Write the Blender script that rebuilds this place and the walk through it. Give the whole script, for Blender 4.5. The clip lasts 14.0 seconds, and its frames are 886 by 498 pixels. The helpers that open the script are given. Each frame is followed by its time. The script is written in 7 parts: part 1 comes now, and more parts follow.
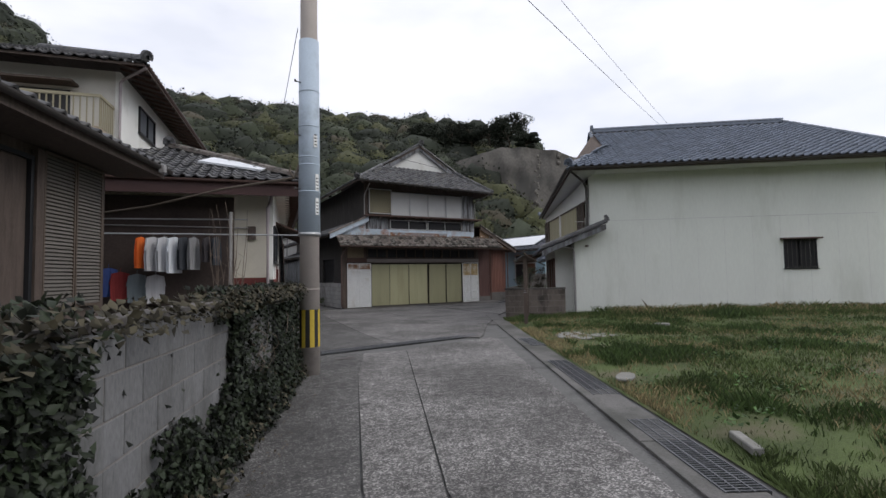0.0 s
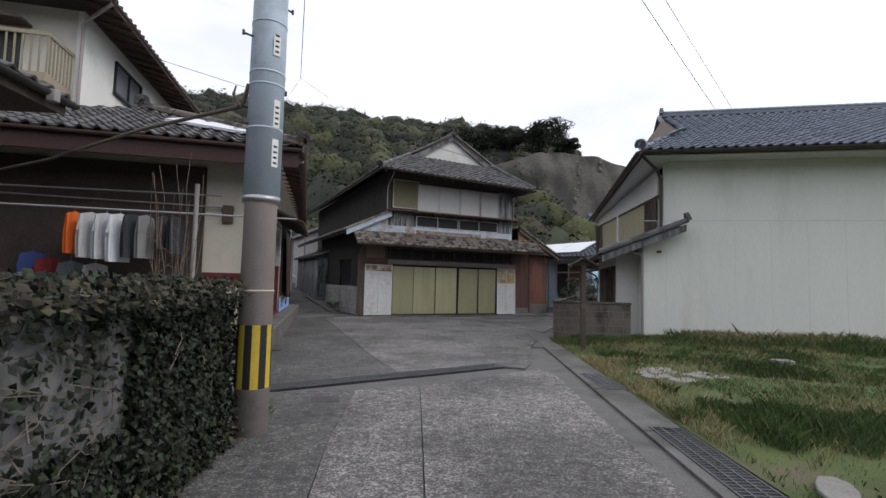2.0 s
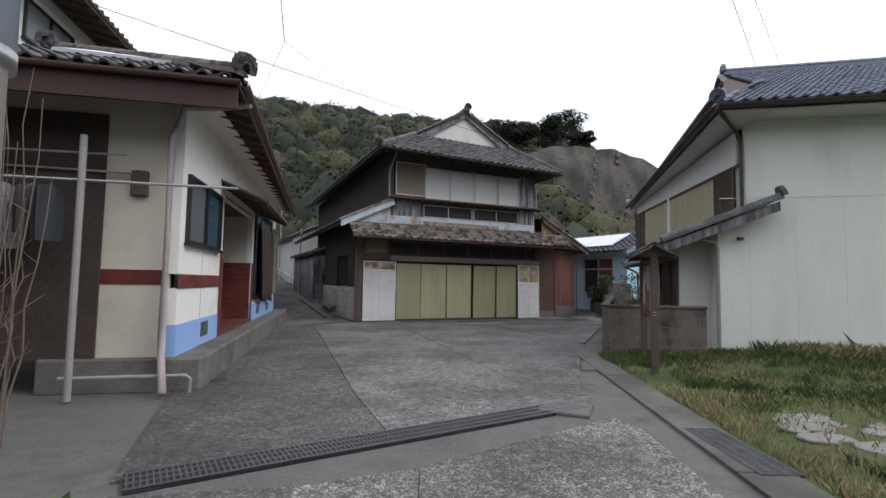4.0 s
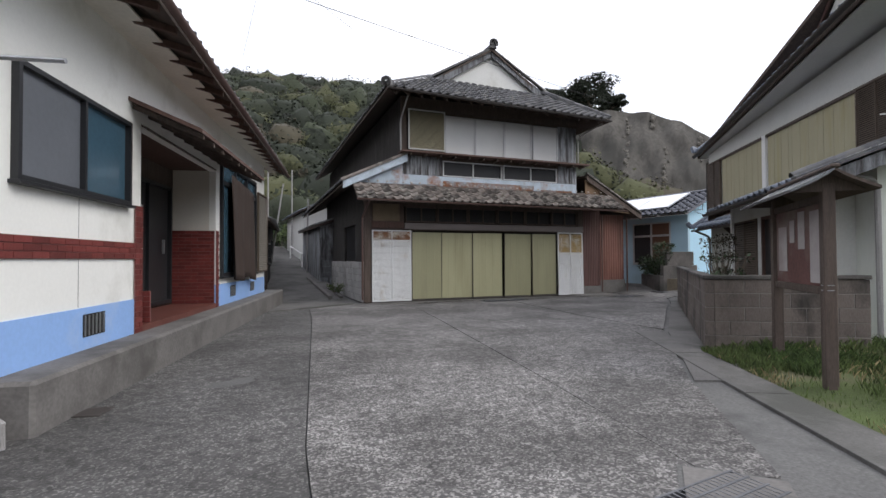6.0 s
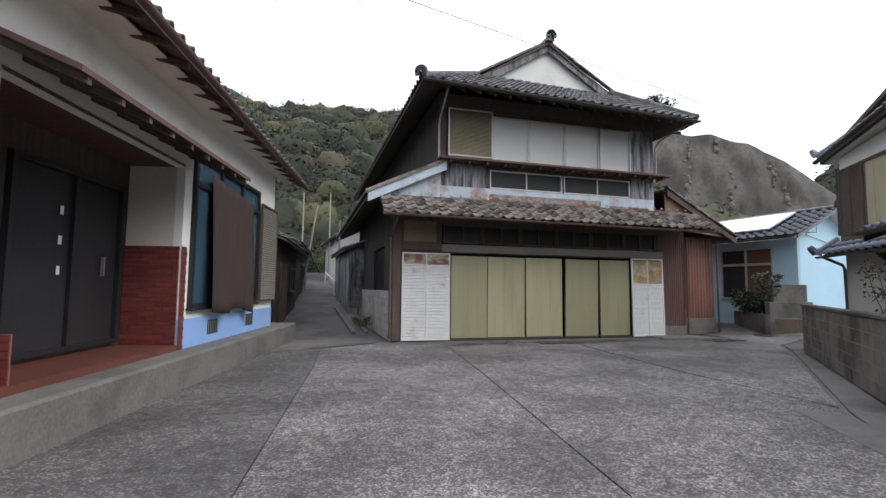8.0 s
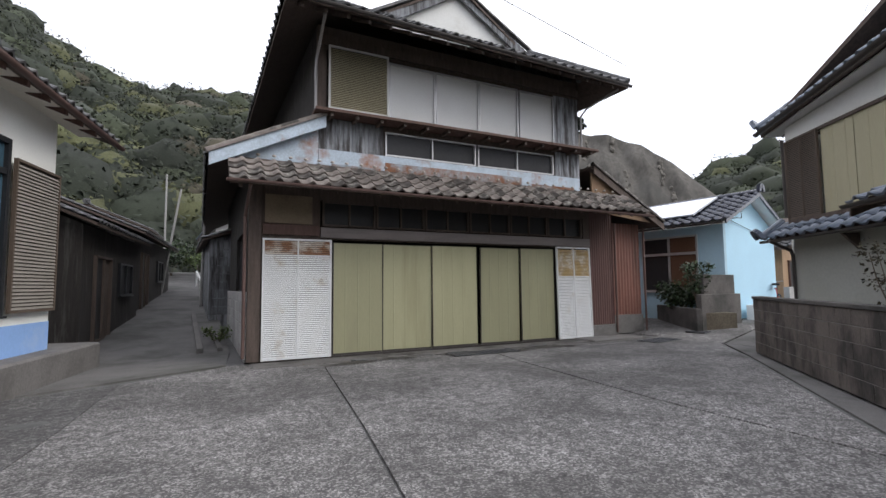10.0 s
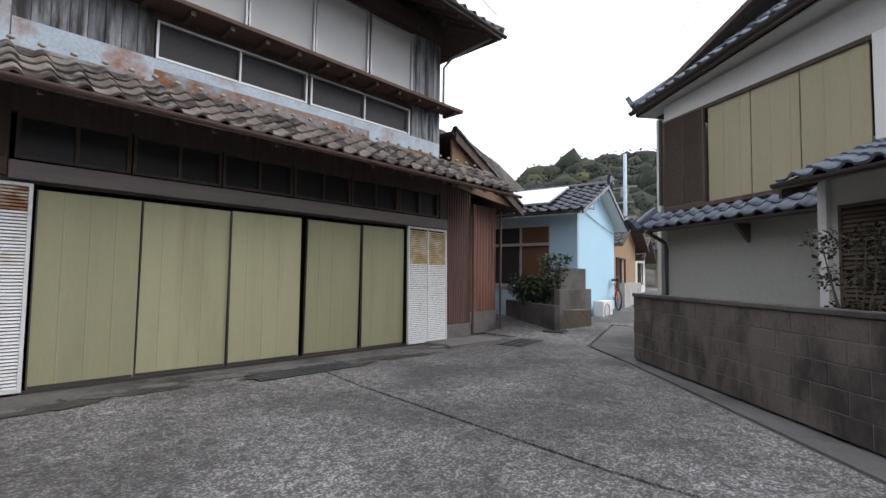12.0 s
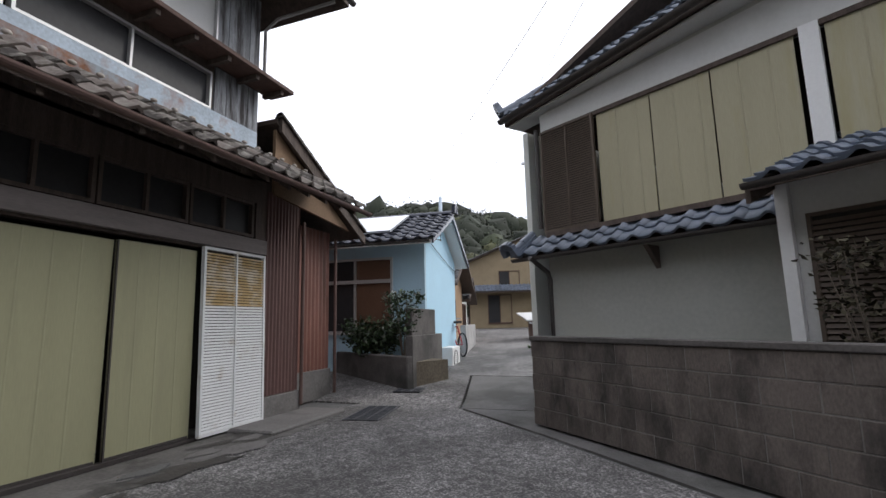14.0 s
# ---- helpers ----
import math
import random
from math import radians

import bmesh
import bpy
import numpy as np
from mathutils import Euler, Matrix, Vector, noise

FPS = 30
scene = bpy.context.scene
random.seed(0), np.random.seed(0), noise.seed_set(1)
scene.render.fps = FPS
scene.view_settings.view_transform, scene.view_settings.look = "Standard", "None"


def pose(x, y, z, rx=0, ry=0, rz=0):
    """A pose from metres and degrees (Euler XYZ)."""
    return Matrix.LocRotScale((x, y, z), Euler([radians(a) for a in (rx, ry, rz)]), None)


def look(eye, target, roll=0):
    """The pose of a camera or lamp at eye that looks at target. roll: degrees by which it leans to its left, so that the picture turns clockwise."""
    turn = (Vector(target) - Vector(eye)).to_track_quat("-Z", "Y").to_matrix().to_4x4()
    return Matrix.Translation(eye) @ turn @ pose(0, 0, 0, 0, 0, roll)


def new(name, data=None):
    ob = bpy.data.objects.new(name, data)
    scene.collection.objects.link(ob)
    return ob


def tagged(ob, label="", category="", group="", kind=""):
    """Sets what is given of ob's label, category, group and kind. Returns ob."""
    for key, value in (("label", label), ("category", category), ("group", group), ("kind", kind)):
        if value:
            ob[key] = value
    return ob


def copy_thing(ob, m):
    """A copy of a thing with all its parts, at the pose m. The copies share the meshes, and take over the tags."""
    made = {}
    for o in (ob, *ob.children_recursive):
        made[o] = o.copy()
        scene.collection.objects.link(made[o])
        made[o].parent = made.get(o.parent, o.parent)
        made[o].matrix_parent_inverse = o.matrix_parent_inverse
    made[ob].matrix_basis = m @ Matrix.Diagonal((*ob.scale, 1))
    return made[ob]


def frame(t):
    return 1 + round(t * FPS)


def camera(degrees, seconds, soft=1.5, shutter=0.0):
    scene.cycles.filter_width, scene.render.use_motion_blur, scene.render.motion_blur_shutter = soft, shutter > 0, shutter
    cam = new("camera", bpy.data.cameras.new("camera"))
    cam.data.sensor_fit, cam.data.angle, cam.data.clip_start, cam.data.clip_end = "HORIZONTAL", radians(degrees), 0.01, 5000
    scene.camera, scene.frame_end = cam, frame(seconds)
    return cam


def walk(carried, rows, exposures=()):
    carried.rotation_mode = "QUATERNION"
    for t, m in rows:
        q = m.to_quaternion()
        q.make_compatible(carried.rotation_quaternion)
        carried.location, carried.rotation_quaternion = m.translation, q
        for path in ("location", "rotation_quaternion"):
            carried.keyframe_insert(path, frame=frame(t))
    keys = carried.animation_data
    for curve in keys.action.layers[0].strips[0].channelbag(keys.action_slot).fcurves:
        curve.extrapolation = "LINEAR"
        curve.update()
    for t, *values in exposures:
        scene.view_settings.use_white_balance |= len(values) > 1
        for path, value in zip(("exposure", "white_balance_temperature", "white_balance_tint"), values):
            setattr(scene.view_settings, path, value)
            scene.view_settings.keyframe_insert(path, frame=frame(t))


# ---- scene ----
cam = camera(85.0, 14.0)
PATH = [
    (0, (0.286, 0.326, 1.593), (1.262, 2.069, 1.699), -1.0),
    (0.5, (0.674, 1.098, 1.583), (1.624, 2.855, 1.692), 0.7),
    (1, (1.08, 1.858, 1.543), (2.029, 3.615, 1.654), 0.9),
    (1.5, (1.468, 2.571, 1.518), (2.336, 4.368, 1.645), 1.6),
    (2, (1.857, 3.278, 1.519), (2.717, 5.078, 1.656), 1.4),
    (2.5, (2.229, 3.945, 1.515), (3.031, 5.771, 1.67), 0.6),
    (3, (2.596, 4.64, 1.521), (3.4, 6.464, 1.69), 1.3),
    (5.3, (4.005, 8.172, 1.363), (4.835, 9.991, 1.426), -0.4),
    (5.5, (4.154, 8.441, 1.336), (4.976, 10.263, 1.392), -0.7),
    (6, (4.515, 9.098, 1.331), (5.242, 10.961, 1.372), -0.3),
    (6.5, (4.822, 9.765, 1.354), (5.487, 11.65, 1.393), 0.7),
    (7, (5.085, 10.452, 1.376), (5.668, 12.364, 1.435), 0.3),
    (7.2, (5.175, 10.722, 1.339), (5.713, 12.646, 1.422), 1.1),
    (9.3, (6.336, 13.377, 1.355), (6.939, 15.271, 1.572), -1.0),
    (9.5, (6.486, 13.674, 1.328), (7.139, 15.554, 1.527), -0.6),
    (10, (6.875, 14.406, 1.327), (7.769, 16.188, 1.48), -0.6),
    (10.5, (7.223, 15.096, 1.323), (8.305, 16.774, 1.437), -1.1),
    (11, (7.582, 15.75, 1.313), (8.792, 17.339, 1.41), -0.3),
    (11.5, (8.022, 16.334, 1.298), (9.375, 17.803, 1.4), -0.7),
    (12, (8.379, 16.895, 1.298), (9.834, 18.263, 1.413), 0.8),
    (12.5, (8.809, 17.462, 1.282), (10.397, 18.666, 1.455), 1.0),
    (13, (9.258, 17.988, 1.264), (10.949, 19.029, 1.511), 1.3),
    (13.5, (9.691, 18.522, 1.27), (11.497, 19.333, 1.556), 0.4),
    (14, (10.157, 18.942, 1.264), (12.013, 19.623, 1.566), -1.4),
]
walk(cam, [(t, look(eye, target, roll)) for t, eye, target, roll in PATH], [(0, -0.29), (1.5, -0.2), (3, -0.07), (5.5, 0.18), (7, 0.4), (9.5, 0.48), (12, 0.5), (14, 0.26)])

# ---- world and light: a bright overcast sky ----
world = bpy.data.worlds.new("world")
scene.world = world
world.use_nodes = True
wn, wl = world.node_tree.nodes, world.node_tree.links
wn.clear()
sky = wn.new("ShaderNodeTexSky")
sky.sky_type, sky.sun_disc = "NISHITA", False
sky.sun_elevation, sky.sun_rotation = radians(40.5), radians(134)
sky_bg = wn.new("ShaderNodeBackground")
sky_bg.inputs["Strength"].default_value = 0.15
wl.new(sky.outputs[0], sky_bg.inputs["Color"])
cloud_bg = wn.new("ShaderNodeBackground")
cloud_bg.inputs["Color"].default_value = (0.955, 0.97, 1.06, 1)
cloud_bg.inputs["Strength"].default_value = 1.32
wtc = wn.new("ShaderNodeTexCoord")
wmap = wn.new("ShaderNodeMapping")
wmap.inputs["Scale"].default_value = (1.6, 1.6, 4.0)
wl.new(wtc.outputs["Generated"], wmap.inputs["Vector"])
wno = wn.new("ShaderNodeTexNoise")
wno.inputs["Scale"].default_value, wno.inputs["Detail"].default_value = 1.7, 6
wl.new(wmap.outputs[0], wno.inputs["Vector"])
wrp = wn.new("ShaderNodeMapRange")
wrp.inputs["From Min"].default_value, wrp.inputs["From Max"].default_value = 0.34, 0.56
wrp.inputs["To Min"].default_value, wrp.inputs["To Max"].default_value = 0.76, 1.0
wl.new(wno.outputs["Fac"], wrp.inputs["Value"])
wmix = wn.new("ShaderNodeMixShader")
wl.new(wrp.outputs[0], wmix.inputs["Fac"])
wl.new(sky_bg.outputs[0], wmix.inputs[1])
wl.new(cloud_bg.outputs[0], wmix.inputs[2])
wout = wn.new("ShaderNodeOutputWorld")
wl.new(wmix.outputs[0], wout.inputs["Surface"])

sun_data = bpy.data.lights.new("sun", "SUN")
sun_data.energy, sun_data.angle, sun_data.color = 1.25, radians(30), (1.0, 0.96, 0.9)
sun = new("sun", sun_data)
sun.matrix_world = look((25.5, -24.5, 30), (0, 0, 0))


# ---- materials ----
def mat(name, color, rough=0.8, vary=0.25, scale=3.0, fine=40.0, bump=0.15, metal=0.0, stain=None, stain_amount=0.0,
        stain_scale=0.8, stretch=(1, 1, 1), island=0.0, spec=0.4, coat=0.0):
    """A procedural surface: base colour, mottling at two scales, optional stains, fine relief."""
    m = bpy.data.materials.new(name)
    m.use_nodes = True
    n, l = m.node_tree.nodes, m.node_tree.links
    b = n["Principled BSDF"]
    tc = n.new("ShaderNodeTexCoord")
    geo = n.new("ShaderNodeNewGeometry")
    mp = n.new("ShaderNodeMapping")
    mp.inputs["Scale"].default_value = stretch
    l.new(geo.outputs["Position"], mp.inputs["Vector"])
    big = n.new("ShaderNodeTexNoise")
    big.inputs["Scale"].default_value, big.inputs["Detail"].default_value = scale, 5
    l.new(mp.outputs[0], big.inputs["Vector"])
    small = n.new("ShaderNodeTexNoise")
    small.inputs["Scale"].default_value, small.inputs["Detail"].default_value = fine, 4
    l.new(mp.outputs[0], small.inputs["Vector"])
    add = n.new("ShaderNodeMath")
    add.operation = "MULTIPLY_ADD"
    l.new(small.outputs["Fac"], add.inputs[0])
    add.inputs[1].default_value = 0.5
    half = n.new("ShaderNodeMath")
    half.operation = "MULTIPLY"
    l.new(big.outputs["Fac"], half.inputs[0])
    half.inputs[1].default_value = 0.5
    l.new(half.outputs[0], add.inputs[2])
    last = add.outputs[0]
    if island:
        oi = n.new("ShaderNodeObjectInfo")
        ia = n.new("ShaderNodeMath")
        ia.operation = "ADD"
        l.new(oi.outputs["Random"], ia.inputs[0])
        l.new(geo.outputs["Random Per Island"], ia.inputs[1])
        fr = n.new("ShaderNodeMath")
        fr.operation = "FRACT"
        l.new(ia.outputs[0], fr.inputs[0])
        im = n.new("ShaderNodeMath")
        im.operation = "MULTIPLY_ADD"
        l.new(fr.outputs[0], im.inputs[0])
        im.inputs[1].default_value = island
        l.new(last, im.inputs[2])
        sb = n.new("ShaderNodeMath")
        sb.operation = "SUBTRACT"
        l.new(im.outputs[0], sb.inputs[0])
        sb.inputs[1].default_value = island / 2
        last = sb.outputs[0]
    ramp = n.new("ShaderNodeMapRange")
    ramp.inputs["From Min"].default_value, ramp.inputs["From Max"].default_value = 0.3, 0.7
    ramp.inputs["To Min"].default_value, ramp.inputs["To Max"].default_value = 1 - vary, 1 + vary
    l.new(last, ramp.inputs["Value"])
    sc = n.new("ShaderNodeVectorMath")
    sc.operation = "SCALE"
    sc.inputs[0].default_value = color
    l.new(ramp.outputs[0], sc.inputs["Scale"])
    col = sc.outputs[0]
    if stain:
        st = n.new("ShaderNodeTexNoise")
        st.inputs["Scale"].default_value, st.inputs["Detail"].default_value, st.inputs["Roughness"].default_value = stain_scale, 7, 0.65
        l.new(mp.outputs[0], st.inputs["Vector"])
        sr = n.new("ShaderNodeMapRange")
        sr.inputs["From Min"].default_value, sr.inputs["From Max"].default_value = 0.62 - stain_amount * 0.3, 0.78 - stain_amount * 0.3
        l.new(st.outputs["Fac"], sr.inputs["Value"])
        mx = n.new("ShaderNodeMix")
        mx.data_type = "RGBA"
        l.new(sr.outputs[0], mx.inputs[0])
        l.new(col, mx.inputs[6])
        mx.inputs[7].default_value = (*stain, 1)
        col = mx.outputs[2]
    l.new(col, b.inputs["Base Color"])
    b.inputs["Roughness"].default_value, b.inputs["Metallic"].default_value = rough, metal
    b.inputs["Specular IOR Level"].default_value = spec
    if coat:
        b.inputs["Coat Weight"].default_value, b.inputs["Coat Roughness"].default_value = coat, 0.1
    if bump:
        bp = n.new("ShaderNodeBump")
        bp.inputs["Strength"].default_value, bp.inputs["Distance"].default_value = bump, 0.01
        l.new(small.outputs["Fac"], bp.inputs["Height"])
        l.new(bp.outputs[0], b.inputs["Normal"])
    return m


def glass_mat(name, color, rough=0.05):
    """A dark pane that mirrors the sky: old window glass in front of an unlit room."""
    m = mat(name, color, rough, 0.1, 2, 20, 0.0, spec=0.6)
    return m


def pebbled(name, mortar, stone, worn, cell=70.0, cover=0.5):
    """Old concrete washed out to its gravel: stones of two tones in a darker paste, with dark worn areas."""
    m = bpy.data.materials.new(name)
    m.use_nodes = True
    n, l = m.node_tree.nodes, m.node_tree.links
    b = n["Principled BSDF"]
    geo = n.new("ShaderNodeNewGeometry")
    vo = n.new("ShaderNodeTexVoronoi")
    vo.inputs["Scale"].default_value = cell
    l.new(geo.outputs["Position"], vo.inputs["Vector"])
    sep = n.new("ShaderNodeSeparateColor")
    l.new(vo.outputs["Color"], sep.inputs[0])
    pick = n.new("ShaderNodeMapRange")
    pick.inputs["From Min"].default_value, pick.inputs["From Max"].default_value = 1 - cover, 1.0
    l.new(sep.outputs[0], pick.inputs["Value"])
    big = n.new("ShaderNodeTexNoise")
    big.inputs["Scale"].default_value, big.inputs["Detail"].default_value, big.inputs["Roughness"].default_value = 0.55, 9, 0.7
    l.new(geo.outputs["Position"], big.inputs["Vector"])
    area = n.new("ShaderNodeMapRange")
    area.inputs["From Min"].default_value, area.inputs["From Max"].default_value = 0.42, 0.60
    l.new(big.outputs["Fac"], area.inputs["Value"])
    mid = n.new("ShaderNodeTexNoise")
    mid.inputs["Scale"].default_value, mid.inputs["Detail"].default_value = 9, 6
    l.new(geo.outputs["Position"], mid.inputs["Vector"])
    fac = n.new("ShaderNodeMath")
    fac.operation = "MULTIPLY"
    l.new(pick.outputs[0], fac.inputs[0])
    soft = n.new("ShaderNodeMapRange")
    soft.inputs["To Min"].default_value, soft.inputs["To Max"].default_value = 0.35, 1.0
    l.new(area.outputs[0], soft.inputs["Value"])
    l.new(soft.outputs[0], fac.inputs[1])
    base = n.new("ShaderNodeMix")
    base.data_type = "RGBA"
    l.new(area.outputs[0], base.inputs[0])
    base.inputs[6].default_value, base.inputs[7].default_value = (*worn, 1), (*mortar, 1)
    mx = n.new("ShaderNodeMix")
    mx.data_type = "RGBA"
    l.new(fac.outputs[0], mx.inputs[0])
    l.new(base.outputs[2], mx.inputs[6])
    mx.inputs[7].default_value = (*stone, 1)
    sc = n.new("ShaderNodeVectorMath")
    sc.operation = "SCALE"
    l.new(mx.outputs[2], sc.inputs[0])
    mr = n.new("ShaderNodeMapRange")
    mr.inputs["From Min"].default_value, mr.inputs["From Max"].default_value = 0.25, 0.75
    mr.inputs["To Min"].default_value, mr.inputs["To Max"].default_value = 0.55, 1.5
    l.new(mid.outputs["Fac"], mr.inputs["Value"])
    l.new(mr.outputs[0], sc.inputs["Scale"])
    l.new(sc.outputs[0], b.inputs["Base Color"])
    b.inputs["Roughness"].default_value = 0.9
    bp = n.new("ShaderNodeBump")
    bp.inputs["Strength"].default_value, bp.inputs["Distance"].default_value = 0.7, 0.006
    l.new(vo.outputs["Distance"], bp.inputs["Height"])
    bp.invert = True
    l.new(bp.outputs[0], b.inputs["Normal"])
    return m


CONCRETE = pebbled("weathered_pebbled_concrete", (0.10, 0.096, 0.094), (0.38, 0.365, 0.35), (0.058, 0.055, 0.053), 66, 0.55)
CONCRETE_WORN = pebbled("smooth_worn_concrete", (0.085, 0.082, 0.08), (0.26, 0.25, 0.24), (0.055, 0.053, 0.051), 66, 0.35)
CONCRETE_DARK = mat("old_concrete", (0.13, 0.128, 0.125), 0.92, 0.4, 0.8, 45, 0.5, stain=(0.08, 0.08, 0.078), stain_amount=0.4)
CURB = mat("curb_mortar", (0.155, 0.147, 0.14), 0.85, 0.3, 2, 30, 0.2, stain=(0.085, 0.08, 0.075), stain_amount=0.4)
EARTH = mat("earth", (0.12, 0.1, 0.075), 0.95, 0.5, 1.2, 25, 0.6)
TURF = mat("turf", (0.07, 0.095, 0.03), 0.95, 0.6, 1.1, 60, 1.0, stain=(0.125, 0.11, 0.07), stain_amount=0.38, stain_scale=0.9)
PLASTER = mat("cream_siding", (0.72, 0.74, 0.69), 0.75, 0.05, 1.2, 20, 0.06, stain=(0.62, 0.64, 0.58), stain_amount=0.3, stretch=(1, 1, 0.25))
PLASTER_GREY = mat("grey_white_plaster", (0.62, 0.62, 0.60), 0.85, 0.08, 1.5, 25, 0.1, stain=(0.5, 0.49, 0.46), stain_amount=0.25)
LH_WALL = mat("white_panel", (0.829, 0.829, 0.795), 0.6, 0.04, 1.5, 30, 0.03, stain=(0.66, 0.655, 0.61), stain_amount=0.3)
BLUE_BASE = mat("blue_painted_base", (0.27, 0.44, 0.78), 0.6, 0.08, 2, 25, 0.1, stain=(0.40, 0.52, 0.75), stain_amount=0.3)
BLUE_WALL = mat("sky_blue_wall", (0.45, 0.68, 0.83), 0.7, 0.05, 1.5, 25, 0.06)
BRICK_RED = mat("red_brick", (0.15, 0.032, 0.028), 0.55, 0.3, 6, 60, 0.25, island=0.35)
MORTAR = mat("mortar", (0.22, 0.12, 0.11), 0.9, 0.2, 5, 60, 0.2)
WOOD_DARK = mat("dark_aged_wood", (0.09, 0.068, 0.057), 0.8, 0.45, 3, 30, 0.4, stretch=(6, 6, 0.6))
# Streaked boards with the shade of the roof overhang put into their near-black colour.
BOARD_SHADED = mat("shade_darkened_boards", (0.034, 0.03, 0.028), 0.85, 0.55, 3, 30, 0.5, stretch=(6, 6, 0.5), stain=(0.085, 0.08, 0.076), stain_amount=0.3, stain_scale=1.8)
WOOD_BROWN = mat("brown_wood", (0.105, 0.062, 0.05), 0.75, 0.35, 3, 30, 0.3, stretch=(6, 6, 0.6))
WOOD_GREY = mat("weathered_boards", (0.24, 0.25, 0.265), 0.85, 0.5, 4, 40, 0.5, stretch=(5, 5, 0.5), stain=(0.05, 0.045, 0.045), stain_amount=0.55, stain_scale=1.6, island=0.3)
WOOD_BLUE = mat("faded_blue_paint", (0.42, 0.49, 0.56), 0.75, 0.25, 3, 30, 0.25, stain=(0.28, 0.13, 0.07), stain_amount=0.32, stain_scale=1.3)
TIN_BROWN = mat("brown_corrugated_steel", (0.125, 0.068, 0.06), 0.6, 0.25, 3, 30, 0.1, stretch=(3, 3, 0.4))
TIN_RED = mat("red_brown_steel", (0.19, 0.085, 0.065), 0.6, 0.25, 3, 30, 0.1, stain=(0.09, 0.04, 0.03), stain_amount=0.3, stretch=(3, 3, 0.4))
DOOR_GREEN = mat("yellow_green_steel", (0.385, 0.372, 0.23), 0.5, 0.08, 1.4, 30, 0.05, stain=(0.33, 0.315, 0.19), stain_amount=0.35, stretch=(3, 3, 0.35))
DOOR_OLIVE = mat("olive_grey_steel", (0.31, 0.30, 0.185), 0.5, 0.08, 1.4, 30, 0.05, stain=(0.27, 0.26, 0.165), stain_amount=0.3, stretch=(3, 3, 0.35))
PANEL_TAN = mat("tan_storm_panel", (0.39, 0.36, 0.245), 0.55, 0.08, 1.4, 30, 0.05, stain=(0.36, 0.32, 0.18), stain_amount=0.35, stretch=(3, 3, 0.35))
PANEL_GREY = mat("light_grey_panel", (0.55, 0.55, 0.54), 0.5, 0.05, 2, 30, 0.03)
LOUVRE_TAN = mat("tan_louvre", (0.30, 0.27, 0.185), 0.6, 0.12, 3, 30, 0.05)
LOUVRE_BROWN = mat("brown_louvre", (0.10, 0.075, 0.058), 0.6, 0.15, 3, 30, 0.05)
LOUVRE_DUSK = mat("dusty_brown_louvre", (0.125, 0.113, 0.10), 0.65, 0.2, 3, 30, 0.05)
LOUVRE_GREY = mat("grey_brown_louvre", (0.23, 0.21, 0.185), 0.6, 0.15, 3, 30, 0.05)
SHUTTER_WHITE = mat("white_painted_louvre", (0.70, 0.71, 0.71), 0.5, 0.06, 3, 30, 0.05, stain=(0.42, 0.36, 0.28), stain_amount=0.12, stain_scale=2.5)
SHUTTER_RUST = mat("rusting_white_louvre", (0.62, 0.58, 0.52), 0.6, 0.12, 3, 30, 0.1, stain=(0.26, 0.13, 0.07), stain_amount=0.75, stain_scale=2.2, stretch=(1, 1, 2))
SHUTTER_OCHRE = mat("ochre_rust_louvre", (0.62, 0.56, 0.45), 0.6, 0.12, 3, 30, 0.1, stain=(0.44, 0.31, 0.14), stain_amount=0.75, stain_scale=4.5)
TILE_BLACK = mat("grey_black_tile", (0.085, 0.085, 0.09), 0.5, 0.4, 2.5, 30, 0.25, island=0.6, stain=(0.16, 0.155, 0.145), stain_amount=0.35, stain_scale=3)
TILE_BROWN = mat("weathered_brown_grey_tile", (0.115, 0.098, 0.088), 0.75, 0.6, 4, 35, 0.45, island=0.9, stain=(0.25, 0.235, 0.21), stain_amount=0.4, stain_scale=5)
PALE_MORTAR = mat("pale_lime_mortar", (0.42, 0.38, 0.34), 0.9, 0.3, 8, 50, 0.3)
TILE_BLUE = mat("blue_grey_tile", (0.135, 0.16, 0.205), 0.35, 0.2, 2.0, 20, 0.08, island=0.35, spec=0.6)
TILE_NAVY = mat("dark_glazed_tile", (0.045, 0.05, 0.07), 0.18, 0.2, 2.0, 20, 0.05, island=0.2, spec=0.8)
METAL_GUTTER = mat("dark_gutter", (0.055, 0.048, 0.045), 0.5, 0.2, 3, 30, 0.05)
GUTTER_BROWN = mat("brown_gutter", (0.12, 0.075, 0.065), 0.5, 0.2, 3, 30, 0.05)
PVC = mat("lilac_grey_pvc", (0.40, 0.35, 0.36), 0.5, 0.15, 3, 30, 0.05, stain=(0.30, 0.25, 0.24), stain_amount=0.35)
PVC_GREY = mat("grey_pvc", (0.30, 0.29, 0.285), 0.5, 0.15, 3, 30, 0.05)
POLE_CONC = mat("pole_concrete", (0.45, 0.405, 0.375), 0.85, 0.12, 3, 60, 0.15, stain=(0.24, 0.215, 0.2), stain_amount=0.3)
POLE_BLUE = mat("pole_blue_sleeve", (0.44, 0.52, 0.61), 0.5, 0.08, 2, 30, 0.05, stain=(0.25, 0.29, 0.34), stain_amount=0.3)
STEEL = mat("galvanised_steel", (0.42, 0.43, 0.44), 0.4, 0.15, 5, 50, 0.05, metal=0.8)
GRATE = mat("drain_grate_steel", (0.14, 0.145, 0.155), 0.5, 0.25, 5, 40, 0.1, metal=0.5)
YELLOW = mat("yellow_stripe", (0.55, 0.40, 0.05), 0.6, 0.15, 4, 40, 0.05)
BLACK = mat("black_paint", (0.018, 0.018, 0.02), 0.6, 0.2, 4, 40, 0.05)
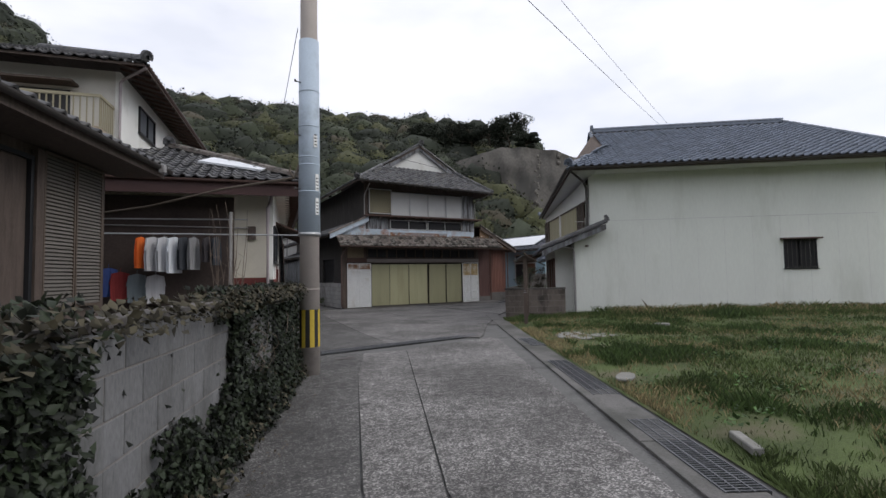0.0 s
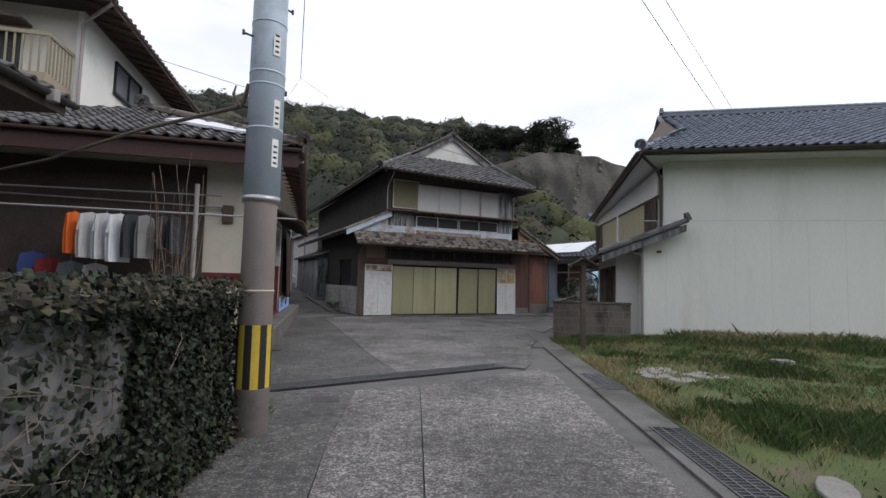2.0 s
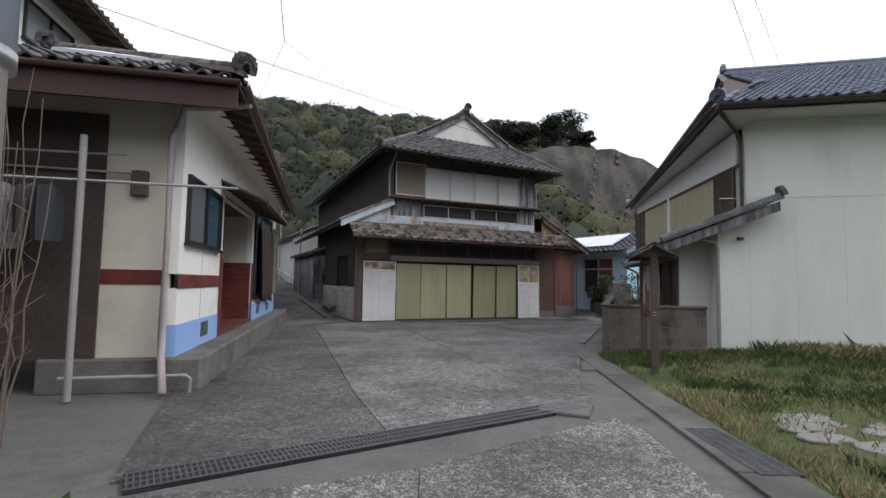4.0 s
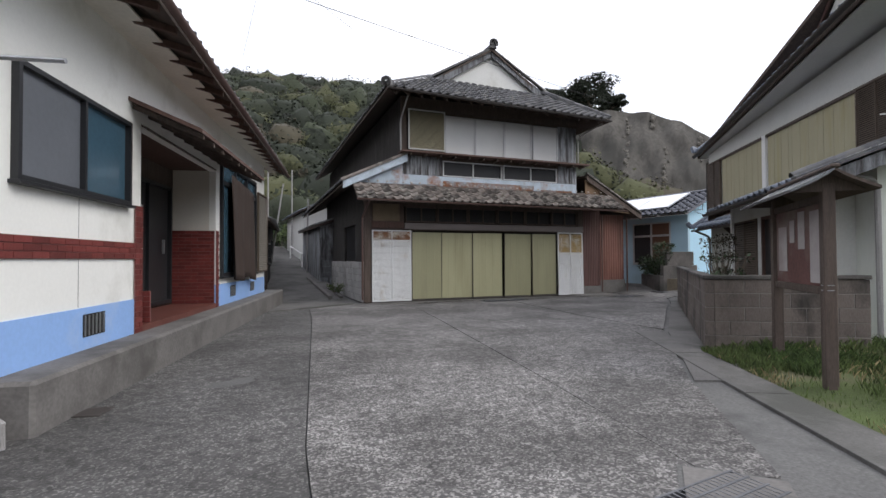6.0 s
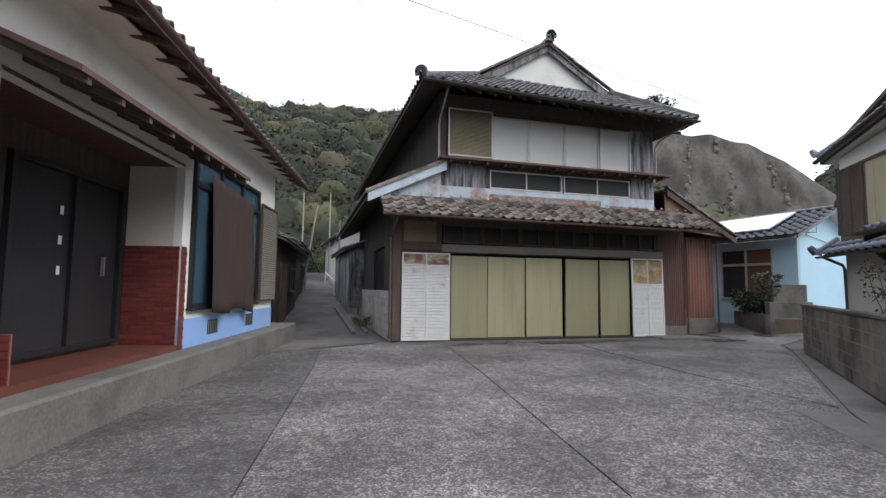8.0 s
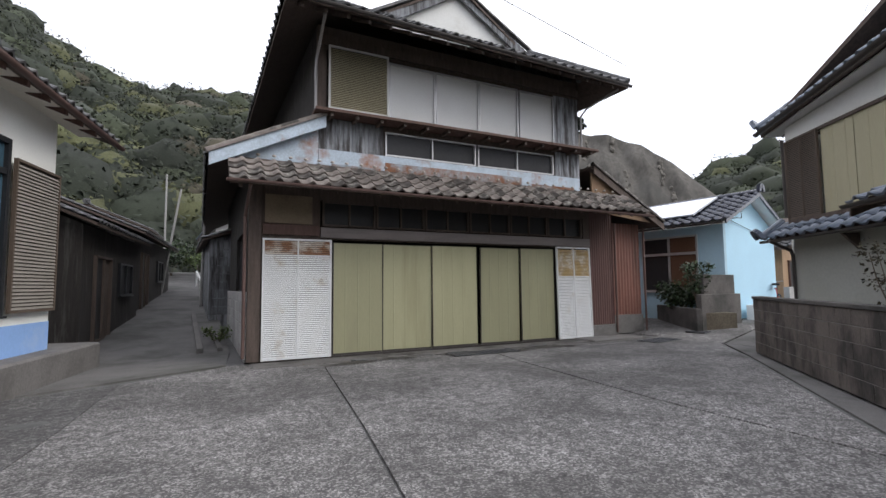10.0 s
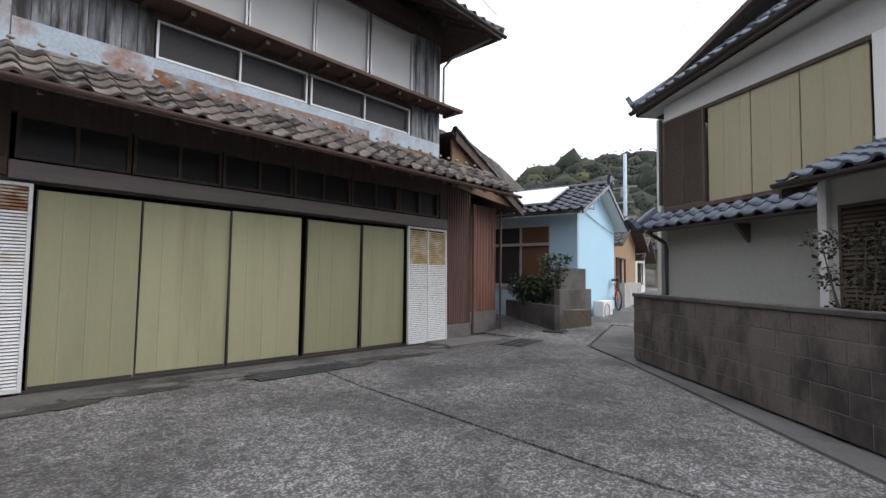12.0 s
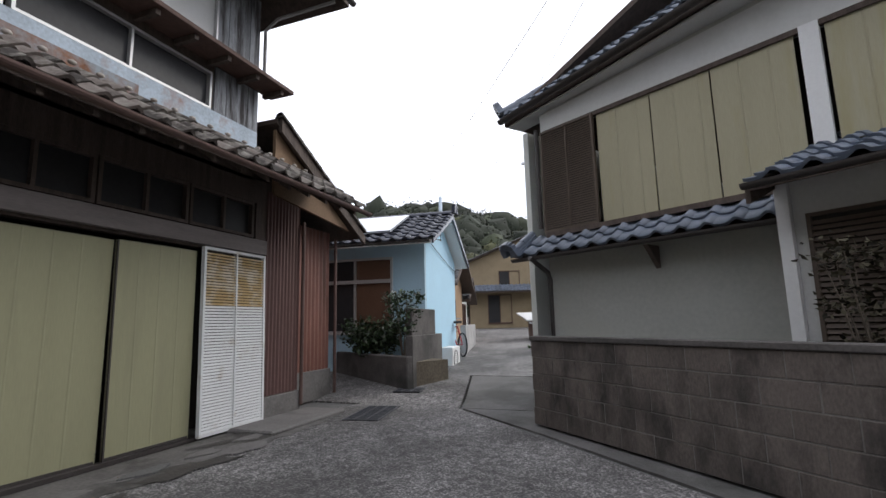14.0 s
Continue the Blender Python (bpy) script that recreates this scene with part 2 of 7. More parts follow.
WHITE_PAINT = mat("white_paint", (0.78, 0.78, 0.77), 0.5, 0.05, 3, 30, 0.03)
SILVER_FRAME = mat("aluminium_frame", (0.50, 0.50, 0.50), 0.4, 0.08, 4, 30, 0.03, metal=0.5)
FRAME_BLACK = mat("black_window_frame", (0.02, 0.021, 0.024), 0.4, 0.15, 4, 30, 0.03)
GLASS_BLUE = glass_mat("blue_dark_glass", (0.05, 0.10, 0.14), 0.08)
GLASS_GREY = glass_mat("frosted_grey_glass", (0.13, 0.14, 0.16), 0.3)
GLASS_DARK = mat("dull_dark_pane", (0.03, 0.03, 0.032), 0.35, 0.2, 2, 20, 0.0, spec=0.25)
LANE_GREY = mat("gutter_concrete", (0.135, 0.13, 0.125), 0.9, 0.3, 1.5, 40, 0.4, stain=(0.075, 0.075, 0.068), stain_amount=0.5)
CLOTH_BROWN = mat("brown_cloth", (0.044, 0.031, 0.026), 0.95, 0.15, 2, 80, 0.15)
BLOCK = mat("concrete_block", (0.14, 0.118, 0.105), 0.92, 0.35, 1.6, 45, 0.5, island=0.12, stain=(0.045, 0.04, 0.037), stain_amount=0.5, stain_scale=1.5, stretch=(1.3, 1.3, 0.6))
BLOCK_PALE = mat("pale_concrete_block", (0.165, 0.166, 0.17), 0.92, 0.3, 1.6, 45, 0.5, island=0.15, stain=(0.085, 0.085, 0.083), stain_amount=0.5, stain_scale=1.6, stretch=(1, 1, 0.5))
BLOCK_WHITE = mat("whitewashed_block", (0.42, 0.41, 0.40), 0.9, 0.25, 1.6, 45, 0.4, island=0.2, stain=(0.22, 0.21, 0.2), stain_amount=0.4)
# Near-black colour stands in for the darkness of rooms and slat gaps.
INTERIOR = mat("unlit_room_and_gap_dark", (0.04, 0.036, 0.032), 0.9, 0.2, 2, 20, 0.05)
SOFFIT_WHITE = mat("white_soffit", (0.62, 0.62, 0.60), 0.7, 0.06, 2, 20, 0.03)
# The pale base colour stands in for sky mirrored at a grazing angle.
SOLAR = mat("sky_glare_solar_glass", (0.52, 0.55, 0.60), 0.15, 0.05, 2, 20, 0.0, spec=1.0, coat=1.0)
OCHRE_WALL = mat("ochre_wall", (0.30, 0.235, 0.15), 0.85, 0.15, 2, 30, 0.1)
TIMBER_PALE = mat("pale_new_timber", (0.34, 0.225, 0.135), 0.75, 0.25, 3, 30, 0.2, stretch=(4, 4, 0.6))
SHEET_WHITE = mat("white_tarp", (0.72, 0.74, 0.78), 0.5, 0.06, 2, 30, 0.1)


# ---- building helpers ----
def part(name, bm, material, parent=None, label="", smooth=False):
    me = bpy.data.meshes.new(name)
    bm.normal_update()
    bm.to_mesh(me)
    bm.free()
    me.materials.append(material)
    if smooth:
        for p in me.polygons:
            p.use_smooth = True
    ob = new(name, me)
    ob.parent = parent
    if label:
        ob["label"] = label
    return ob


def raw(name, verts, faces, material, parent=None, label="", smooth=False):
    me = bpy.data.meshes.new(name)
    me.from_pydata(verts, [], faces)
    me.update()
    me.materials.append(material)
    if smooth:
        for p in me.polygons:
            p.use_smooth = True
    ob = new(name, me)
    ob.parent = parent
    if label:
        ob["label"] = label
    return ob


def thing(name, m, label, category, group="", kind=""):
    ob = new(name)
    ob.empty_display_size = 0.2
    ob.matrix_world = m
    return tagged(ob, label, category, group, kind)


def box(bm, x0, x1, y0, y1, z0, z1, bevel=0.0, m=None):
    v = [bm.verts.new(p) for p in ((x0, y0, z0), (x1, y0, z0), (x1, y1, z0), (x0, y1, z0), (x0, y0, z1), (x1, y0, z1), (x1, y1, z1), (x0, y1, z1))]
    fs = [bm.faces.new([v[i] for i in f]) for f in ((3, 2, 1, 0), (4, 5, 6, 7), (0, 1, 5, 4), (1, 2, 6, 5), (2, 3, 7, 6), (3, 0, 4, 7))]
    if bevel:
        es = {e for f in fs for e in f.edges}
        r = bmesh.ops.bevel(bm, geom=list(es), offset=bevel, segments=1, affect="EDGES")
        v = list({w for f in r["faces"] for w in f.verts})
    if m is not None:
        bmesh.ops.transform(bm, matrix=m, verts=v)
    return v


def boxed(*args, **kw):
    bm = bmesh.new()
    box(bm, *args, **kw)
    return bm


def prism(bm, pts, d):
    """Extrudes the planar polygon pts by the vector d."""
    d = Vector(d)
    a = [bm.verts.new(p) for p in pts]
    b = [bm.verts.new(Vector(p) + d) for p in pts]
    bm.faces.new(a[::-1])
    bm.faces.new(b)
    for i in range(len(a)):
        j = (i + 1) % len(a)
        bm.faces.new((a[i], a[j], b[j], b[i]))
    bmesh.ops.recalc_face_normals(bm, faces=bm.faces)


def tube(bm, pts, r, seg=8, r2=None):
    """A round pipe along pts."""
    pts = [Vector(p) for p in pts]
    rings = []
    for i, p in enumerate(pts):
        d = (pts[min(i + 1, len(pts) - 1)] - pts[max(i - 1, 0)]).normalized()
        q = d.to_track_quat("Z", "Y")
        rr = r if r2 is None else r + (r2 - r) * i / (len(pts) - 1)
        rings.append([bm.verts.new(p + q @ Vector((rr * math.cos(2 * math.pi * k / seg), rr * math.sin(2 * math.pi * k / seg), 0))) for k in range(seg)])
    for a, b in zip(rings, rings[1:]):
        for k in range(seg):
            bm.faces.new((a[k], a[(k + 1) % seg], b[(k + 1) % seg], b[k]))
    bm.faces.new(rings[0][::-1])
    bm.faces.new(rings[-1])
    return bm


def piped(pts, r, seg=8, r2=None):
    return tube(bmesh.new(), pts, r, seg, r2)


def holed(bm, u0, u1, z0, z1, holes, t, axis="x", at=0.0):
    """One wall of thickness t with rectangular openings (u0, u1, z0, z1). axis x: it runs along x, from y = at inwards to at + t."""
    us = sorted({u0, u1, *[h[0] for h in holes], *[h[1] for h in holes]})
    zs = sorted({z0, z1, *[h[2] for h in holes], *[h[3] for h in holes]})

    def solid(i, k):
        if not (0 <= i < len(us) - 1 and 0 <= k < len(zs) - 1):
            return False
        cu, cz = (us[i] + us[i + 1]) / 2, (zs[k] + zs[k + 1]) / 2
        return not any(h[0] < cu < h[1] and h[2] < cz < h[3] for h in holes)

    def quad(*ps):
        bm.faces.new([bm.verts.new((u, at + w, z) if axis == "x" else (at + w, u, z)) for u, w, z in ps])

    for i in range(len(us) - 1):
        for k in range(len(zs) - 1):
            if not solid(i, k):
                continue
            a, b, c, d = us[i], us[i + 1], zs[k], zs[k + 1]
            for w in (0, t):
                quad((a, w, c), (b, w, c), (b, w, d), (a, w, d))
            if not solid(i - 1, k):
                quad((a, 0, c), (a, t, c), (a, t, d), (a, 0, d))
            if not solid(i + 1, k):
                quad((b, 0, c), (b, t, c), (b, t, d), (b, 0, d))
            if not solid(i, k - 1):
                quad((a, 0, c), (b, 0, c), (b, t, c), (a, t, c))
            if not solid(i, k + 1):
                quad((a, 0, d), (b, 0, d), (b, t, d), (a, t, d))
    bmesh.ops.remove_doubles(bm, verts=bm.verts, dist=1e-5)
    bmesh.ops.recalc_face_normals(bm, faces=bm.faces)
    return bm


TILES = {}


def tile_mesh(material, w, length):
    """One S-shaped roof tile: w wide, its lower edge at v = 0."""
    key = (material.name, w, length)
    if key not in TILES:
        n = 8
        prof = []
        for i in range(n + 1):
            u = i / n
            h = 0.048 * math.sin(math.pi * (u - 0.55) / 0.45) if u > 0.55 else -0.012 * math.sin(math.pi * u / 0.55)
            prof.append((u * (w + 0.012), h))
        vs = [(u, 0, h + 0.044) for u, h in prof] + [(u, length, h + 0.012) for u, h in prof] + [(u, 0.004, h + 0.010) for u, h in prof]
        fs = []
        for i in range(n):
            fs.append((i, i + 1, n + 2 + i, n + 1 + i))
            fs.append((i, 2 * n + 2 + i, 2 * n + 3 + i, i + 1))
        me = bpy.data.meshes.new("tile")
        me.from_pydata(vs, [], fs)
        me.update()
        me.materials.append(material)
        for p in me.polygons:
            p.use_smooth = p.index % 2 == 0
        TILES[key] = me
    return TILES[key]


def tiles(parent, o, uvec, vvec, width, length, material, w=0.27, run=0.235, singles=0, keep=None, name="tile"):
    """Courses of tiles on the plane o + u*uvec + v*vvec (unit vectors, v up the slope). The first `singles` are objects, the rest one mesh."""
    o, U, V = Vector(o), Vector(uvec).normalized(), Vector(vvec).normalized()
    N = U.cross(V)
    me = tile_mesh(material, w, run + 0.05)
    rng = random.Random(7)
    vs, fs, count = [], [], 0
    base = [v.co.copy() for v in me.vertices]
    polys = [tuple(p.vertices) for p in me.polygons]
    rows, cols = max(1, int(length / run)), max(1, int(round(width / w)))
    for r in range(rows):
        for c in range(cols):
            if keep and not keep((c + 0.5) * w, (r + 0.5) * run):
                continue
            p = o + U * (c * w + rng.uniform(-0.006, 0.006)) + V * (r * run + rng.uniform(-0.008, 0.008)) + N * rng.uniform(-0.003, 0.005)
            rot = Matrix((U, V, N)).transposed().to_4x4()
            mt = Matrix.Translation(p) @ rot @ pose(0, 0, 0, rng.uniform(-1.0, 1.0), rng.uniform(-1.0, 1.0), rng.uniform(-0.8, 0.8))
            if count < singles:
                t = new(name, me)
                t.parent = parent
                t.matrix_basis = mt
            else:
                k = len(vs)
                vs.extend(mt @ v for v in base)
                fs.extend(tuple(k + i for i in f) for f in polys)
            count += 1
    if vs:
        rest = raw("tile_field", [tuple(v) for v in vs], fs, material, parent)
        rest["kind"] = "stuff"
        for i, p in enumerate(rest.data.polygons):
            p.use_smooth = i % 2 == 0


def ridge(parent, a, b, material, r=0.09, name="ridge", layers=2, end=True):
    """A ridge or hip: courses of flat tiles under round cap tiles."""
    a, b = Vector(a), Vector(b)
    d = b - a
    L = d.length
    q = d.to_track_quat("Y", "Z").to_matrix().to_4x4()
    bm = bmesh.new()
    n = max(2, int(L / 0.27))
    for k in range(layers):
        hw = r * 1.15 - 0.012 * k
        box(bm, -hw, hw, 0, L, 0.035 * k - 0.05, 0.035 * k - 0.02, 0)
    top = 0.035 * layers - 0.05
    for i in range(n):
        y0, y1 = i * L / n, (i + 1) * L / n
        ra, rb = r * 1.02, r * 0.9
        ring = []
        for y, rr in ((y0, ra), (y1 + 0.02, rb)):
            ring.append([bm.verts.new((rr * math.cos(math.pi * k / 6), y, top + rr * 0.9 * math.sin(math.pi * k / 6))) for k in range(7)])
        for k in range(6):
            bm.faces.new((ring[0][k], ring[0][k + 1], ring[1][k + 1], ring[1][k]))
        bm.faces.new(ring[0][::-1])
    if end:
        for s in range(7):
            an = math.pi * s / 6
            box(bm, -0.05 + 0.11 * math.cos(an), 0.05 + 0.11 * math.cos(an), -0.07, 0.02, top + 0.12 * math.sin(an) - 0.02, top + 0.12 * math.sin(an) + 0.09)
    bmesh.ops.transform(bm, matrix=Matrix.Translation(a) @ q, verts=bm.verts)
    bmesh.ops.recalc_face_normals(bm, faces=bm.faces)
    return part(name, bm, material, parent)


def slab_roof(parent, pts, t, material, name="roof_deck"):
    """A sloping roof board: polygon pts at its top, t thick downwards."""
    bm = bmesh.new()
    prism(bm, [Vector(p) - Vector((0, 0, t)) for p in pts], (0, 0, t))
    return part(name, bm, material, parent)


def louvre(parent, m, w, h, material, frame_mat, slat=0.045, mullions=0, name="louvre_shutter", label="", top_mat=None, top_rows=0):
    """A framed shutter of sloping slats in the plane x (width) and z (height), facing -y."""
    fr = bmesh.new()
    t = 0.035
    for a in ((0, t, 0, h), (w - t, w, 0, h)):
        box(fr, a[0], a[1], -0.03, 0.02, a[2], a[3])
    box(fr, t, w - t, -0.028, 0.02, 0, t)
    box(fr, t, w - t, -0.028, 0.02, h - t, h)
    for i in range(mullions):
        x = w * (i + 1) / (mullions + 1)
        box(fr, x - 0.012, x + 0.012, -0.031, 0.018, t, h - t)
    f = part(name, fr, frame_mat, parent, label)
    f.matrix_basis = m
    # dark sheet that paints the shade between the slats
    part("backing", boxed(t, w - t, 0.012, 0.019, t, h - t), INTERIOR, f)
    groups = [(material, []), (top_mat or material, [])]
    n = int((h - 2 * t) / slat)
    for i in range(n):
        groups[1 if i >= n - top_rows else 0][1].append(t + (i + 0.5) * slat)
    for g, zs in groups:
        if not zs:
            continue
        bm = bmesh.new()
        for z in zs:
            a = [bm.verts.new(p) for p in ((t, -0.027, z - slat * 0.36), (w - t, -0.027, z - slat * 0.36), (w - t, -0.008, z + slat * 0.36), (t, -0.008, z + slat * 0.36))]
            b = [bm.verts.new(v.co + Vector((0, 0.008, -0.004))) for v in a]
            bm.faces.new(a)
            bm.faces.new(b[::-1])
            for k in range(4):
                bm.faces.new((a[k], b[k], b[(k + 1) % 4], a[(k + 1) % 4]))
        part("slats", bm, g, f)
    return f


def ribbed(parent, m, w, h, material, pitch=0.2, depth=0.012, name="panel", label=""):
    """A pressed sheet panel with narrow upright ribs, facing -y."""
    bm = bmesh.new()
    xs = [0.0]
    x = pitch
    while x < w - pitch * 0.4:
        xs += [x - 0.012, x - 0.004, x + 0.004, x + 0.012]
        x += pitch
    xs.append(w)
    ys = []
    for i, xx in enumerate(xs):
        k = (i - 1) % 4
        ys.append(0.0 if i in (0, len(xs) - 1) or k in (0, 3) else -depth)
    lo = [bm.verts.new((a, b, 0)) for a, b in zip(xs, ys)]
    hi = [bm.verts.new((a, b, h)) for a, b in zip(xs, ys)]
    for i in range(len(xs) - 1):
        bm.faces.new((lo[i], lo[i + 1], hi[i + 1], hi[i]))
    box(bm, 0, w, 0.003, 0.022, 0, h)
    ob = part(name, bm, material, parent, label)
    ob.matrix_basis = m
    return ob


def corrugated(parent, m, w, h, material, pitch=0.075, depth=0.012, name="corrugated_sheet", label=""):
    """A wavy steel sheet, facing -y."""
    bm = bmesh.new()
    n = max(4, int(w / pitch * 6))
    lo, hi = [], []
    for i in range(n + 1):
        x = w * i / n
        y = -depth * math.sin(2 * math.pi * x / pitch)
        lo.append(bm.verts.new((x, y, 0)))
        hi.append(bm.verts.new((x, y, h)))
    for i in range(n):
        bm.faces.new((lo[i], lo[i + 1], hi[i + 1], hi[i]))
    ob = part(name, bm, material, parent, label, smooth=True)
    ob.matrix_basis = m
    return ob


def window(parent, m, w, h, frame_mat, pane_mats, bar=0.045, name="window", sill=True, label=""):
    """A window facing -y: frame, mullions, panes set back, and a sill."""
    n = len(pane_mats)
    edges = [w * i / n for i in range(n + 1)]
    holes = [(edges[i] + (bar if i == 0 else bar * 0.45), edges[i + 1] - (bar if i == n - 1 else bar * 0.45), bar, h - bar) for i in range(n)]
    bm = holed(bmesh.new(), 0, w, 0, h, holes, 0.09, "x", -0.04)
    f = part(name, bm, frame_mat, parent, label)
    f.matrix_basis = m
    for i, pm in enumerate(pane_mats):
        part("pane", boxed(w * i / n + bar * 0.4, w * (i + 1) / n - bar * 0.4, 0.012 + 0.012 * (i % 2), 0.02 + 0.012 * (i % 2), bar * 0.8, h - bar * 0.8), pm, f)
    if sill:
        part("sill", boxed(-0.03, w + 0.03, -0.075, 0.04, -0.035, -0.002, 0.004), frame_mat, f)
    return f


def gutter(parent, a, b, material, r=0.055, name="gutter"):
    """A half-round rain gutter from a to b, with brackets."""
    a, b = Vector(a), Vector(b)
    d = (b - a)
    side = Vector((-d.y, d.x, 0)).normalized()
    bm = bmesh.new()
    rows = []
    for p in (a, b):
        rows.append([bm.verts.new(p + side * (r * math.cos(math.pi * k / 8)) - Vector((0, 0, r * math.sin(math.pi * k / 8)))) for k in range(9)])
        rows[-1] += [bm.verts.new(p + side * ((r - 0.006) * math.cos(math.pi * k / 8)) - Vector((0, 0, (r - 0.006) * math.sin(math.pi * k / 8)))) for k in range(8, -1, -1)]
    n = len(rows[0])
    for k in range(n):
        bm.faces.new((rows[0][k], rows[0][(k + 1) % n], rows[1][(k + 1) % n], rows[1][k]))
    bm.faces.new(rows[0][::-1])
    bm.faces.new(rows[1])
    bmesh.ops.recalc_face_normals(bm, faces=bm.faces)
    return part(name, bm, material, parent)


FACE_XP = pose(0, 0, 0, 0, 0, 90)      # turns a -y facing panel to face +x
FACE_XN = pose(0, 0, 0, 0, 0, -90)     # to face -x
# ---- ground ----
def flat(name, pts, z0, z1, material, parent=None, label=""):
    bm = bmesh.new()
    prism(bm, [(x, y, z0) for x, y in pts], (0, 0, z1 - z0))
    return part(name, bm, material, parent, label)


def shrink(pts, d):
    """Moves the sides of a convex polygon inwards by d."""
    c = sum((Vector(p) for p in pts), Vector((0, 0))) / len(pts)
    return [tuple(Vector(p) + (c - Vector(p)).normalized() * d * 1.4) for p in pts]


g = bmesh.new()
bmesh.ops.create_grid(g, x_segments=2, y_segments=2, size=400)
bmesh.ops.translate(g, vec=(0, 0, -0.03), verts=g.verts)
tagged(part("ground", g, CONCRETE_DARK), "old dark concrete and earth ground of the village", "ground", kind="structure")

road = thing("road", pose(0, 0, 0), "worn grey concrete road and yard with joints and stains", "road", kind="structure")
SLABS = [
    [(-2.4, -8), (-1.5, -8), (1.55, 3.9), (2.95, 8.0), (3.75, 9.95), (2.55, 10.25), (2.0, 8.3), (0.7, 5.0), (-0.6, 1.5)],
    [(-1.5, -8), (-1.2, -8), (2.05, 3.5), (4.72, 9.95), (3.75, 9.95), (2.95, 8.0), (1.55, 3.9)],
    [(-1.2, -8), (0.3, -8), (3.45, 2.6), (6.6, 8.75), (7.25, 10.0), (7.3, 10.5), (4.72, 9.95), (2.05, 3.5)],
    [(2.5, 10.5), (4.75, 10.8), (4.85, 12.6), (5.72, 20.3), (5.9, 22.6), (4.3, 22.0), (2.6, 13.5)],
    [(4.75, 10.8), (7.1, 11.2), (7.55, 13.9), (8.3, 19.0), (8.9, 23.6), (7.4, 23.6), (5.9, 22.6), (5.72, 20.3), (4.85, 12.6)],
    [(7.1, 11.2), (7.5, 11.1), (9.0, 13.1), (11.6, 16.0), (11.62, 18.4), (11.95, 21.6), (12.3, 23.6), (8.9, 23.6), (8.3, 19.0), (7.55, 13.9)],
    [(11.6, 16.0), (15.9, 20.0), (17.5, 21.6), (17.5, 23.0), (16.3, 23.6), (12.3, 23.6), (11.95, 21.6), (11.62, 18.4)],
]
for i, sl in enumerate(SLABS):
    flat("slab", shrink(sl, 0.018), -0.12, 0.0 - 0.003 * (i % 2), CONCRETE_WORN if i in (0, 3) else CONCRETE, road)


def ramp(name, pts, material, parent):
    """A slab whose corners have their own heights."""
    bm = bmesh.new()
    prism(bm, [(x, y, z - 0.15) for x, y, z in pts], (0, 0, 0.15))
    return part(name, bm, material, parent)


def lane_z(y):
    """The left lane climbs towards the hill."""
    return max(0.0, y - 25.5) * 0.088


LANE_EDGES = ((22.1, 4.35, 5.9), (25.5, 4.8, 7.45), (30, 5.0, 7.4), (36, 5.1, 7.3), (44, 5.0, 7.1), (54, 4.6, 6.9))
for (ya, la, ra), (yb, lb, rb) in zip(LANE_EDGES, LANE_EDGES[1:]):
    ramp("slab", [(la, ya, lane_z(ya) - 0.002), (ra if ya > 23 else 7.3, ya if ya > 23 else 23.7, lane_z(ya) - 0.002), (rb, yb, lane_z(yb) - 0.002), (lb, yb, lane_z(yb) - 0.002)], LANE_GREY, road)
ramp("slab", [(17.3, 21.35, -0.002), (19.6, 21.9, 0.22), (19.6, 27.0, 0.22), (17.52, 25.5, -0.002)], CONCRETE, road)
ramp("slab", [(19.6, 20.4, 0.22), (27, 21.6, 0.55), (27, 29, 0.55), (19.6, 27.0, 0.22)], CONCRETE, road)
ramp("slab", [(27, 21.6, 0.55), (46, 25.0, 0.9), (46, 36.0, 0.9), (27, 29, 0.55)], CONCRETE, road)
ramp("slab", [(17.3, 20.2, -0.004), (19.6, 20.4, 0.21), (19.6, 21.85, 0.21), (17.3, 21.3, -0.004)], LANE_GREY, road)
ramp("slab", [(9.0, 13.05, -0.006), (9.6, 12.8, -0.006), (10.8, 14.2, -0.006), (17.28, 19.85, -0.005), (17.28, 21.3, -0.005), (15.9, 19.9, -0.006), (11.6, 15.9, -0.006)], LANE_GREY, road)

# grassy plot
lawn_pts = [(4.15, 2.3), (6.3, 6.4), (8.0, 9.6), (9.6, 12.7), (10.8, 14.15), (14.0, 14.2), (24.5, 6.5), (30, -6), (0, -14)]


def lawn_edge(x, y):
    """Signed distance inside the plot from its road side."""
    best = 1e9
    for (ax, ay), (bx, by) in zip(lawn_pts, lawn_pts[1:4]):
        d = Vector((bx - ax, by - ay)).normalized()
        best = min(best, (x - ax) * d.y - (y - ay) * d.x)
    return best


def lawn_height(x, y):
    e = max(0.0, lawn_edge(x, y))
    return min(1.0, e / 0.8) * (0.05 + 0.05 * noise.noise((x * 0.7, y * 0.7, 0)) + 0.02 * noise.noise((x * 3, y * 3, 5))) + min(0.12, e * 0.012) - 0.012


bm = bmesh.new()
NX, NY = 110, 110
grid = {}
for i in range(NX + 1):
    for j in range(NY + 1):
        v = j / NY
        y = -13.5 + 27.7 * v
        xe = 0.15 + (y + 5.5) * 0.512 if y < 2.3 else (4.15 + (y - 2.3) * 0.5244 if y < 6.4 else (6.3 + (y - 6.4) * 0.525 if y < 9.6 else 8.0 + (y - 9.6) * 0.53))
        x = xe + 26 * (i / NX) ** 1.6
        grid[i, j] = bm.verts.new((x, y, lawn_height(x, y)))
for i in range(NX):
    for j in range(NY):
        bm.faces.new((grid[i, j], grid[i + 1, j], grid[i + 1, j + 1], grid[i, j + 1]))
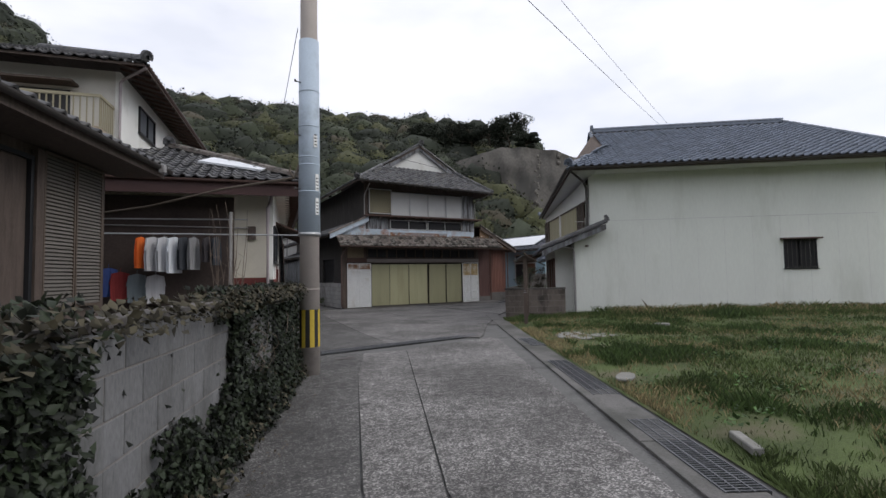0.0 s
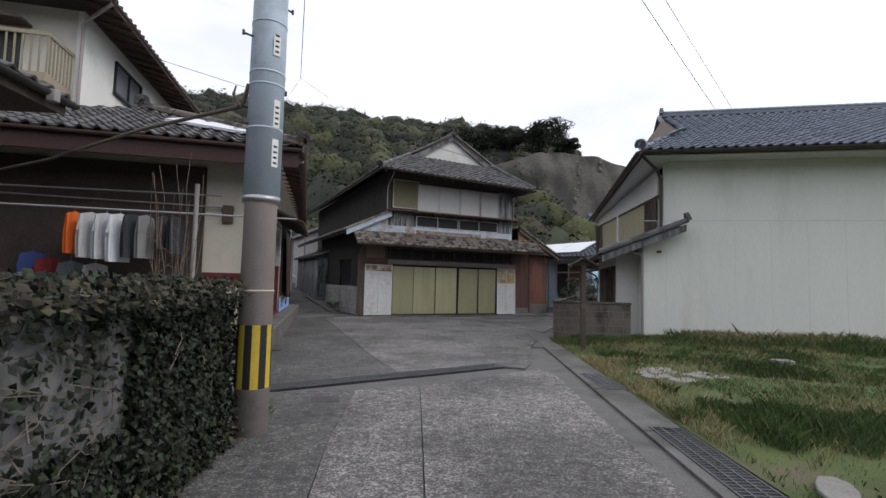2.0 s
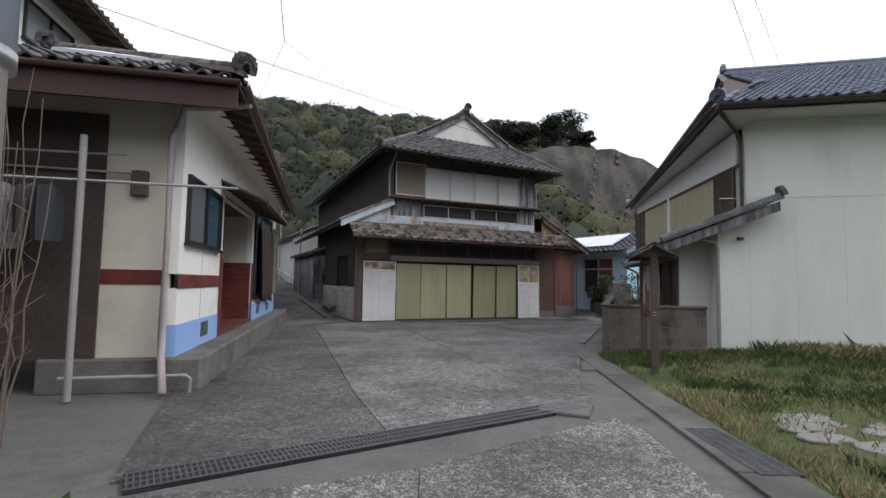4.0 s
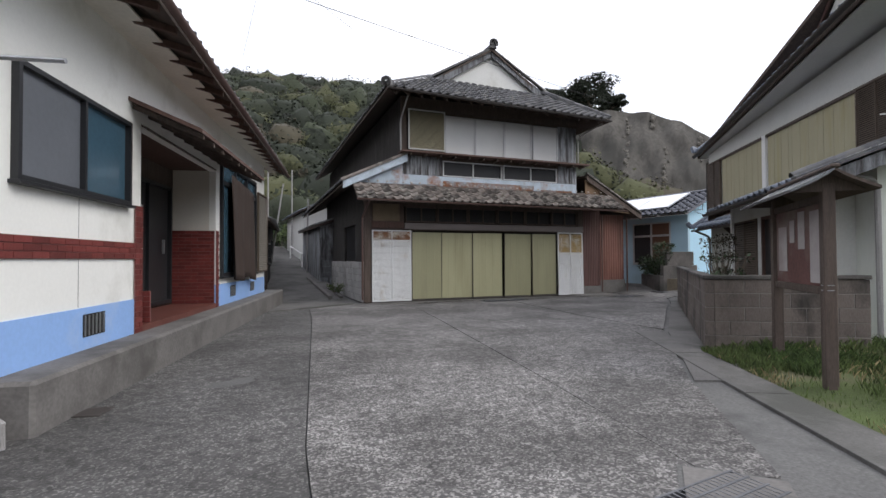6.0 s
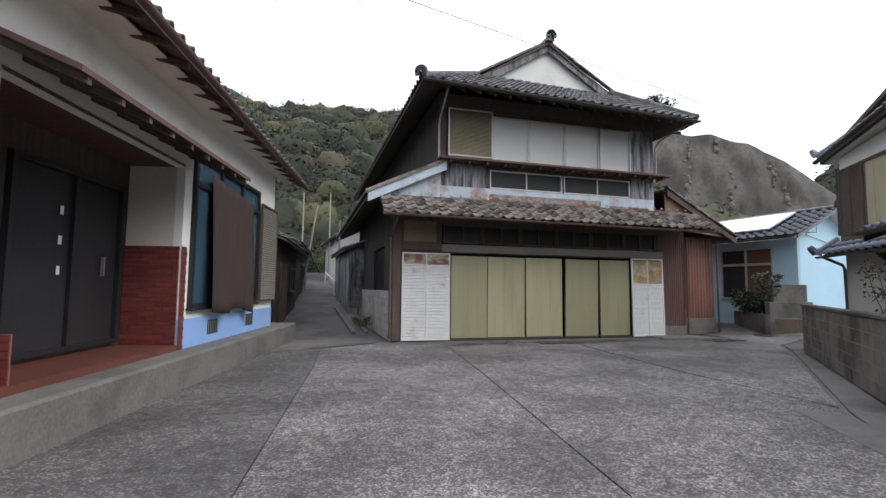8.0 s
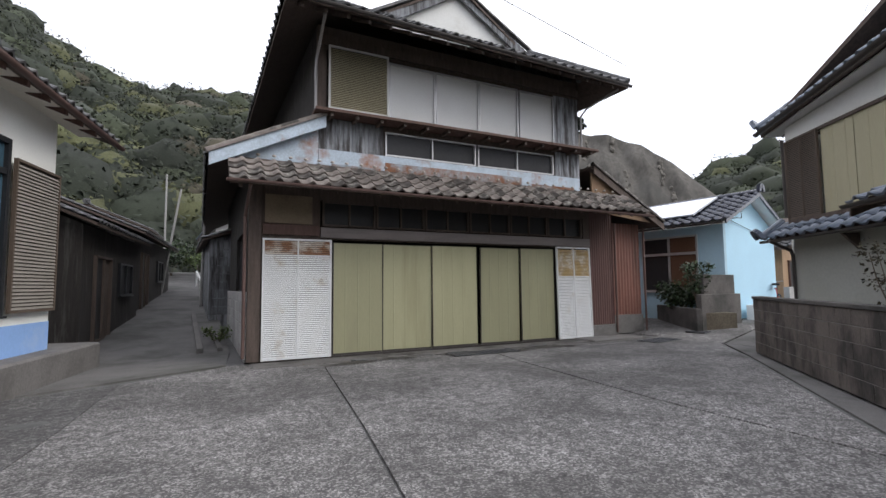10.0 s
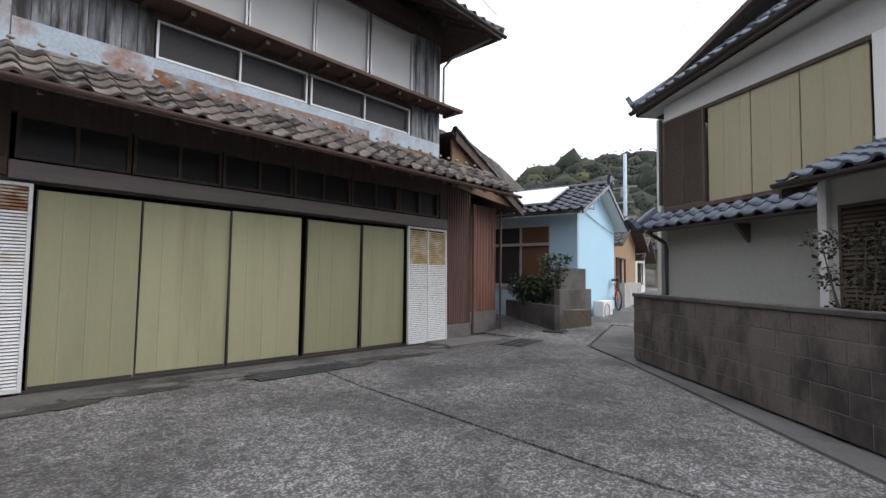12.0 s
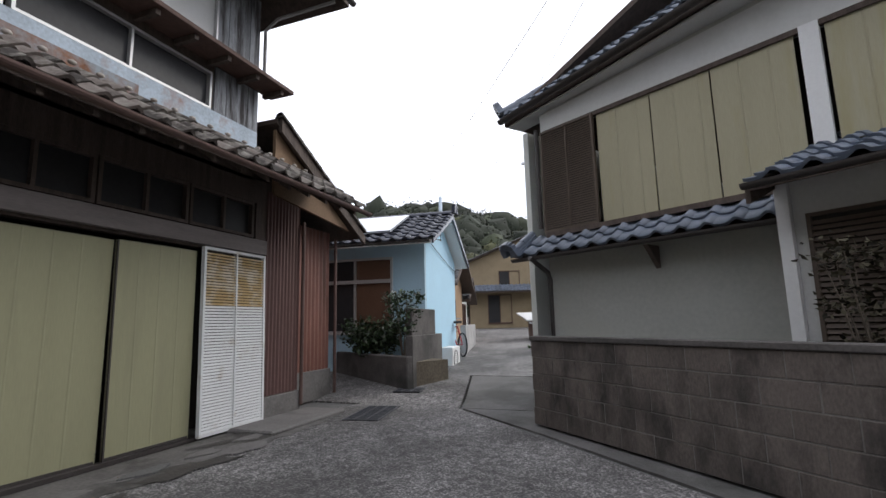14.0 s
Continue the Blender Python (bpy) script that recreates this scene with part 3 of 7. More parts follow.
tagged(part("lawn_ground", bm, TURF, smooth=True), "patchy turf and bare earth of a vacant plot", "lawn", kind="structure")


# ---- block walls ----
BLOCKS = {}


def block_wall(parent, length, courses, material, bw=0.4, bh=0.2, t=0.12, cap=True, keep=None, z0=0.0, stack=False):
    """Courses of concrete blocks along local x, face at y = 0; shared meshes, each block an object."""
    rng = random.Random(3)
    part("joints", boxed(0.01, length - 0.01, 0.006, t - 0.006, z0, z0 + courses * bh - 0.005), MORTAR_GREY, parent)

    def mesh(w):
        key = (material.name, round(w, 3))
        if key not in BLOCKS:
            b = boxed(0.005, w - 0.005, 0, t, 0.005, bh - 0.005, 0.004)
            me = bpy.data.meshes.new("block")
            b.to_mesh(me)
            b.free()
            me.materials.append(material)
            BLOCKS[key] = me
        return BLOCKS[key]

    for c in range(courses):
        x = 0.0 if stack or c % 2 == 0 else -bw / 2
        while x < length - 0.02:
            a, b = max(0, x), min(length, x + bw)
            if b - a > 0.05:
                ob = new("block", mesh(b - a))
                ob.parent = parent
                ob.location = (a, rng.uniform(-0.002, 0.002), z0 + c * bh)
            x += bw
    if cap:
        part("coping", boxed(-0.01, length + 0.01, -0.02, t + 0.02, z0 + courses * bh, z0 + courses * bh + 0.055, 0.008), CURB_DARK, parent)


MORTAR_GREY = mat("grey_mortar", (0.205, 0.19, 0.178), 0.95, 0.3, 3, 50, 0.3)
# Stained coping; its dark tone also paints the shade on the planter blocks.
CURB_DARK = mat("stained_coping_shaded_block", (0.11, 0.10, 0.095), 0.9, 0.35, 2, 40, 0.3, stain=(0.05, 0.048, 0.045), stain_amount=0.5)

w1 = thing("block_wall", pose(10.64, 14.14, 0, 0, 0, 45.3), "dark stained concrete block wall along the lane", "wall")
block_wall(w1, 8.22, 5, BLOCK, bh=0.2, z0=0.02)
w2 = thing("block_wall", pose(10.64, 14.14, 0, 0, 0, -30.0), "weathered concrete block wall end facing the plot", "wall")
block_wall(w2, 2.0, 5, BLOCK, bh=0.2, z0=0.02)

lw = thing("ivy_wall", pose(-3.15, -5.0, 0, 0, 0, 69.0), "pale block wall half covered in ivy", "wall")
LW_LEN = 14.3
block_wall(lw, LW_LEN, 6, BLOCK_PALE, bh=0.225, t=0.15, z0=0.0)

# ---- concrete pole ----
pole = thing("utility_pole", pose(2.28, 8.45, 0), "grey concrete utility pole with a blue sleeve and warning stripes", "utility pole")
part("shaft", piped([(0, 0, -0.1), (0, 0, 11)], 0.167, 28, 0.12), POLE_CONC, pole, smooth=True)
part("sleeve", piped([(0, 0, 2.32), (0, 0, 5.6)], 0.178, 28, 0.165), POLE_BLUE, pole, "dull blue sheet sleeve", smooth=True)


# ---- main house ----
FY = 23.69
mh = thing("old_house", pose(0, 0, 0), "old two-storey timber house with tiled roofs and a garage front", "house")
bm = bmesh.new()
holed(bm, 7.66, 16.42, 0.0, 3.35, [(7.86, 15.70, 0.02, 2.24), (8.9, 15.5, 2.48, 3.0)], 0.12, "x", FY)
part("front_wall", bm, WOOD_DARK, mh)
part("side_wall", boxed(16.30, 16.42, FY + 0.12, 32, 0, 3.35), WOOD_DARK, mh)
part("back_wall", boxed(7.78, 16.3, 31.9, 32, 0, 3.35), WOOD_DARK, mh)
# dark sheets in place of unlit rooms behind the openings
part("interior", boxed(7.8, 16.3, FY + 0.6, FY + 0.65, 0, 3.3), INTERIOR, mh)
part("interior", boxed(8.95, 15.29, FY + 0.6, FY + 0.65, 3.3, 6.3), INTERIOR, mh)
# left side: boards above, coloured dark for the overhang's shade, whitewashed blocks below
bm = bmesh.new()
holed(bm, FY + 0.12, 32, 0.85, 3.9, [(25.2, 27.3, 1.15, 2.5)], 0.12, "y", 7.66)
part("boarded_side", bm, BOARD_SHADED, mh, "board wall darkened as in the shade of the eaves")
part("side_opening", boxed(7.74, 7.77, 25.2, 27.3, 1.15, 2.5), GLASS_DARK, mh)
bw = thing("block_plinth", pose(7.63, FY + 0.02, 0, 0, 0, 90), "low wall of whitewashed blocks below the house side", "wall")
block_wall(bw, 6.4, 6, BLOCK_WHITE, bh=0.21, t=0.16, cap=False, z0=0.0)
bw.matrix_world = pose(7.60, FY + 6.5, 0, 0, 0, -90)
# upper storey
bm = bmesh.new()
holed(bm, 8.82, 15.42, 3.3, 6.5, [(9.0, 14.62, 4.74, 6.02), (10.2, 14.62, 4.02, 4.52)], 0.12, "x", FY)
part("upper_wall", bm, WOOD_DARK, mh)
# side boards carry the eave shade in their colour
for a, b in ((8.82, 8.94), (15.30, 15.42)):
    part("upper_side", boxed(a, b, FY + 0.12, 39.2, 3.3, 6.5), BOARD_SHADED, mh, "board wall darkened as in the shade of the eaves")
part("upper_back", boxed(8.94, 15.30, 39.1, 39.2, 3.3, 6.5), WOOD_DARK, mh)
part("ceiling_board", boxed(8.94, 15.30, FY + 0.12, 39.1, 6.4, 6.45), WOOD_DARK, mh)

for k, (a, b, mm) in enumerate(((9.14, 10.15, DOOR_OLIVE), (10.15, 11.25, DOOR_GREEN), (11.25, 12.36, DOOR_GREEN), (12.44, 13.50, DOOR_OLIVE), (13.53, 14.52, DOOR_OLIVE))):
    d = ribbed(mh, pose(a + 0.006, FY - 0.02 + 0.03 * (k % 2), 0.04, 0, (0.0, 0.25, -0.2, 0.5, -0.3)[k], 0), b - a - 0.012, 2.14, mm, 0.25, 0.003, "sliding_door", "yellow-green ribbed steel sliding door")
    part("door_edge", boxed(0, 0.014, -0.016, 0.03, 0, 2.14), METAL_GUTTER, d)
    part("bottom_rail", boxed(0.02, b - a - 0.03, -0.012, 0.0, 0, 0.03), METAL_GUTTER, d)
part("door_track", boxed(9.1, 14.6, FY - 0.06, FY + 0.1, 0.0, 0.038), METAL_GUTTER, mh)
louvre(mh, pose(7.86, FY - 0.06, 0.03), 1.25, 2.2, SHUTTER_WHITE, SHUTTER_WHITE, 0.036, 1, "louvre_shutter", "white louvred steel shutter with rust along its top", SHUTTER_RUST, 7)
louvre(mh, pose(14.56, FY - 0.10, 0.03, -1.2, 0, 0), 1.06, 2.22, SHUTTER_WHITE, SHUTTER_WHITE, 0.036, 1, "louvre_shutter", "white louvred steel shutter with an ochre rust patch", SHUTTER_OCHRE, 18)
corrugated(mh, pose(15.70, FY - 0.015, 0.32), 0.76, 2.9, TIN_BROWN)
part("plinth", boxed(15.68, 16.5, FY - 0.05, FY + 0.3, 0, 0.31, 0.01), CURB, mh, "grey concrete plinth")
BEAM = mat("grey_beam", (0.20, 0.175, 0.165), 0.8, 0.25, 3, 30, 0.2, stretch=(0.5, 5, 5))
part("lintel_beam", boxed(8.9, 15.66, FY - 0.07, FY - 0.002, 2.27, 2.47, 0.006), BEAM, mh, "weathered grey lintel beam")
part("lintel_end", boxed(7.86, 8.89, FY - 0.05, FY - 0.002, 2.3, 2.5, 0.006), WOOD_BROWN, mh)
part("corner_post", boxed(7.62, 7.84, FY - 0.06, FY + 0.02, 0.02, 3.3, 0.006), WOOD_DARK, mh)
part("wall_panel", boxed(7.9, 8.75, FY - 0.02, FY - 0.002, 2.52, 3.05), mat("beige_board", (0.22, 0.17, 0.115), 0.8, 0.2, 2, 30, 0.1, stain=(0.12, 0.085, 0.06), stain_amount=0.4), mh, "stained beige board")
for k in range(6):
    a = 8.95 + k * 1.09
    window(mh, pose(a, FY + 0.05, 2.5), 1.07, 0.5, WOOD_DARK, [GLASS_DARK, GLASS_DARK], 0.04, "transom_window", False)
# roof over the ground floor
slab_roof(mh, [(7.25, 22.72, 3.06), (16.75, 22.72, 3.06), (16.75, FY, 3.72), (7.25, FY, 3.72)], 0.05, WOOD_DARK)
for k in range(24):
    x = 7.4 + k * 0.4
    bm = bmesh.new()
    prism(bm, [(x, 22.76, 2.96), (x + 0.05, 22.76, 2.96), (x + 0.05, 22.76, 3.03), (x, 22.76, 3.03)], (0, 0.93, 0.6))
    part("rafter", bm, WOOD_DARK, mh)
gutter(mh, (7.2, 22.60, 3.06), (16.8, 22.60, 3.0), GUTTER_BROWN, 0.05)
tiles(mh, (7.25, 22.66, 3.05), (1, 0, 0), (0, 0.97, 0.66), 9.5, 1.15, TILE_BROWN, singles=300)
for k in range(34):
    part("mortar_lump", (lambda b: (bmesh.ops.create_icosphere(b, subdivisions=1, radius=0.042), bmesh.ops.scale(b, vec=(1.1, 0.8, 0.65), verts=b.verts), bmesh.ops.translate(b, vec=(7.5 + k * 0.27 + 0.02 * math.sin(k * 5), FY - 0.13, 3.735), verts=b.verts), b)[3])(bmesh.new()), PALE_MORTAR, mh, smooth=True)
# flashing, low windows and boards between the storeys
part("flashing", boxed(8.85, 15.40, FY - 0.05, FY - 0.004, 3.66, 4.0), WOOD_BLUE, mh, "faded blue board streaked with rust")
RUST = mat("rust_streak", (0.22, 0.105, 0.06), 0.9, 0.45, 3, 30, 0.2, stain=(0.30, 0.34, 0.37), stain_amount=0.5, stain_scale=2.0)
part("rust_strip", boxed(10.2, 13.6, FY - 0.058, FY - 0.052, 3.68, 3.86), RUST, mh)
part("rust_strip", boxed(9.1, 10.1, FY - 0.058, FY - 0.052, 3.66, 3.72), RUST, mh)
part("rust_strip", boxed(13.9, 15.2, FY - 0.058, FY - 0.052, 3.66, 3.74), RUST, mh)
for a in (10.22, 12.44):
    window(mh, pose(a, FY + 0.02, 4.02), 2.16, 0.5, SILVER_FRAME, [GLASS_DARK, GLASS_DARK], 0.03, "low_window", False)
for x0, x1, z0, z1 in ((8.84, 10.18, 3.9, 4.62), (14.64, 15.42, 4.74, 6.05), (14.64, 15.42, 3.9, 4.62)):
    n = int((x1 - x0) / 0.16)
    for i in range(n):
        w_ = (x1 - x0) / n
        part("board", boxed(x0 + i * w_, x0 + (i + 1) * w_ - 0.008, FY - 0.03 - 0.004 * (i % 2), FY - 0.002, z0 + 0.02 * ((i * 7) % 3), z1), WOOD_GREY, mh)
part("window_ledge", boxed(8.72, 15.72, FY - 0.42, FY, 4.64, 4.70, 0.006), WOOD_BROWN, mh, "dark timber ledge below the upper windows")
for k in range(14):
    part("ledge_bracket", boxed(9.0 + k * 0.5, 9.06 + k * 0.5, FY - 0.36, FY - 0.03, 4.57, 4.635), WOOD_DARK, mh)
louvre(mh, pose(9.02, FY - 0.10, 4.80), 1.24, 1.28, LOUVRE_TAN, PANEL_GREY, 0.035, 0, "louvre_shutter", "tan louvred shutter in a pale frame")
for a, b in ((10.28, 11.34), (11.36, 12.44), (12.46, 13.52), (13.58, 14.60)):
    window(mh, pose(a, FY - 0.06 + (0.02 if a > 13 else 0), 4.76), b - a, 1.22, SILVER_FRAME, [PANEL_GREY], 0.028, "storm_panel", False)
part("frieze_beam", boxed(8.8, 15.44, FY - 0.05, FY, 6.12, 6.3), WOOD_DARK, mh)
# side lean-tos
slab_roof(mh, [(6.95, FY - 0.15, 3.62), (8.85, FY - 0.15, 4.52), (8.85, 36, 4.52), (6.95, 36, 3.62)], 0.07, WOOD_DARK)
tiles(mh, (6.9, 36, 3.62), (0, -1, 0), (1.9, 0, 0.9), 12.4, 2.1, TILE_BLACK)
bm = bmesh.new()
prism(bm, [(6.95, FY - 0.24, 3.44), (8.95, FY - 0.24, 4.38), (8.95, FY - 0.24, 4.62), (6.95, FY - 0.24, 3.66)], (0, 0.05, 0))
part("bargeboard", bm, WOOD_BLUE, mh, "bargeboard in peeling pale blue paint")
bm = bmesh.new()
prism(bm, [(7.3, FY - 0.06, 3.62), (8.84, FY - 0.06, 3.62), (8.84, FY - 0.06, 4.42), (7.3, FY - 0.06, 3.72)], (0, 0.05, 0))
part("gable_infill", bm, WOOD_BLUE, mh, "faded blue boarded infill")
ridge(mh, (6.9, FY - 0.2, 3.70), (8.95, FY - 0.2, 4.66), TILE_BROWN, 0.07, "verge_tiles", 1, False)
slab_roof(mh, [(15.75, FY - 0.1, 4.35), (18.3, FY - 0.1, 2.98), (18.3, 31, 2.98), (15.75, 31, 4.35)], 0.07, WOOD_DARK)
bm = bmesh.new()
prism(bm, [(15.8, FY - 0.16, 4.15), (18.3, FY - 0.16, 2.80), (18.3, FY - 0.16, 2.97), (15.8, FY - 0.16, 4.36)], (0, 0.05, 0))
part("bargeboard", bm, WOOD_DARK, mh)
ridge(mh, (18.3, FY - 0.12, 3.06), (15.8, FY - 0.12, 4.42), TILE_BROWN, 0.07, "verge_tiles", 1, False)
part("gable_infill", (lambda b: (prism(b, [(15.8, FY - 0.05, 3.2), (17.9, FY - 0.05, 3.0), (15.8, FY - 0.05, 4.2)], (0, 0.05, 0)), b)[1])(bmesh.new()), mat("tan_board", (0.20, 0.13, 0.08), 0.85, 0.25, 2, 30, 0.2), mh, "tan boarded gable infill")
tiles(mh, (18.33, FY - 0.1, 2.98), (0, 1, 0), (-2.55, 0, 1.37), 7.3, 2.85, TILE_BLACK)
# annex behind the right corner
part("annex_wall", boxed(16.42, 17.9, 24.1, 31, 0.5, 3.0), TIN_RED, mh, "red-brown steel clad annex wall")
corrugated(mh, pose(16.44, 24.085, 0.5), 1.46, 2.5, TIN_RED, 0.11, 0.012)
part("annex_plinth", boxed(16.42, 17.95, 24.05, 31, 0, 0.5, 0.01), CURB, mh)
part("downpipe", piped([(16.5, 23.62, 2.9), (16.5, 23.62, 0.1)], 0.028), GUTTER_BROWN, mh)
part("downpipe", piped([(18.0, 24.0, 2.9), (18.0, 24.0, 0.05)], 0.03), GUTTER_BROWN, mh)
part("downpipe", piped([(7.56, 22.66, 3.0), (7.56, 23.4, 2.7), (7.56, 23.6, 2.6), (7.56, 23.6, 0.1)], 0.03), GUTTER_BROWN, mh)
part("downpipe", piped([(8.75, 22.72, 6.2), (8.78, 23.55, 5.75), (8.78, 23.62, 5.6), (8.78, 23.62, 4.3)], 0.028), PVC_GREY, mh)
part("downpipe", piped([(15.75, 22.6, 6.0), (15.48, 23.4, 5.75), (15.46, 23.6, 5.6), (15.46, 23.6, 4.7)], 0.025), PVC_GREY, mh)
part("concrete_step", boxed(15.0, 16.6, 22.9, 23.6, -0.02, 0.05, 0.02), CURB, mh, "worn concrete threshold")
# upper roof
EZ = 6.28
px, pz = 12.55, 8.95
ex0, ex1, ey0 = 8.05, 15.98, 22.5
EZR = 6.10      # the eave sags towards its right end
YB = 39.8
gy = 24.75
gz = 7.55
slab_roof(mh, [(ex0, ey0, EZ), (ex1, ey0, EZR), (14.73, gy, gz), (10.2, gy, gz)], 0.07, WOOD_DARK)
slab_roof(mh, [(ex0, ey0, EZ), (10.2, gy, gz), (px, gy - 0.1, pz), (px, YB, pz), (ex0, YB, EZ)], 0.07, WOOD_DARK)
slab_roof(mh, [(ex1, ey0, EZR), (ex1, YB, EZR), (px, YB, pz), (px, gy - 0.1, pz), (14.73, gy, gz)], 0.07, WOOD_DARK)
for k in range(19):
    x = ex0 + 0.25 + k * 0.4
    dz = (EZR - EZ) * (x - ex0) / (ex1 - ex0)
    bm = bmesh.new()
    prism(bm, [(x, 22.55, EZ + dz - 0.15), (x + 0.055, 22.55, EZ + dz - 0.15), (x + 0.055, 22.55, EZ + dz - 0.075), (x, 22.55, EZ + dz - 0.075)], (0, 1.1, 0.62))
    part("rafter", bm, WOOD_DARK, mh)
gutter(mh, (ex0, 22.42, EZ - 0.02), (ex1, 22.42, EZR - 0.04), METAL_GUTTER, 0.05)
fl = math.hypot(gy - ey0, gz - EZ)
tiles(mh, (ex0, ey0 - 0.05, EZ - 0.01), (ex1 - ex0, 0, EZR - EZ), (0, gy - ey0, gz - EZ + 0.1), ex1 - ex0, fl + 0.05, TILE_BLACK, singles=260,
      keep=lambda u, v: v * 2.15 / fl - 0.1 < u < (ex1 - ex0) - v * 1.25 / fl + 0.1)
part("gable_wall", (lambda b: (prism(b, [(10.4, gy + 0.12, gz - 0.05), (14.75, gy + 0.12, gz - 0.05), (px, gy + 0.12, pz - 0.1)], (0, 0.1, 0)), b)[1])(bmesh.new()), PLASTER_GREY, mh, "white plastered gable")
for sx, bx in ((-1, 10.1), (1, 15.0)):
    bm = bmesh.new()
    prism(bm, [(bx, gy - 0.02, gz - 0.08), (px, gy - 0.02, pz - 0.02), (px, gy - 0.02, pz - 0.26), (bx - sx * 0.5, gy - 0.02, gz - 0.08)], (0, 0.06, 0))
    part("bargeboard", bm, WOOD_GREY, mh)
    ridge(mh, (bx, gy - 0.03, gz + 0.06), (px, gy - 0.03, pz + 0.06), TILE_BLACK, 0.06, "verge_tiles", 1, False)
ridge(mh, (px, gy - 0.2, pz + 0.05), (px, YB, pz + 0.05), TILE_BLACK, 0.11, "ridge", 3)
ridge(mh, (ex0, ey0, EZ + 0.08), (10.2, gy, gz + 0.1), TILE_BLACK, 0.085, "hip", 2)
ridge(mh, (ex1, ey0, EZR + 0.08), (14.73, gy, gz + 0.1), TILE_BLACK, 0.085, "hip", 2, False)
tiles(mh, (ex0 - 0.03, YB, EZ), (0, -1, 0), (px - ex0, 0, pz - EZ), YB - ey0, 5.1, TILE_BLACK, keep=lambda u, v: u < YB - ey0 - (v * 0.92 if v < 2.44 else 2.25))
tiles(mh, (ex1 + 0.03, ey0, EZR), (0, 1, 0), (px - ex1, 0, pz - EZR), YB - ey0, 4.35, TILE_BLACK, keep=lambda u, v: u > (v * 1.3 if v < 1.75 else 2.3))

# ---- low house with the blue base ----
lh = thing("low_house", pose(2.62, 13.8, 0, 0, 0, -12.0), "single-storey white house with a blue base and brick band", "house")
bm = bmesh.new()
holed(bm, 0.0, 10.35, 0.85, 4.2, [(0.22, 2.18, 2.0, 3.0), (2.55, 5.75, 0.85, 3.05), (6.0, 9.1, 1.0, 3.35), (0.0, 2.4, 1.35, 1.55)], -0.12, "y", 0.0)
part("street_wall", bm, LH_WALL, lh)
bm = bmesh.new()
holed(bm, -6.0, -0.12, 0.4, 4.2, [(-3.2, -1.15, 1.75, 3.2)], 0.12, "x", 0.0)
part("yard_wall", bm, mat("cream_panel", (0.60, 0.56, 0.47), 0.7, 0.06, 1.5, 30, 0.05, stain=(0.5, 0.46, 0.38), stain_amount=0.3), lh, "cream yard wall")
part("back_wall", boxed(-6, -0.12, 10.2, 10.35, 0, 4.0), LH_WALL, lh)
for k in range(3):
    part("panel_joint", boxed(0.001, 0.004, 1.18 if k < 2 else 0.0, 1.186 if k < 2 else 0.006, (0.86, 1.56, 3.05)[k], (1.34, 1.98, 3.9)[k]), PVC_GREY, lh)
for a, b in ((0.0, 2.55), (5.75, 10.35)):
    part("base", boxed(-0.14, 0.012, a, b, 0.40, 0.85), BLUE_BASE, lh, "sky blue painted base")
for y in (1.25, 6.75, 8.6):
    v = part("floor_vent", boxed(0.008, 0.018, y, y + 0.42, 0.55, 0.78), BLACK, lh, "dark underfloor vent")
    for i in range(6):
        part("vent_bar", boxed(0.016, 0.028, y + 0.02 + i * 0.07, y + 0.035 + i * 0.07, 0.56, 0.77), STEEL, v)
part("kerb_step", boxed(-1.6, 0.38, -0.1, 11.3, -0.05, 0.42, 0.03), CURB, lh, "grey mortar step along the wall")
window(lh, pose(0.02, 0.22, 2.0) @ FACE_XP, 1.96, 1.0, FRAME_BLACK, [GLASS_GREY, GLASS_BLUE])
# porch
part("porch_floor", boxed(-0.8, 0.02, 2.56, 5.74, 0.42, 0.50), mat("red_tile_floor", (0.13, 0.045, 0.035), 0.5, 0.3, 3, 30, 0.1), lh, "red tiled porch floor")
part("porch_side", boxed(-0.78, -0.12, 5.75, 5.87, 0.42, 3.1), mat("porch_plaster", (0.62, 0.59, 0.53), 0.85, 0.06, 2, 30, 0.1), lh)
part("porch_side", boxed(-0.78, -0.12, 2.43, 2.55, 0.42, 3.1), LH_WALL, lh)
part("porch_back", boxed(-0.86, -0.8, 2.43, 5.87, 0.42, 3.4), WOOD_DARK, lh)
part("porch_ceiling", boxed(-0.8, 0.0, 2.55, 5.75, 3.06, 3.1), WOOD_BROWN, lh)
door = window(lh, pose(-0.77, 3.66, 0.55) @ FACE_XP, 1.95, 2.15, FRAME_BLACK, [GLASS_DARK, GLASS_DARK], 0.06, "entrance_door", False, "dark glazed sliding entrance door")
part("door_handle", boxed(1.5, 1.53, -0.07, -0.03, 0.9, 1.15), STEEL, door)
for i in range(3):
    part("door_label", boxed(0.75, 0.80, -0.008, -0.002, 0.9 + 0.35 * i, 1.0 + 0.35 * i), WHITE_PAINT, door)
# canopy over the porch
bm = bmesh.new()
prism(bm, [(0.85, 2.2, 2.92), (0.85, 6.0, 2.92), (-0.02, 6.0, 3.30), (-0.02, 2.2, 3.30)], (0, 0, 0.05))
part("porch_canopy", bm, WOOD_BROWN, lh, "brown timber porch canopy")
for i in range(9):
    bm = bmesh.new()
    y = 2.3 + i * 0.44
    prism(bm, [(0.83, y, 2.86), (0.83, y + 0.05, 2.86), (-0.0, y + 0.05, 3.22), (0.0, y, 3.22)], (0, 0, 0.06))
    part("canopy_rafter", bm, WOOD_DARK, lh)
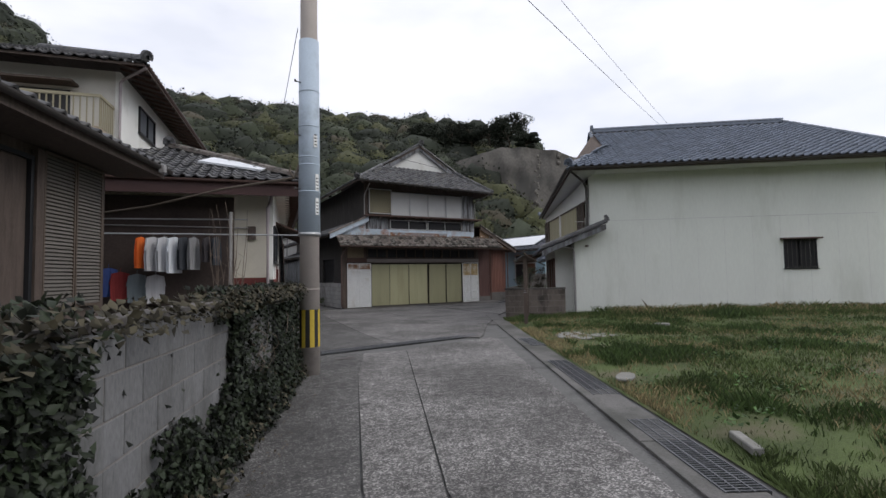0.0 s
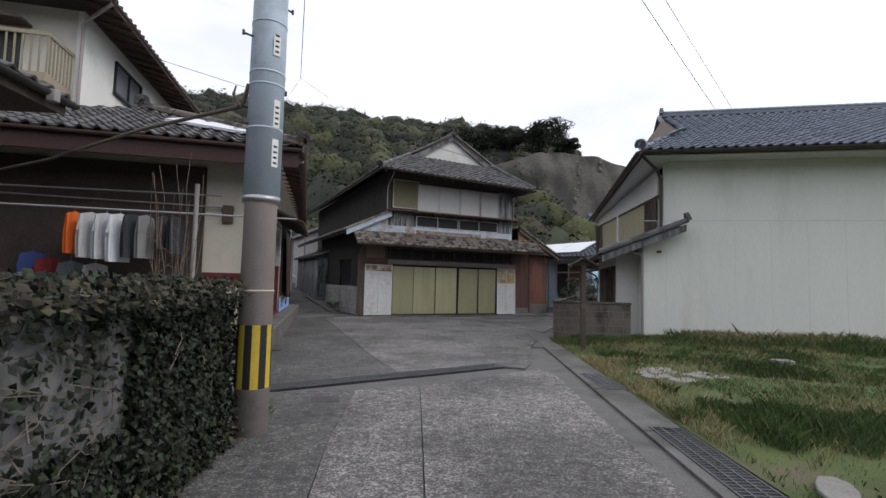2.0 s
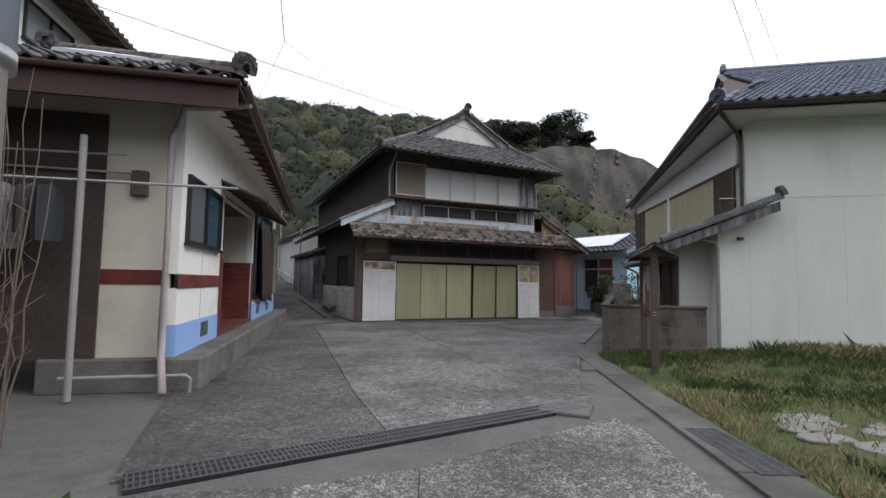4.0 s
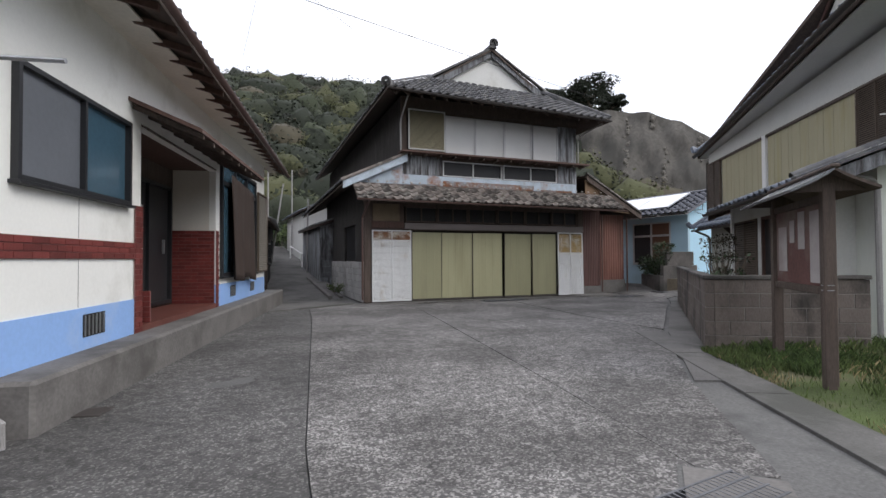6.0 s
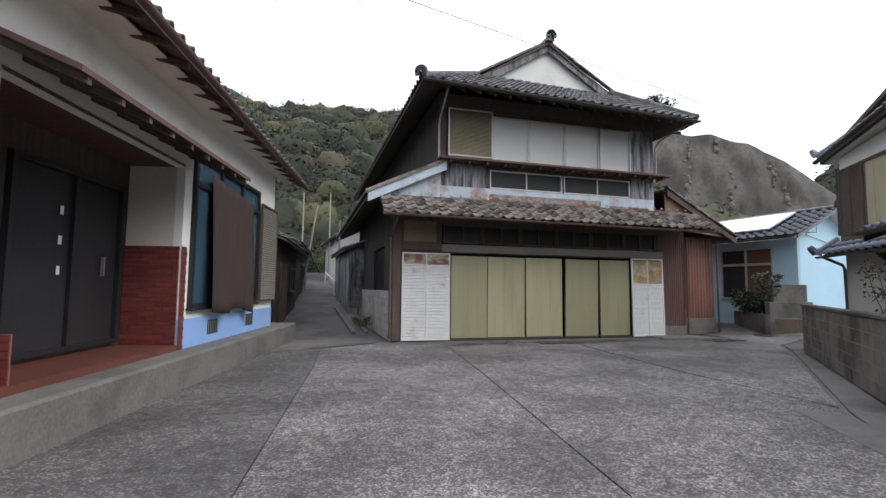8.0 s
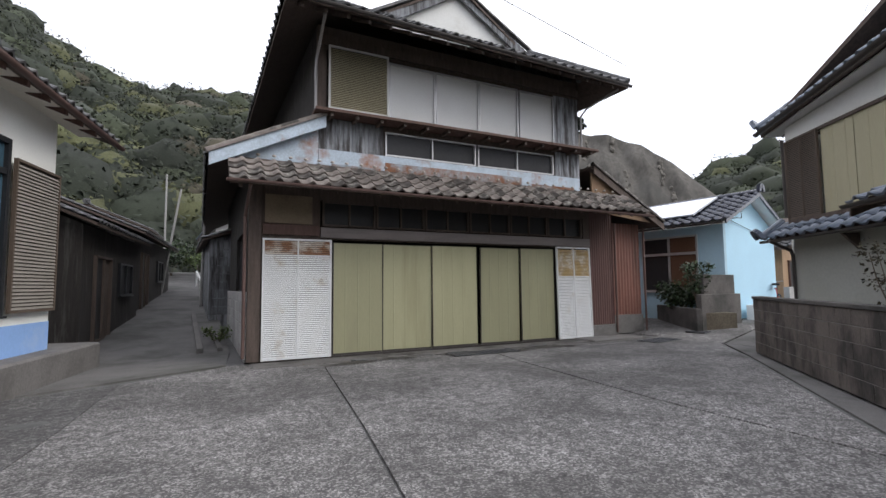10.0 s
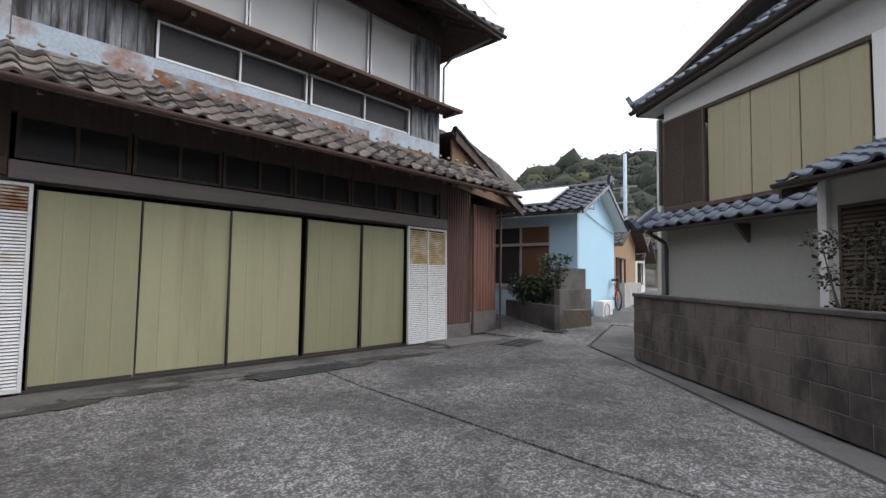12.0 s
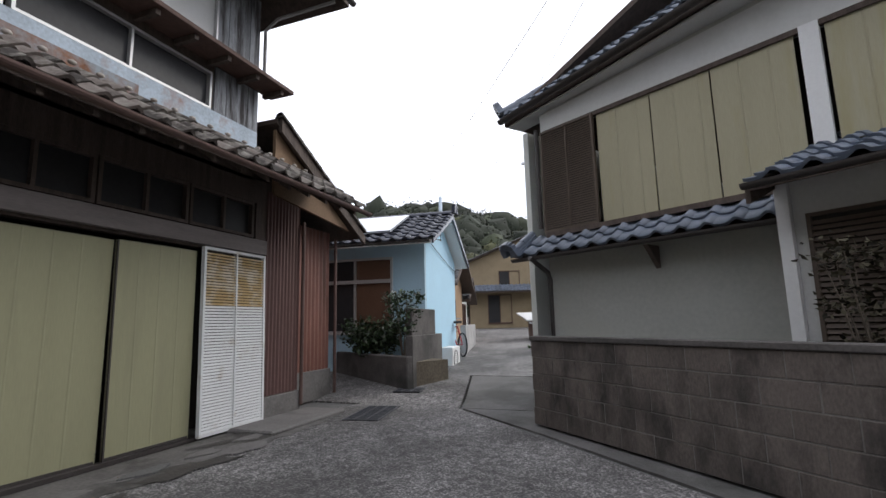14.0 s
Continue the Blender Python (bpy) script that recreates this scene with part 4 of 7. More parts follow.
# patio window, hung cloth, shutter box
pw = window(lh, pose(0.02, 6.0, 1.0) @ FACE_XP, 3.1, 2.35, FRAME_BLACK, [GLASS_BLUE, GLASS_BLUE, GLASS_BLUE], 0.07, "patio_window", True, "black framed patio window with blue glass")
part("transom_bar", boxed(0.07, 3.03, -0.035, 0.03, 1.86, 1.94), FRAME_BLACK, pw)
cl = bmesh.new()
rows = []
for j in range(15):
    r_ = []
    for i in range(25):
        u, v = i / 24, j / 14
        yy = 6.45 + 2.05 * u + 0.03 * math.sin(v * 3 + 1)
        zz = 3.12 - 0.14 * u - (2.15 + 0.06 * math.sin(u * 7)) * v
        xx = 0.10 + 0.06 * v + (0.035 * math.sin(u * 19 + v * 2) + 0.02 * math.sin(u * 43)) * (0.25 + v)
        r_.append(cl.verts.new((xx, yy, zz)))
    rows.append(r_)
for j in range(14):
    for i in range(24):
        cl.faces.new((rows[j][i], rows[j][i + 1], rows[j + 1][i + 1], rows[j + 1][i]))
hc = part("hanging_cloth", cl, CLOTH_BROWN, None, smooth=True)
hc.matrix_world = lh.matrix_world.copy()
hc.modifiers.new("thick", "SOLIDIFY").thickness = 0.006
tagged(hc, "dark brown cloth hung over the patio window", "curtain")
louvre(lh, pose(0.08, 9.15, 1.02) @ FACE_XP, 1.15, 2.1, LOUVRE_GREY, LOUVRE_BROWN, 0.05, 0, "shutter_box", "grey ribbed steel shutter box")
# roof: hipped towards the yard
ZE = 4.02


def eave_x(y):
    """The street eave draws in towards the far end."""
    return 0.86 - 0.036 * (y + 0.9)


slab_roof(lh, [(0.85, -0.9, ZE), (eave_x(11.6), 11.6, ZE), (-3.0, 11.6, 5.5), (-3.0, 2.4, 5.5)], 0.06, WOOD_DARK)
slab_roof(lh, [(-6.8, -0.9, ZE), (0.85, -0.9, ZE), (-3.0, 2.4, 5.5)], 0.06, WOOD_DARK)
slab_roof(lh, [(-6.8, -0.9, ZE), (-3.0, 2.4, 5.5), (-3.0, 11.6, 5.5), (-6.8, 11.6, ZE)], 0.06, WOOD_DARK)
tiles(lh, (0.9, -0.9, ZE), (-0.036, 1, 0), (-3.85, 0, 1.48), 12.5, 4.1, TILE_BLACK, keep=lambda u, v: u > v * 0.79 - 0.1)
tiles(lh, (-6.8, -0.95, ZE), (1, 0, 0), (0, 3.3, 1.48), 7.65, 3.6, TILE_BLACK, keep=lambda u, v: v * 1.03 < u < 7.75 - v * 1.05)
ridge(lh, (0.9, -0.95, ZE + 0.1), (-3.0, 2.4, 5.6), TILE_BROWN, 0.09, "hip", 2)
ridge(lh, (-3.0, 2.3, 5.57), (-3.0, 11.6, 5.57), TILE_BLACK, 0.1, "ridge", 3)
part("fascia", boxed(-6.7, 0.85, -0.93, -0.88, ZE - 0.38, ZE - 0.06), mat("maroon_fascia", (0.055, 0.026, 0.024), 0.6, 0.2, 2, 30, 0.1), lh, "maroon fascia board")
gutter(lh, (0.93, -0.9, ZE - 0.03), (eave_x(11.6) + 0.07, 11.6, ZE - 0.06), GUTTER_BROWN, 0.055)
gutter(lh, (-6.7, -1.0, ZE - 0.02), (0.9, -1.0, ZE - 0.04), GUTTER_BROWN, 0.055)
part("soffit", boxed(-0.02, 0.4, 0.0, 11.1, ZE - 0.02, ZE - 0.0), mat("soffit_cream", (0.76, 0.72, 0.64), 0.8, 0.1, 2, 20, 0.05), lh)
for i in range(22):
    y = -0.5 + i * 0.53
    bm = bmesh.new()
    e = eave_x(y) - 0.03
    prism(bm, [(e, y, ZE - 0.13), (e, y + 0.06, ZE - 0.13), (e, y + 0.06, ZE - 0.05), (e, y, ZE - 0.05)], (-e, 0, 0.18))
    part("rafter", bm, WOOD_BROWN, lh)
part("downpipe", piped([(0.9, -0.3, ZE - 0.1), (0.35, -0.08, ZE - 0.12), (0.0, -0.1, ZE - 0.16), (-0.06, -0.12, ZE - 0.45), (-0.12, -0.14, ZE - 0.6), (-0.12, -0.14, 0.9), (-0.1, -0.18, 0.45), (0.05, -0.55, 0.04)], 0.05, 12), PVC, lh, "lilac grey plastic downpipe", smooth=True)
part("ground_pipe", piped([(-1.2, -0.35, 0.22), (0.25, -0.3, 0.22), (0.3, -0.3, 0.18), (0.3, -0.3, -0.02)], 0.025), PVC_GREY, lh)
# yard side details
bm = bmesh.new()
box(bm, -1.1, -0.13, -0.012, -0.002, 1.40, 1.60)
part("brick_band_back", bm, BRICK_RED, lh)
part("meter_box", boxed(-0.62, -0.42, -0.1, -0.002, 2.6, 2.95, 0.01), WOOD_DARK, lh, "small dark meter box")
part("tarp", (lambda b: (prism(b, [(-1.9, 0.35, 4.68), (-0.3, -0.35, 4.36), (-0.1, 0.05, 4.52), (-1.6, 0.85, 4.9)], (0.02, -0.02, 0.05)), b)[1])(bmesh.new()), SHEET_WHITE, lh, "white sheet patched on the roof")
# bricks: band, piers and porch wall
BR = {}


def brick_mesh(w, h):
    key = (round(w, 3), round(h, 3))
    if key not in BR:
        b = boxed(0.004, w - 0.004, -0.016, 0.0, 0.004, h - 0.004, 0.002)
        me = bpy.data.meshes.new("brick")
        b.to_mesh(me)
        b.free()
        me.materials.append(BRICK_RED)
        BR[key] = me
    return BR[key]


def bricks(name, m, w, h, parent, bw_=0.23, bh_=0.068):
    back = part(name, boxed(0, w, -0.006, 0.004, 0, h), MORTAR, parent, "red brick facing with pale joints")
    back.matrix_basis = m
    n = max(1, int(round(h / bh_)))
    hh = h / n
    for c in range(n):
        x = 0 if c % 2 == 0 else -bw_ / 2
        while x < w - 0.01:
            a, b = max(0, x), min(w, x + bw_)
            if b - a > 0.03:
                o = new("brick", brick_mesh(b - a, hh))
                o.parent = back
                o.location = (a, 0, c * hh)
            x += bw_


bricks("brick_band", pose(0.012, 0.0, 1.35) @ FACE_XP, 2.36, 0.20, lh)
bricks("brick_pier", pose(0.014, 2.36, 0.42) @ FACE_XP, 0.20, 1.6, lh)
bricks("brick_porch_wall", pose(-0.78, 5.745, 0.5), 0.76, 1.4, lh)
bricks("brick_corner", pose(0.014, 5.74, 0.42) @ FACE_XP, 0.14, 1.48, lh)
bricks("brick_step", pose(-0.55, 2.57, 0.5) @ pose(0, 0.3, 0), 0.55, 0.42, lh)

# ---- white two-storey house ----
WP = pose(13.15, 13.43, -0.05, 0, 0, -37.0)
wh = thing("white_house", WP, "two-storey house with pale siding and blue-grey tiled roof", "house")
bm = bmesh.new()
holed(bm, 0, 10.4, -0.1, 3.1, [(7.06, 8.12, 1.66, 2.7)], 0.12, "x", 0.0)
part("end_wall", bm, PLASTER, wh, "pale green-white siding wall")
part("upper_end_wall", boxed(0.58, 10.4, 0, 0.12, 3.1, 5.32), PLASTER, wh, "pale green-white siding wall")
part("wing_return", boxed(0.0, 0.12, 0.12, 1.0, 0.0, 3.1), PLASTER, wh)
for k in range(11):
    part("siding_joint", boxed(0.62 + k * 0.91, 0.626 + k * 0.91, -0.004, -0.0005, 0.05, 3.48), PLASTER_GREY, wh)
bm = bmesh.new()
holed(bm, 0.86, 8.65, 0.0, 4.75, [(0.92, 8.4, 2.5, 4.12)], 0.12, "y", 0.0)
# the lane side stands at a slight angle to the end wall
LANE_SIDE = pose(0.55, -0.7, 0.12, 0, 0, 6.0)
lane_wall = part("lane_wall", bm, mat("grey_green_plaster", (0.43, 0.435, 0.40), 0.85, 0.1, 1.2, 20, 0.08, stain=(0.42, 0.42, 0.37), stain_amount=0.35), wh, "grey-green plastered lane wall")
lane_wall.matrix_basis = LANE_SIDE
part("far_wall", boxed(10.28, 10.4, 0.12, 8.7, 0, 4.9), PLASTER, wh)
part("rear_wall", boxed(0, 10.1, 8.6, 8.72, 0, 4.6), PLASTER, wh)
part("siding_seam", boxed(0.05, 10.05, -0.008, -0.001, 3.49, 3.51), PLASTER_GREY, wh)
w_ = window(wh, pose(7.06, 0.03, 1.66), 1.06, 1.04, FRAME_BLACK, [GLASS_DARK, GLASS_DARK])
part("window_hood", boxed(-0.1, 1.14, -0.28, 0.0, 1.0, 1.05, 0.006), GUTTER_BROWN, w_)
for i in range(7):
    part("bar", boxed(0.08 + i * 0.14, 0.095 + i * 0.14, -0.12, -0.105, 0.05, 0.98), METAL_GUTTER, w_)
part("bar_rail", boxed(0, 1.04, -0.12, -0.09, 0.02, 0.05), METAL_GUTTER, w_)
part("bar_rail", boxed(0, 1.04, -0.12, -0.09, 0.95, 0.98), METAL_GUTTER, w_)
# roof, with a small gable towards the lane
zr = 7.85
A_, B_, C_, D_ = (-0.18, -0.87, 5.34), (11.3, -0.8, 5.34), (-0.56, 8.55, 4.66), (11.3, 8.55, 4.66)
R0, R1 = (1.5, 3.9, zr), (9.3, 3.9, zr)
slab_roof(wh, [A_, B_, R1, R0], 0.10, WOOD_DARK)
slab_roof(wh, [C_, R0, R1, D_], 0.10, WOOD_DARK)
slab_roof(wh, [B_, D_, R1], 0.10, WOOD_DARK)
slab_roof(wh, [A_, (1.5, 1.6, 6.2), (1.5, 6.6, 6.2), C_], 0.10, WOOD_DARK)
tiles(wh, (-0.2, -0.92, 5.35), (1, 0, 0), (0, 4.8, zr - 5.34), 11.5, 5.4, TILE_BLUE, keep=lambda u, v: min(v * 0.61, 1.7) - 0.12 < u < 11.5 - v * 0.37)
tiles(wh, (-0.6, 8.55, 4.67), (0.38, -9.4, 0.68), (2.0, 0, 1.55), 9.4, 2.5, TILE_BLUE, keep=lambda u, v: v * 0.8 < u < 9.3 - v * 0.85)
ridge(wh, (1.45, 3.9, zr + 0.06), (9.3, 3.9, zr + 0.06), TILE_BLUE, 0.1, "ridge", 4)
ridge(wh, (-0.2, -0.9, 5.44), (1.5, 1.6, 6.3), TILE_BLUE, 0.09, "hip", 2)
ridge(wh, (-0.58, 8.55, 4.78), (1.5, 6.6, 6.3), TILE_BLUE, 0.09, "hip", 2)
ridge(wh, (11.3, -0.85, 5.42), (9.3, 3.9, zr + 0.05), TILE_BLUE, 0.09, "hip", 2)
part("lane_gable", (lambda b: (prism(b, [(1.45, 1.9, 6.15), (1.45, 6.0, 6.15), (1.45, 3.9, 7.6)], (0.1, 0, 0)), b)[1])(bmesh.new()), PLASTER_GREY, wh)
for y0 in (1.5, 6.4):
    ridge(wh, (1.35, y0, 6.25), (1.35, 3.9, zr + 0.05), TILE_BLUE, 0.07, "verge_tiles", 1, False)
    bm = bmesh.new()
    prism(bm, [(1.36, y0, 6.0), (1.36, 3.9, zr - 0.25), (1.36, 3.9, zr - 0.05), (1.36, y0, 6.2)], (0.05, 0, 0))
    part("bargeboard", bm, WOOD_BROWN, wh)
# soffits and gutters
bm = bmesh.new()
prism(bm, [(-0.12, -0.8, 5.21), (0.72, -0.8, 5.21), (-0.2, 8.5, 4.54), (-0.52, 8.5, 4.54)], (0, 0, 0.03))
part("soffit", bm, SOFFIT_WHITE, wh)
bm = bmesh.new()
prism(bm, [(-0.035, 0.82, 4.14), (-0.035, 8.65, 4.14), (-0.035, 8.65, 4.42), (-0.035, 0.82, 4.90)], (0.03, 0, 0))
part("eave_band", bm, SOFFIT_WHITE, wh, "white boxed eave band").matrix_basis = LANE_SIDE
bm = bmesh.new()
prism(bm, [(0.74, -0.74, 5.22), (11.2, -0.74, 5.22), (11.2, -0.002, 5.22), (0.74, -0.002, 5.22)], (0, 0, 0.03))
part("soffit", bm, SOFFIT_WHITE, wh)
gutter(wh, (-0.22, -0.98, 5.32), (11.3, -0.98, 5.32), METAL_GUTTER, 0.065)
gutter(wh, (-0.66, 8.55, 4.64), (-0.28, -0.9, 5.31), METAL_GUTTER, 0.065)
part("downpipe", piped([(-0.2, -0.85, 5.24), (0.35, -0.2, 4.95), (0.48, -0.08, 4.7), (0.48, -0.08, 3.3)], 0.04), METAL_GUTTER, wh)
part("downpipe", piped([(-0.5, -0.12, 2.6), (-0.1, -0.08, 2.52), (-0.03, -0.06, 2.4), (-0.03, -0.06, 0.1)], 0.04), PVC_GREY, wh)
lane_before = set(wh.children)
part("downpipe", piped([(-0.06, 8.72, 4.2), (-0.06, 8.72, 2.6)], 0.035), METAL_GUTTER, wh)
part("downpipe", piped([(-0.5, 8.6, 2.1), (-0.1, 8.6, 1.9), (-0.06, 8.6, 1.8), (-0.06, 8.6, 0)], 0.035), METAL_GUTTER, wh)
# upper storm panels on the lane side
for a, b in ((1.75, 2.85), (2.85, 3.95), (3.95, 5.0), (5.25, 6.1), (6.1, 6.85), (6.85, 7.65)):
    ribbed(wh, pose(-0.03, b - 0.01, 2.52) @ FACE_XN, b - a - 0.02, 1.6, PANEL_TAN, 0.30, 0.008, "storm_panel", "tan ribbed storm panel")
part("white_post", boxed(-0.07, 0.0, 5.03, 5.2, 2.5, 4.14), WHITE_PAINT, wh)
part("panel_sill", boxed(-0.10, 0.0, 0.6, 8.6, 2.44, 2.51), WOOD_DARK, wh)
part("panel_head", boxed(-0.06, 0.0, 0.6, 8.6, 4.08, 4.14), WOOD_DARK, wh)
for y0 in (7.68, 0.9):
    louvre(wh, pose(-0.06, y0 + 0.95, 2.5) @ FACE_XN, 0.95, 1.62, LOUVRE_BROWN, LOUVRE_BROWN, 0.035, 1, "louvre_shutter", "brown louvred shutter box")
# lower pent roof along the lane
slab_roof(wh, [(-0.32, 4.9, 2.14), (-0.32, 9.0, 2.14), (0.0, 9.0, 2.42), (0.0, 4.9, 2.42)][::-1], 0.05, WOOD_DARK)
tiles(wh, (-0.38, 9.0, 2.14), (0, -1, 0), (0.38, 0, 0.3), 4.1, 0.48, TILE_BLUE, w=0.29, singles=60)
ridge(wh, (-0.42, 9.0, 2.2), (0.0, 8.95, 2.52), TILE_BLUE, 0.08, "hip", 2)
gutter(wh, (-0.43, 9.0, 2.12), (-0.43, 4.95, 2.12), METAL_GUTTER, 0.05)
bm = bmesh.new()
prism(bm, [(-0.3, 6.9, 2.08), (-0.02, 6.9, 1.8), (-0.02, 6.9, 2.08)], (0, 0.06, 0))
part("roof_bracket", bm, WOOD_DARK, wh)
for o_ in wh.children:
    if o_ not in lane_before:
        o_.matrix_basis = LANE_SIDE @ o_.matrix_basis
# porch wing with its own roof
bm = bmesh.new()
holed(bm, 0.6, 4.6, 0.0, 2.6, [(2.95, 4.4, 0.5, 2.2), (0.7, 2.6, 0.2, 2.2)], 0.1, "y", -0.65)
part("porch_wall", bm, PLASTER_GREY, wh)
part("porch_return", boxed(-0.65, 0.1, 4.5, 4.6, 0, 2.6), PLASTER_GREY, wh)
part("porch_return", boxed(-0.55, 0.0, 0.6, 0.7, 0, 2.6), PLASTER_GREY, wh)
part("porch_post", boxed(-0.71, -0.63, 4.51, 4.62, 0, 2.6), WHITE_PAINT, wh)
louvre(wh, pose(-0.66, 4.4, 0.5) @ FACE_XN, 1.45, 1.7, LOUVRE_BROWN, LOUVRE_BROWN, 0.05, 1, "louvre_shutter", "brown louvred sliding shutter")
window(wh, pose(-0.66, 2.6, 0.2) @ FACE_XN, 1.9, 2.0, WOOD_BROWN, [GLASS_DARK, GLASS_DARK], 0.06, "porch_door", False, "brown framed glazed porch door")
slab_roof(wh, [(-1.2, -0.45, 2.46), (-1.2, 4.62, 2.46), (1.05, 4.62, 3.34), (1.05, -0.45, 3.34)][::-1], 0.07, WOOD_DARK)
tiles(wh, (-1.24, 4.62, 2.46), (0, -1, 0), (2.25, 0, 0.88), 5.05, 2.4, TILE_BLUE, w=0.29, singles=160)
ridge(wh, (1.1, -0.45, 3.44), (-1.24, -0.45, 2.54), TILE_BLACK, 0.09, "verge_tiles", 2)
bm = bmesh.new()
prism(bm, [(-1.2, -0.5, 2.26), (1.05, -0.5, 3.14), (1.05, -0.5, 3.34), (-1.2, -0.5, 2.46)], (0, 0.04, 0))
part("bargeboard", bm, WOOD_GREY, wh)
bm = bmesh.new()
prism(bm, [(-1.2, 4.64, 2.28), (-0.64, 4.64, 2.5), (-0.64, 4.64, 2.68), (-1.2, 4.64, 2.46)], (0, -0.04, 0))
part("bargeboard", bm, WOOD_DARK, wh)
gutter(wh, (-1.29, 4.62, 2.44), (-1.29, -0.45, 2.42), METAL_GUTTER, 0.05)

# roofed notice board on two posts in front of the block wall
nb = thing("notice_board", pose(9.82, 12.18, 0.0, 0, 0, 49.4), "weathered dark timber notice board with faded papers under a little roof", "notice board")
NB = 1.58
for x in (0.0, NB):
    part("post", boxed(x - 0.055, x + 0.055, -0.055, 0.055, -0.08, 2.06, 0.008), WOOD_DARK, nb)
part("board", boxed(0.065, NB - 0.065, -0.015, 0.015, 1.03, 1.88), mat("faded_red_board", (0.13, 0.062, 0.055), 0.8, 0.3, 2, 30, 0.15, stain=(0.2, 0.16, 0.14), stain_amount=0.3), nb, "faded red-brown board")
part("lower_rail", boxed(0.065, NB - 0.065, -0.04, 0.04, 0.95, 1.025, 0.005), WOOD_DARK, nb)
part("upper_rail", boxed(0.065, NB - 0.065, -0.04, 0.04, 1.885, 1.96, 0.005), WOOD_DARK, nb)
PAPER = mat("faded_paper", (0.42, 0.39, 0.38), 0.85, 0.12, 3, 40, 0.05, stain=(0.3, 0.26, 0.25), stain_amount=0.4)
for x0, x1, z0, z1 in ((0.09, 0.4, 1.06, 1.82), (0.55, 0.75, 1.42, 1.84), (0.86, 1.02, 1.5, 1.76), (1.12, 1.42, 1.16, 1.7)):
    part("paper", boxed(x0, x1, 0.017, 0.021, z0, z1), PAPER, nb, "faded paper sheet")
    part("paper", boxed(NB - x1, NB - x0, -0.021, -0.017, z0, z1), PAPER, nb, "faded paper sheet")
# Lane slope gets a paler tin for its sky sheen, the other a dark colour.
ROOF_TIN = mat("sky_sheen_grey_tin", (0.30, 0.31, 0.33), 0.22, 0.12, 3, 30, 0.03, metal=0.7)
for sgn in (-1, 1):
    rows = []
    bm = bmesh.new()
    for k in range(7):
        f = k / 6
        yy, zz = sgn * 0.36 * f, 2.2 - 0.2 * f ** 0.8
        rows.append([bm.verts.new((x, yy, zz)) for x in (-0.2, NB + 0.2)] + [bm.verts.new((x, yy, zz - 0.03)) for x in (NB + 0.2, -0.2)])
    for r0, r1 in zip(rows, rows[1:]):
        for k in range(4):
            bm.faces.new((r0[k], r0[(k + 1) % 4], r1[(k + 1) % 4], r1[k]))
    bm.faces.new(rows[0])
    bm.faces.new(rows[-1][::-1])
    bmesh.ops.recalc_face_normals(bm, faces=bm.faces)
    part("roof_sheet", bm, ROOF_TIN if sgn > 0 else WOOD_DARK, nb, "smooth sheet metal roof")
part("ridge_cap", boxed(-0.22, NB + 0.22, -0.04, 0.04, 2.185, 2.225, 0.012), WOOD_DARK, nb)
for x in (-0.02, NB + 0.02):
    bm = bmesh.new()
    prism(bm, [(x - 0.03, -0.3, 1.98), (x - 0.03, 0.3, 1.98), (x - 0.03, 0.04, 2.15), (x - 0.03, -0.04, 2.15)], (0.06, 0, 0))
    part("roof_bracket", bm, WOOD_DARK, nb)
for k in range(2):
    part("wire_tie", piped([(0.065 * math.cos(a), 0.065 * math.sin(a) * 0.95, 1.0 + k * 0.05) for a in [j * 0.7854 for j in range(9)]], 0.005, 5), STEEL, nb)

# ---- pole fittings ----
part("collar", piped([(0, 0, 2.27), (0, 0, 2.33)], 0.182, 28), STEEL, pole, "bright steel collar", smooth=True)
for z in (1.38, 3.0, 3.45, 3.58, 4.1, 4.7):
    part("band", piped([(0, 0, z), (0, 0, z + 0.02)], 0.182 - (z - 2.3) * 0.004 if z > 2.3 else 0.168, 28), POLE_BLUE if z > 2.3 else POLE_CONC, pole, smooth=True)
for i in range(14):
    a0, a1 = 2 * math.pi * i / 14, 2 * math.pi * (i + 1) / 14
    bm = bmesh.new()
    vs = []
    for z, rr in ((0.45, 0.1665), (1.06, 0.1645)):
        vs.append([bm.verts.new((rr * math.cos(a0 + (a1 - a0) * k / 3), rr * math.sin(a0 + (a1 - a0) * k / 3), z)) for k in range(4)])
    for k in range(3):
        bm.faces.new((vs[0][k], vs[0][k + 1], vs[1][k + 1], vs[1][k]))
    part("warning_stripe", bm, BLACK if i % 2 else YELLOW, pole, smooth=True)
for z, an in ((3.05, 200), (3.5, 40), (3.95, 200), (4.4, 30), (4.85, 200)):
    c, s = math.cos(radians(an)), math.sin(radians(an))
    bm = piped([(0.13 * c, 0.13 * s, z), (0.27 * c, 0.27 * s, z)], 0.011, 6)
    tube(bm, [(0.27 * c, 0.27 * s, z - 0.02), (0.27 * c, 0.27 * s, z + 0.03)], 0.013, 6)
    part("step_bolt", bm, METAL_GUTTER, pole)
for z0, z1, an in ((2.62, 2.9, -35), (3.02, 3.3, -35), (3.75, 3.95, -45)):
    pl = part("number_plate", boxed(-0.035, 0.035, -0.182, -0.172, z0, z1), WHITE_PAINT, pole, "small white number plate")
    pl.rotation_euler = (0, 0, radians(an + 65))
    for i in range(4):
        part("plate_mark", boxed(-0.02, 0.02, -0.185, -0.1822, z0 + 0.03 + i * 0.055, z0 + 0.05 + i * 0.055), BLACK, pl)

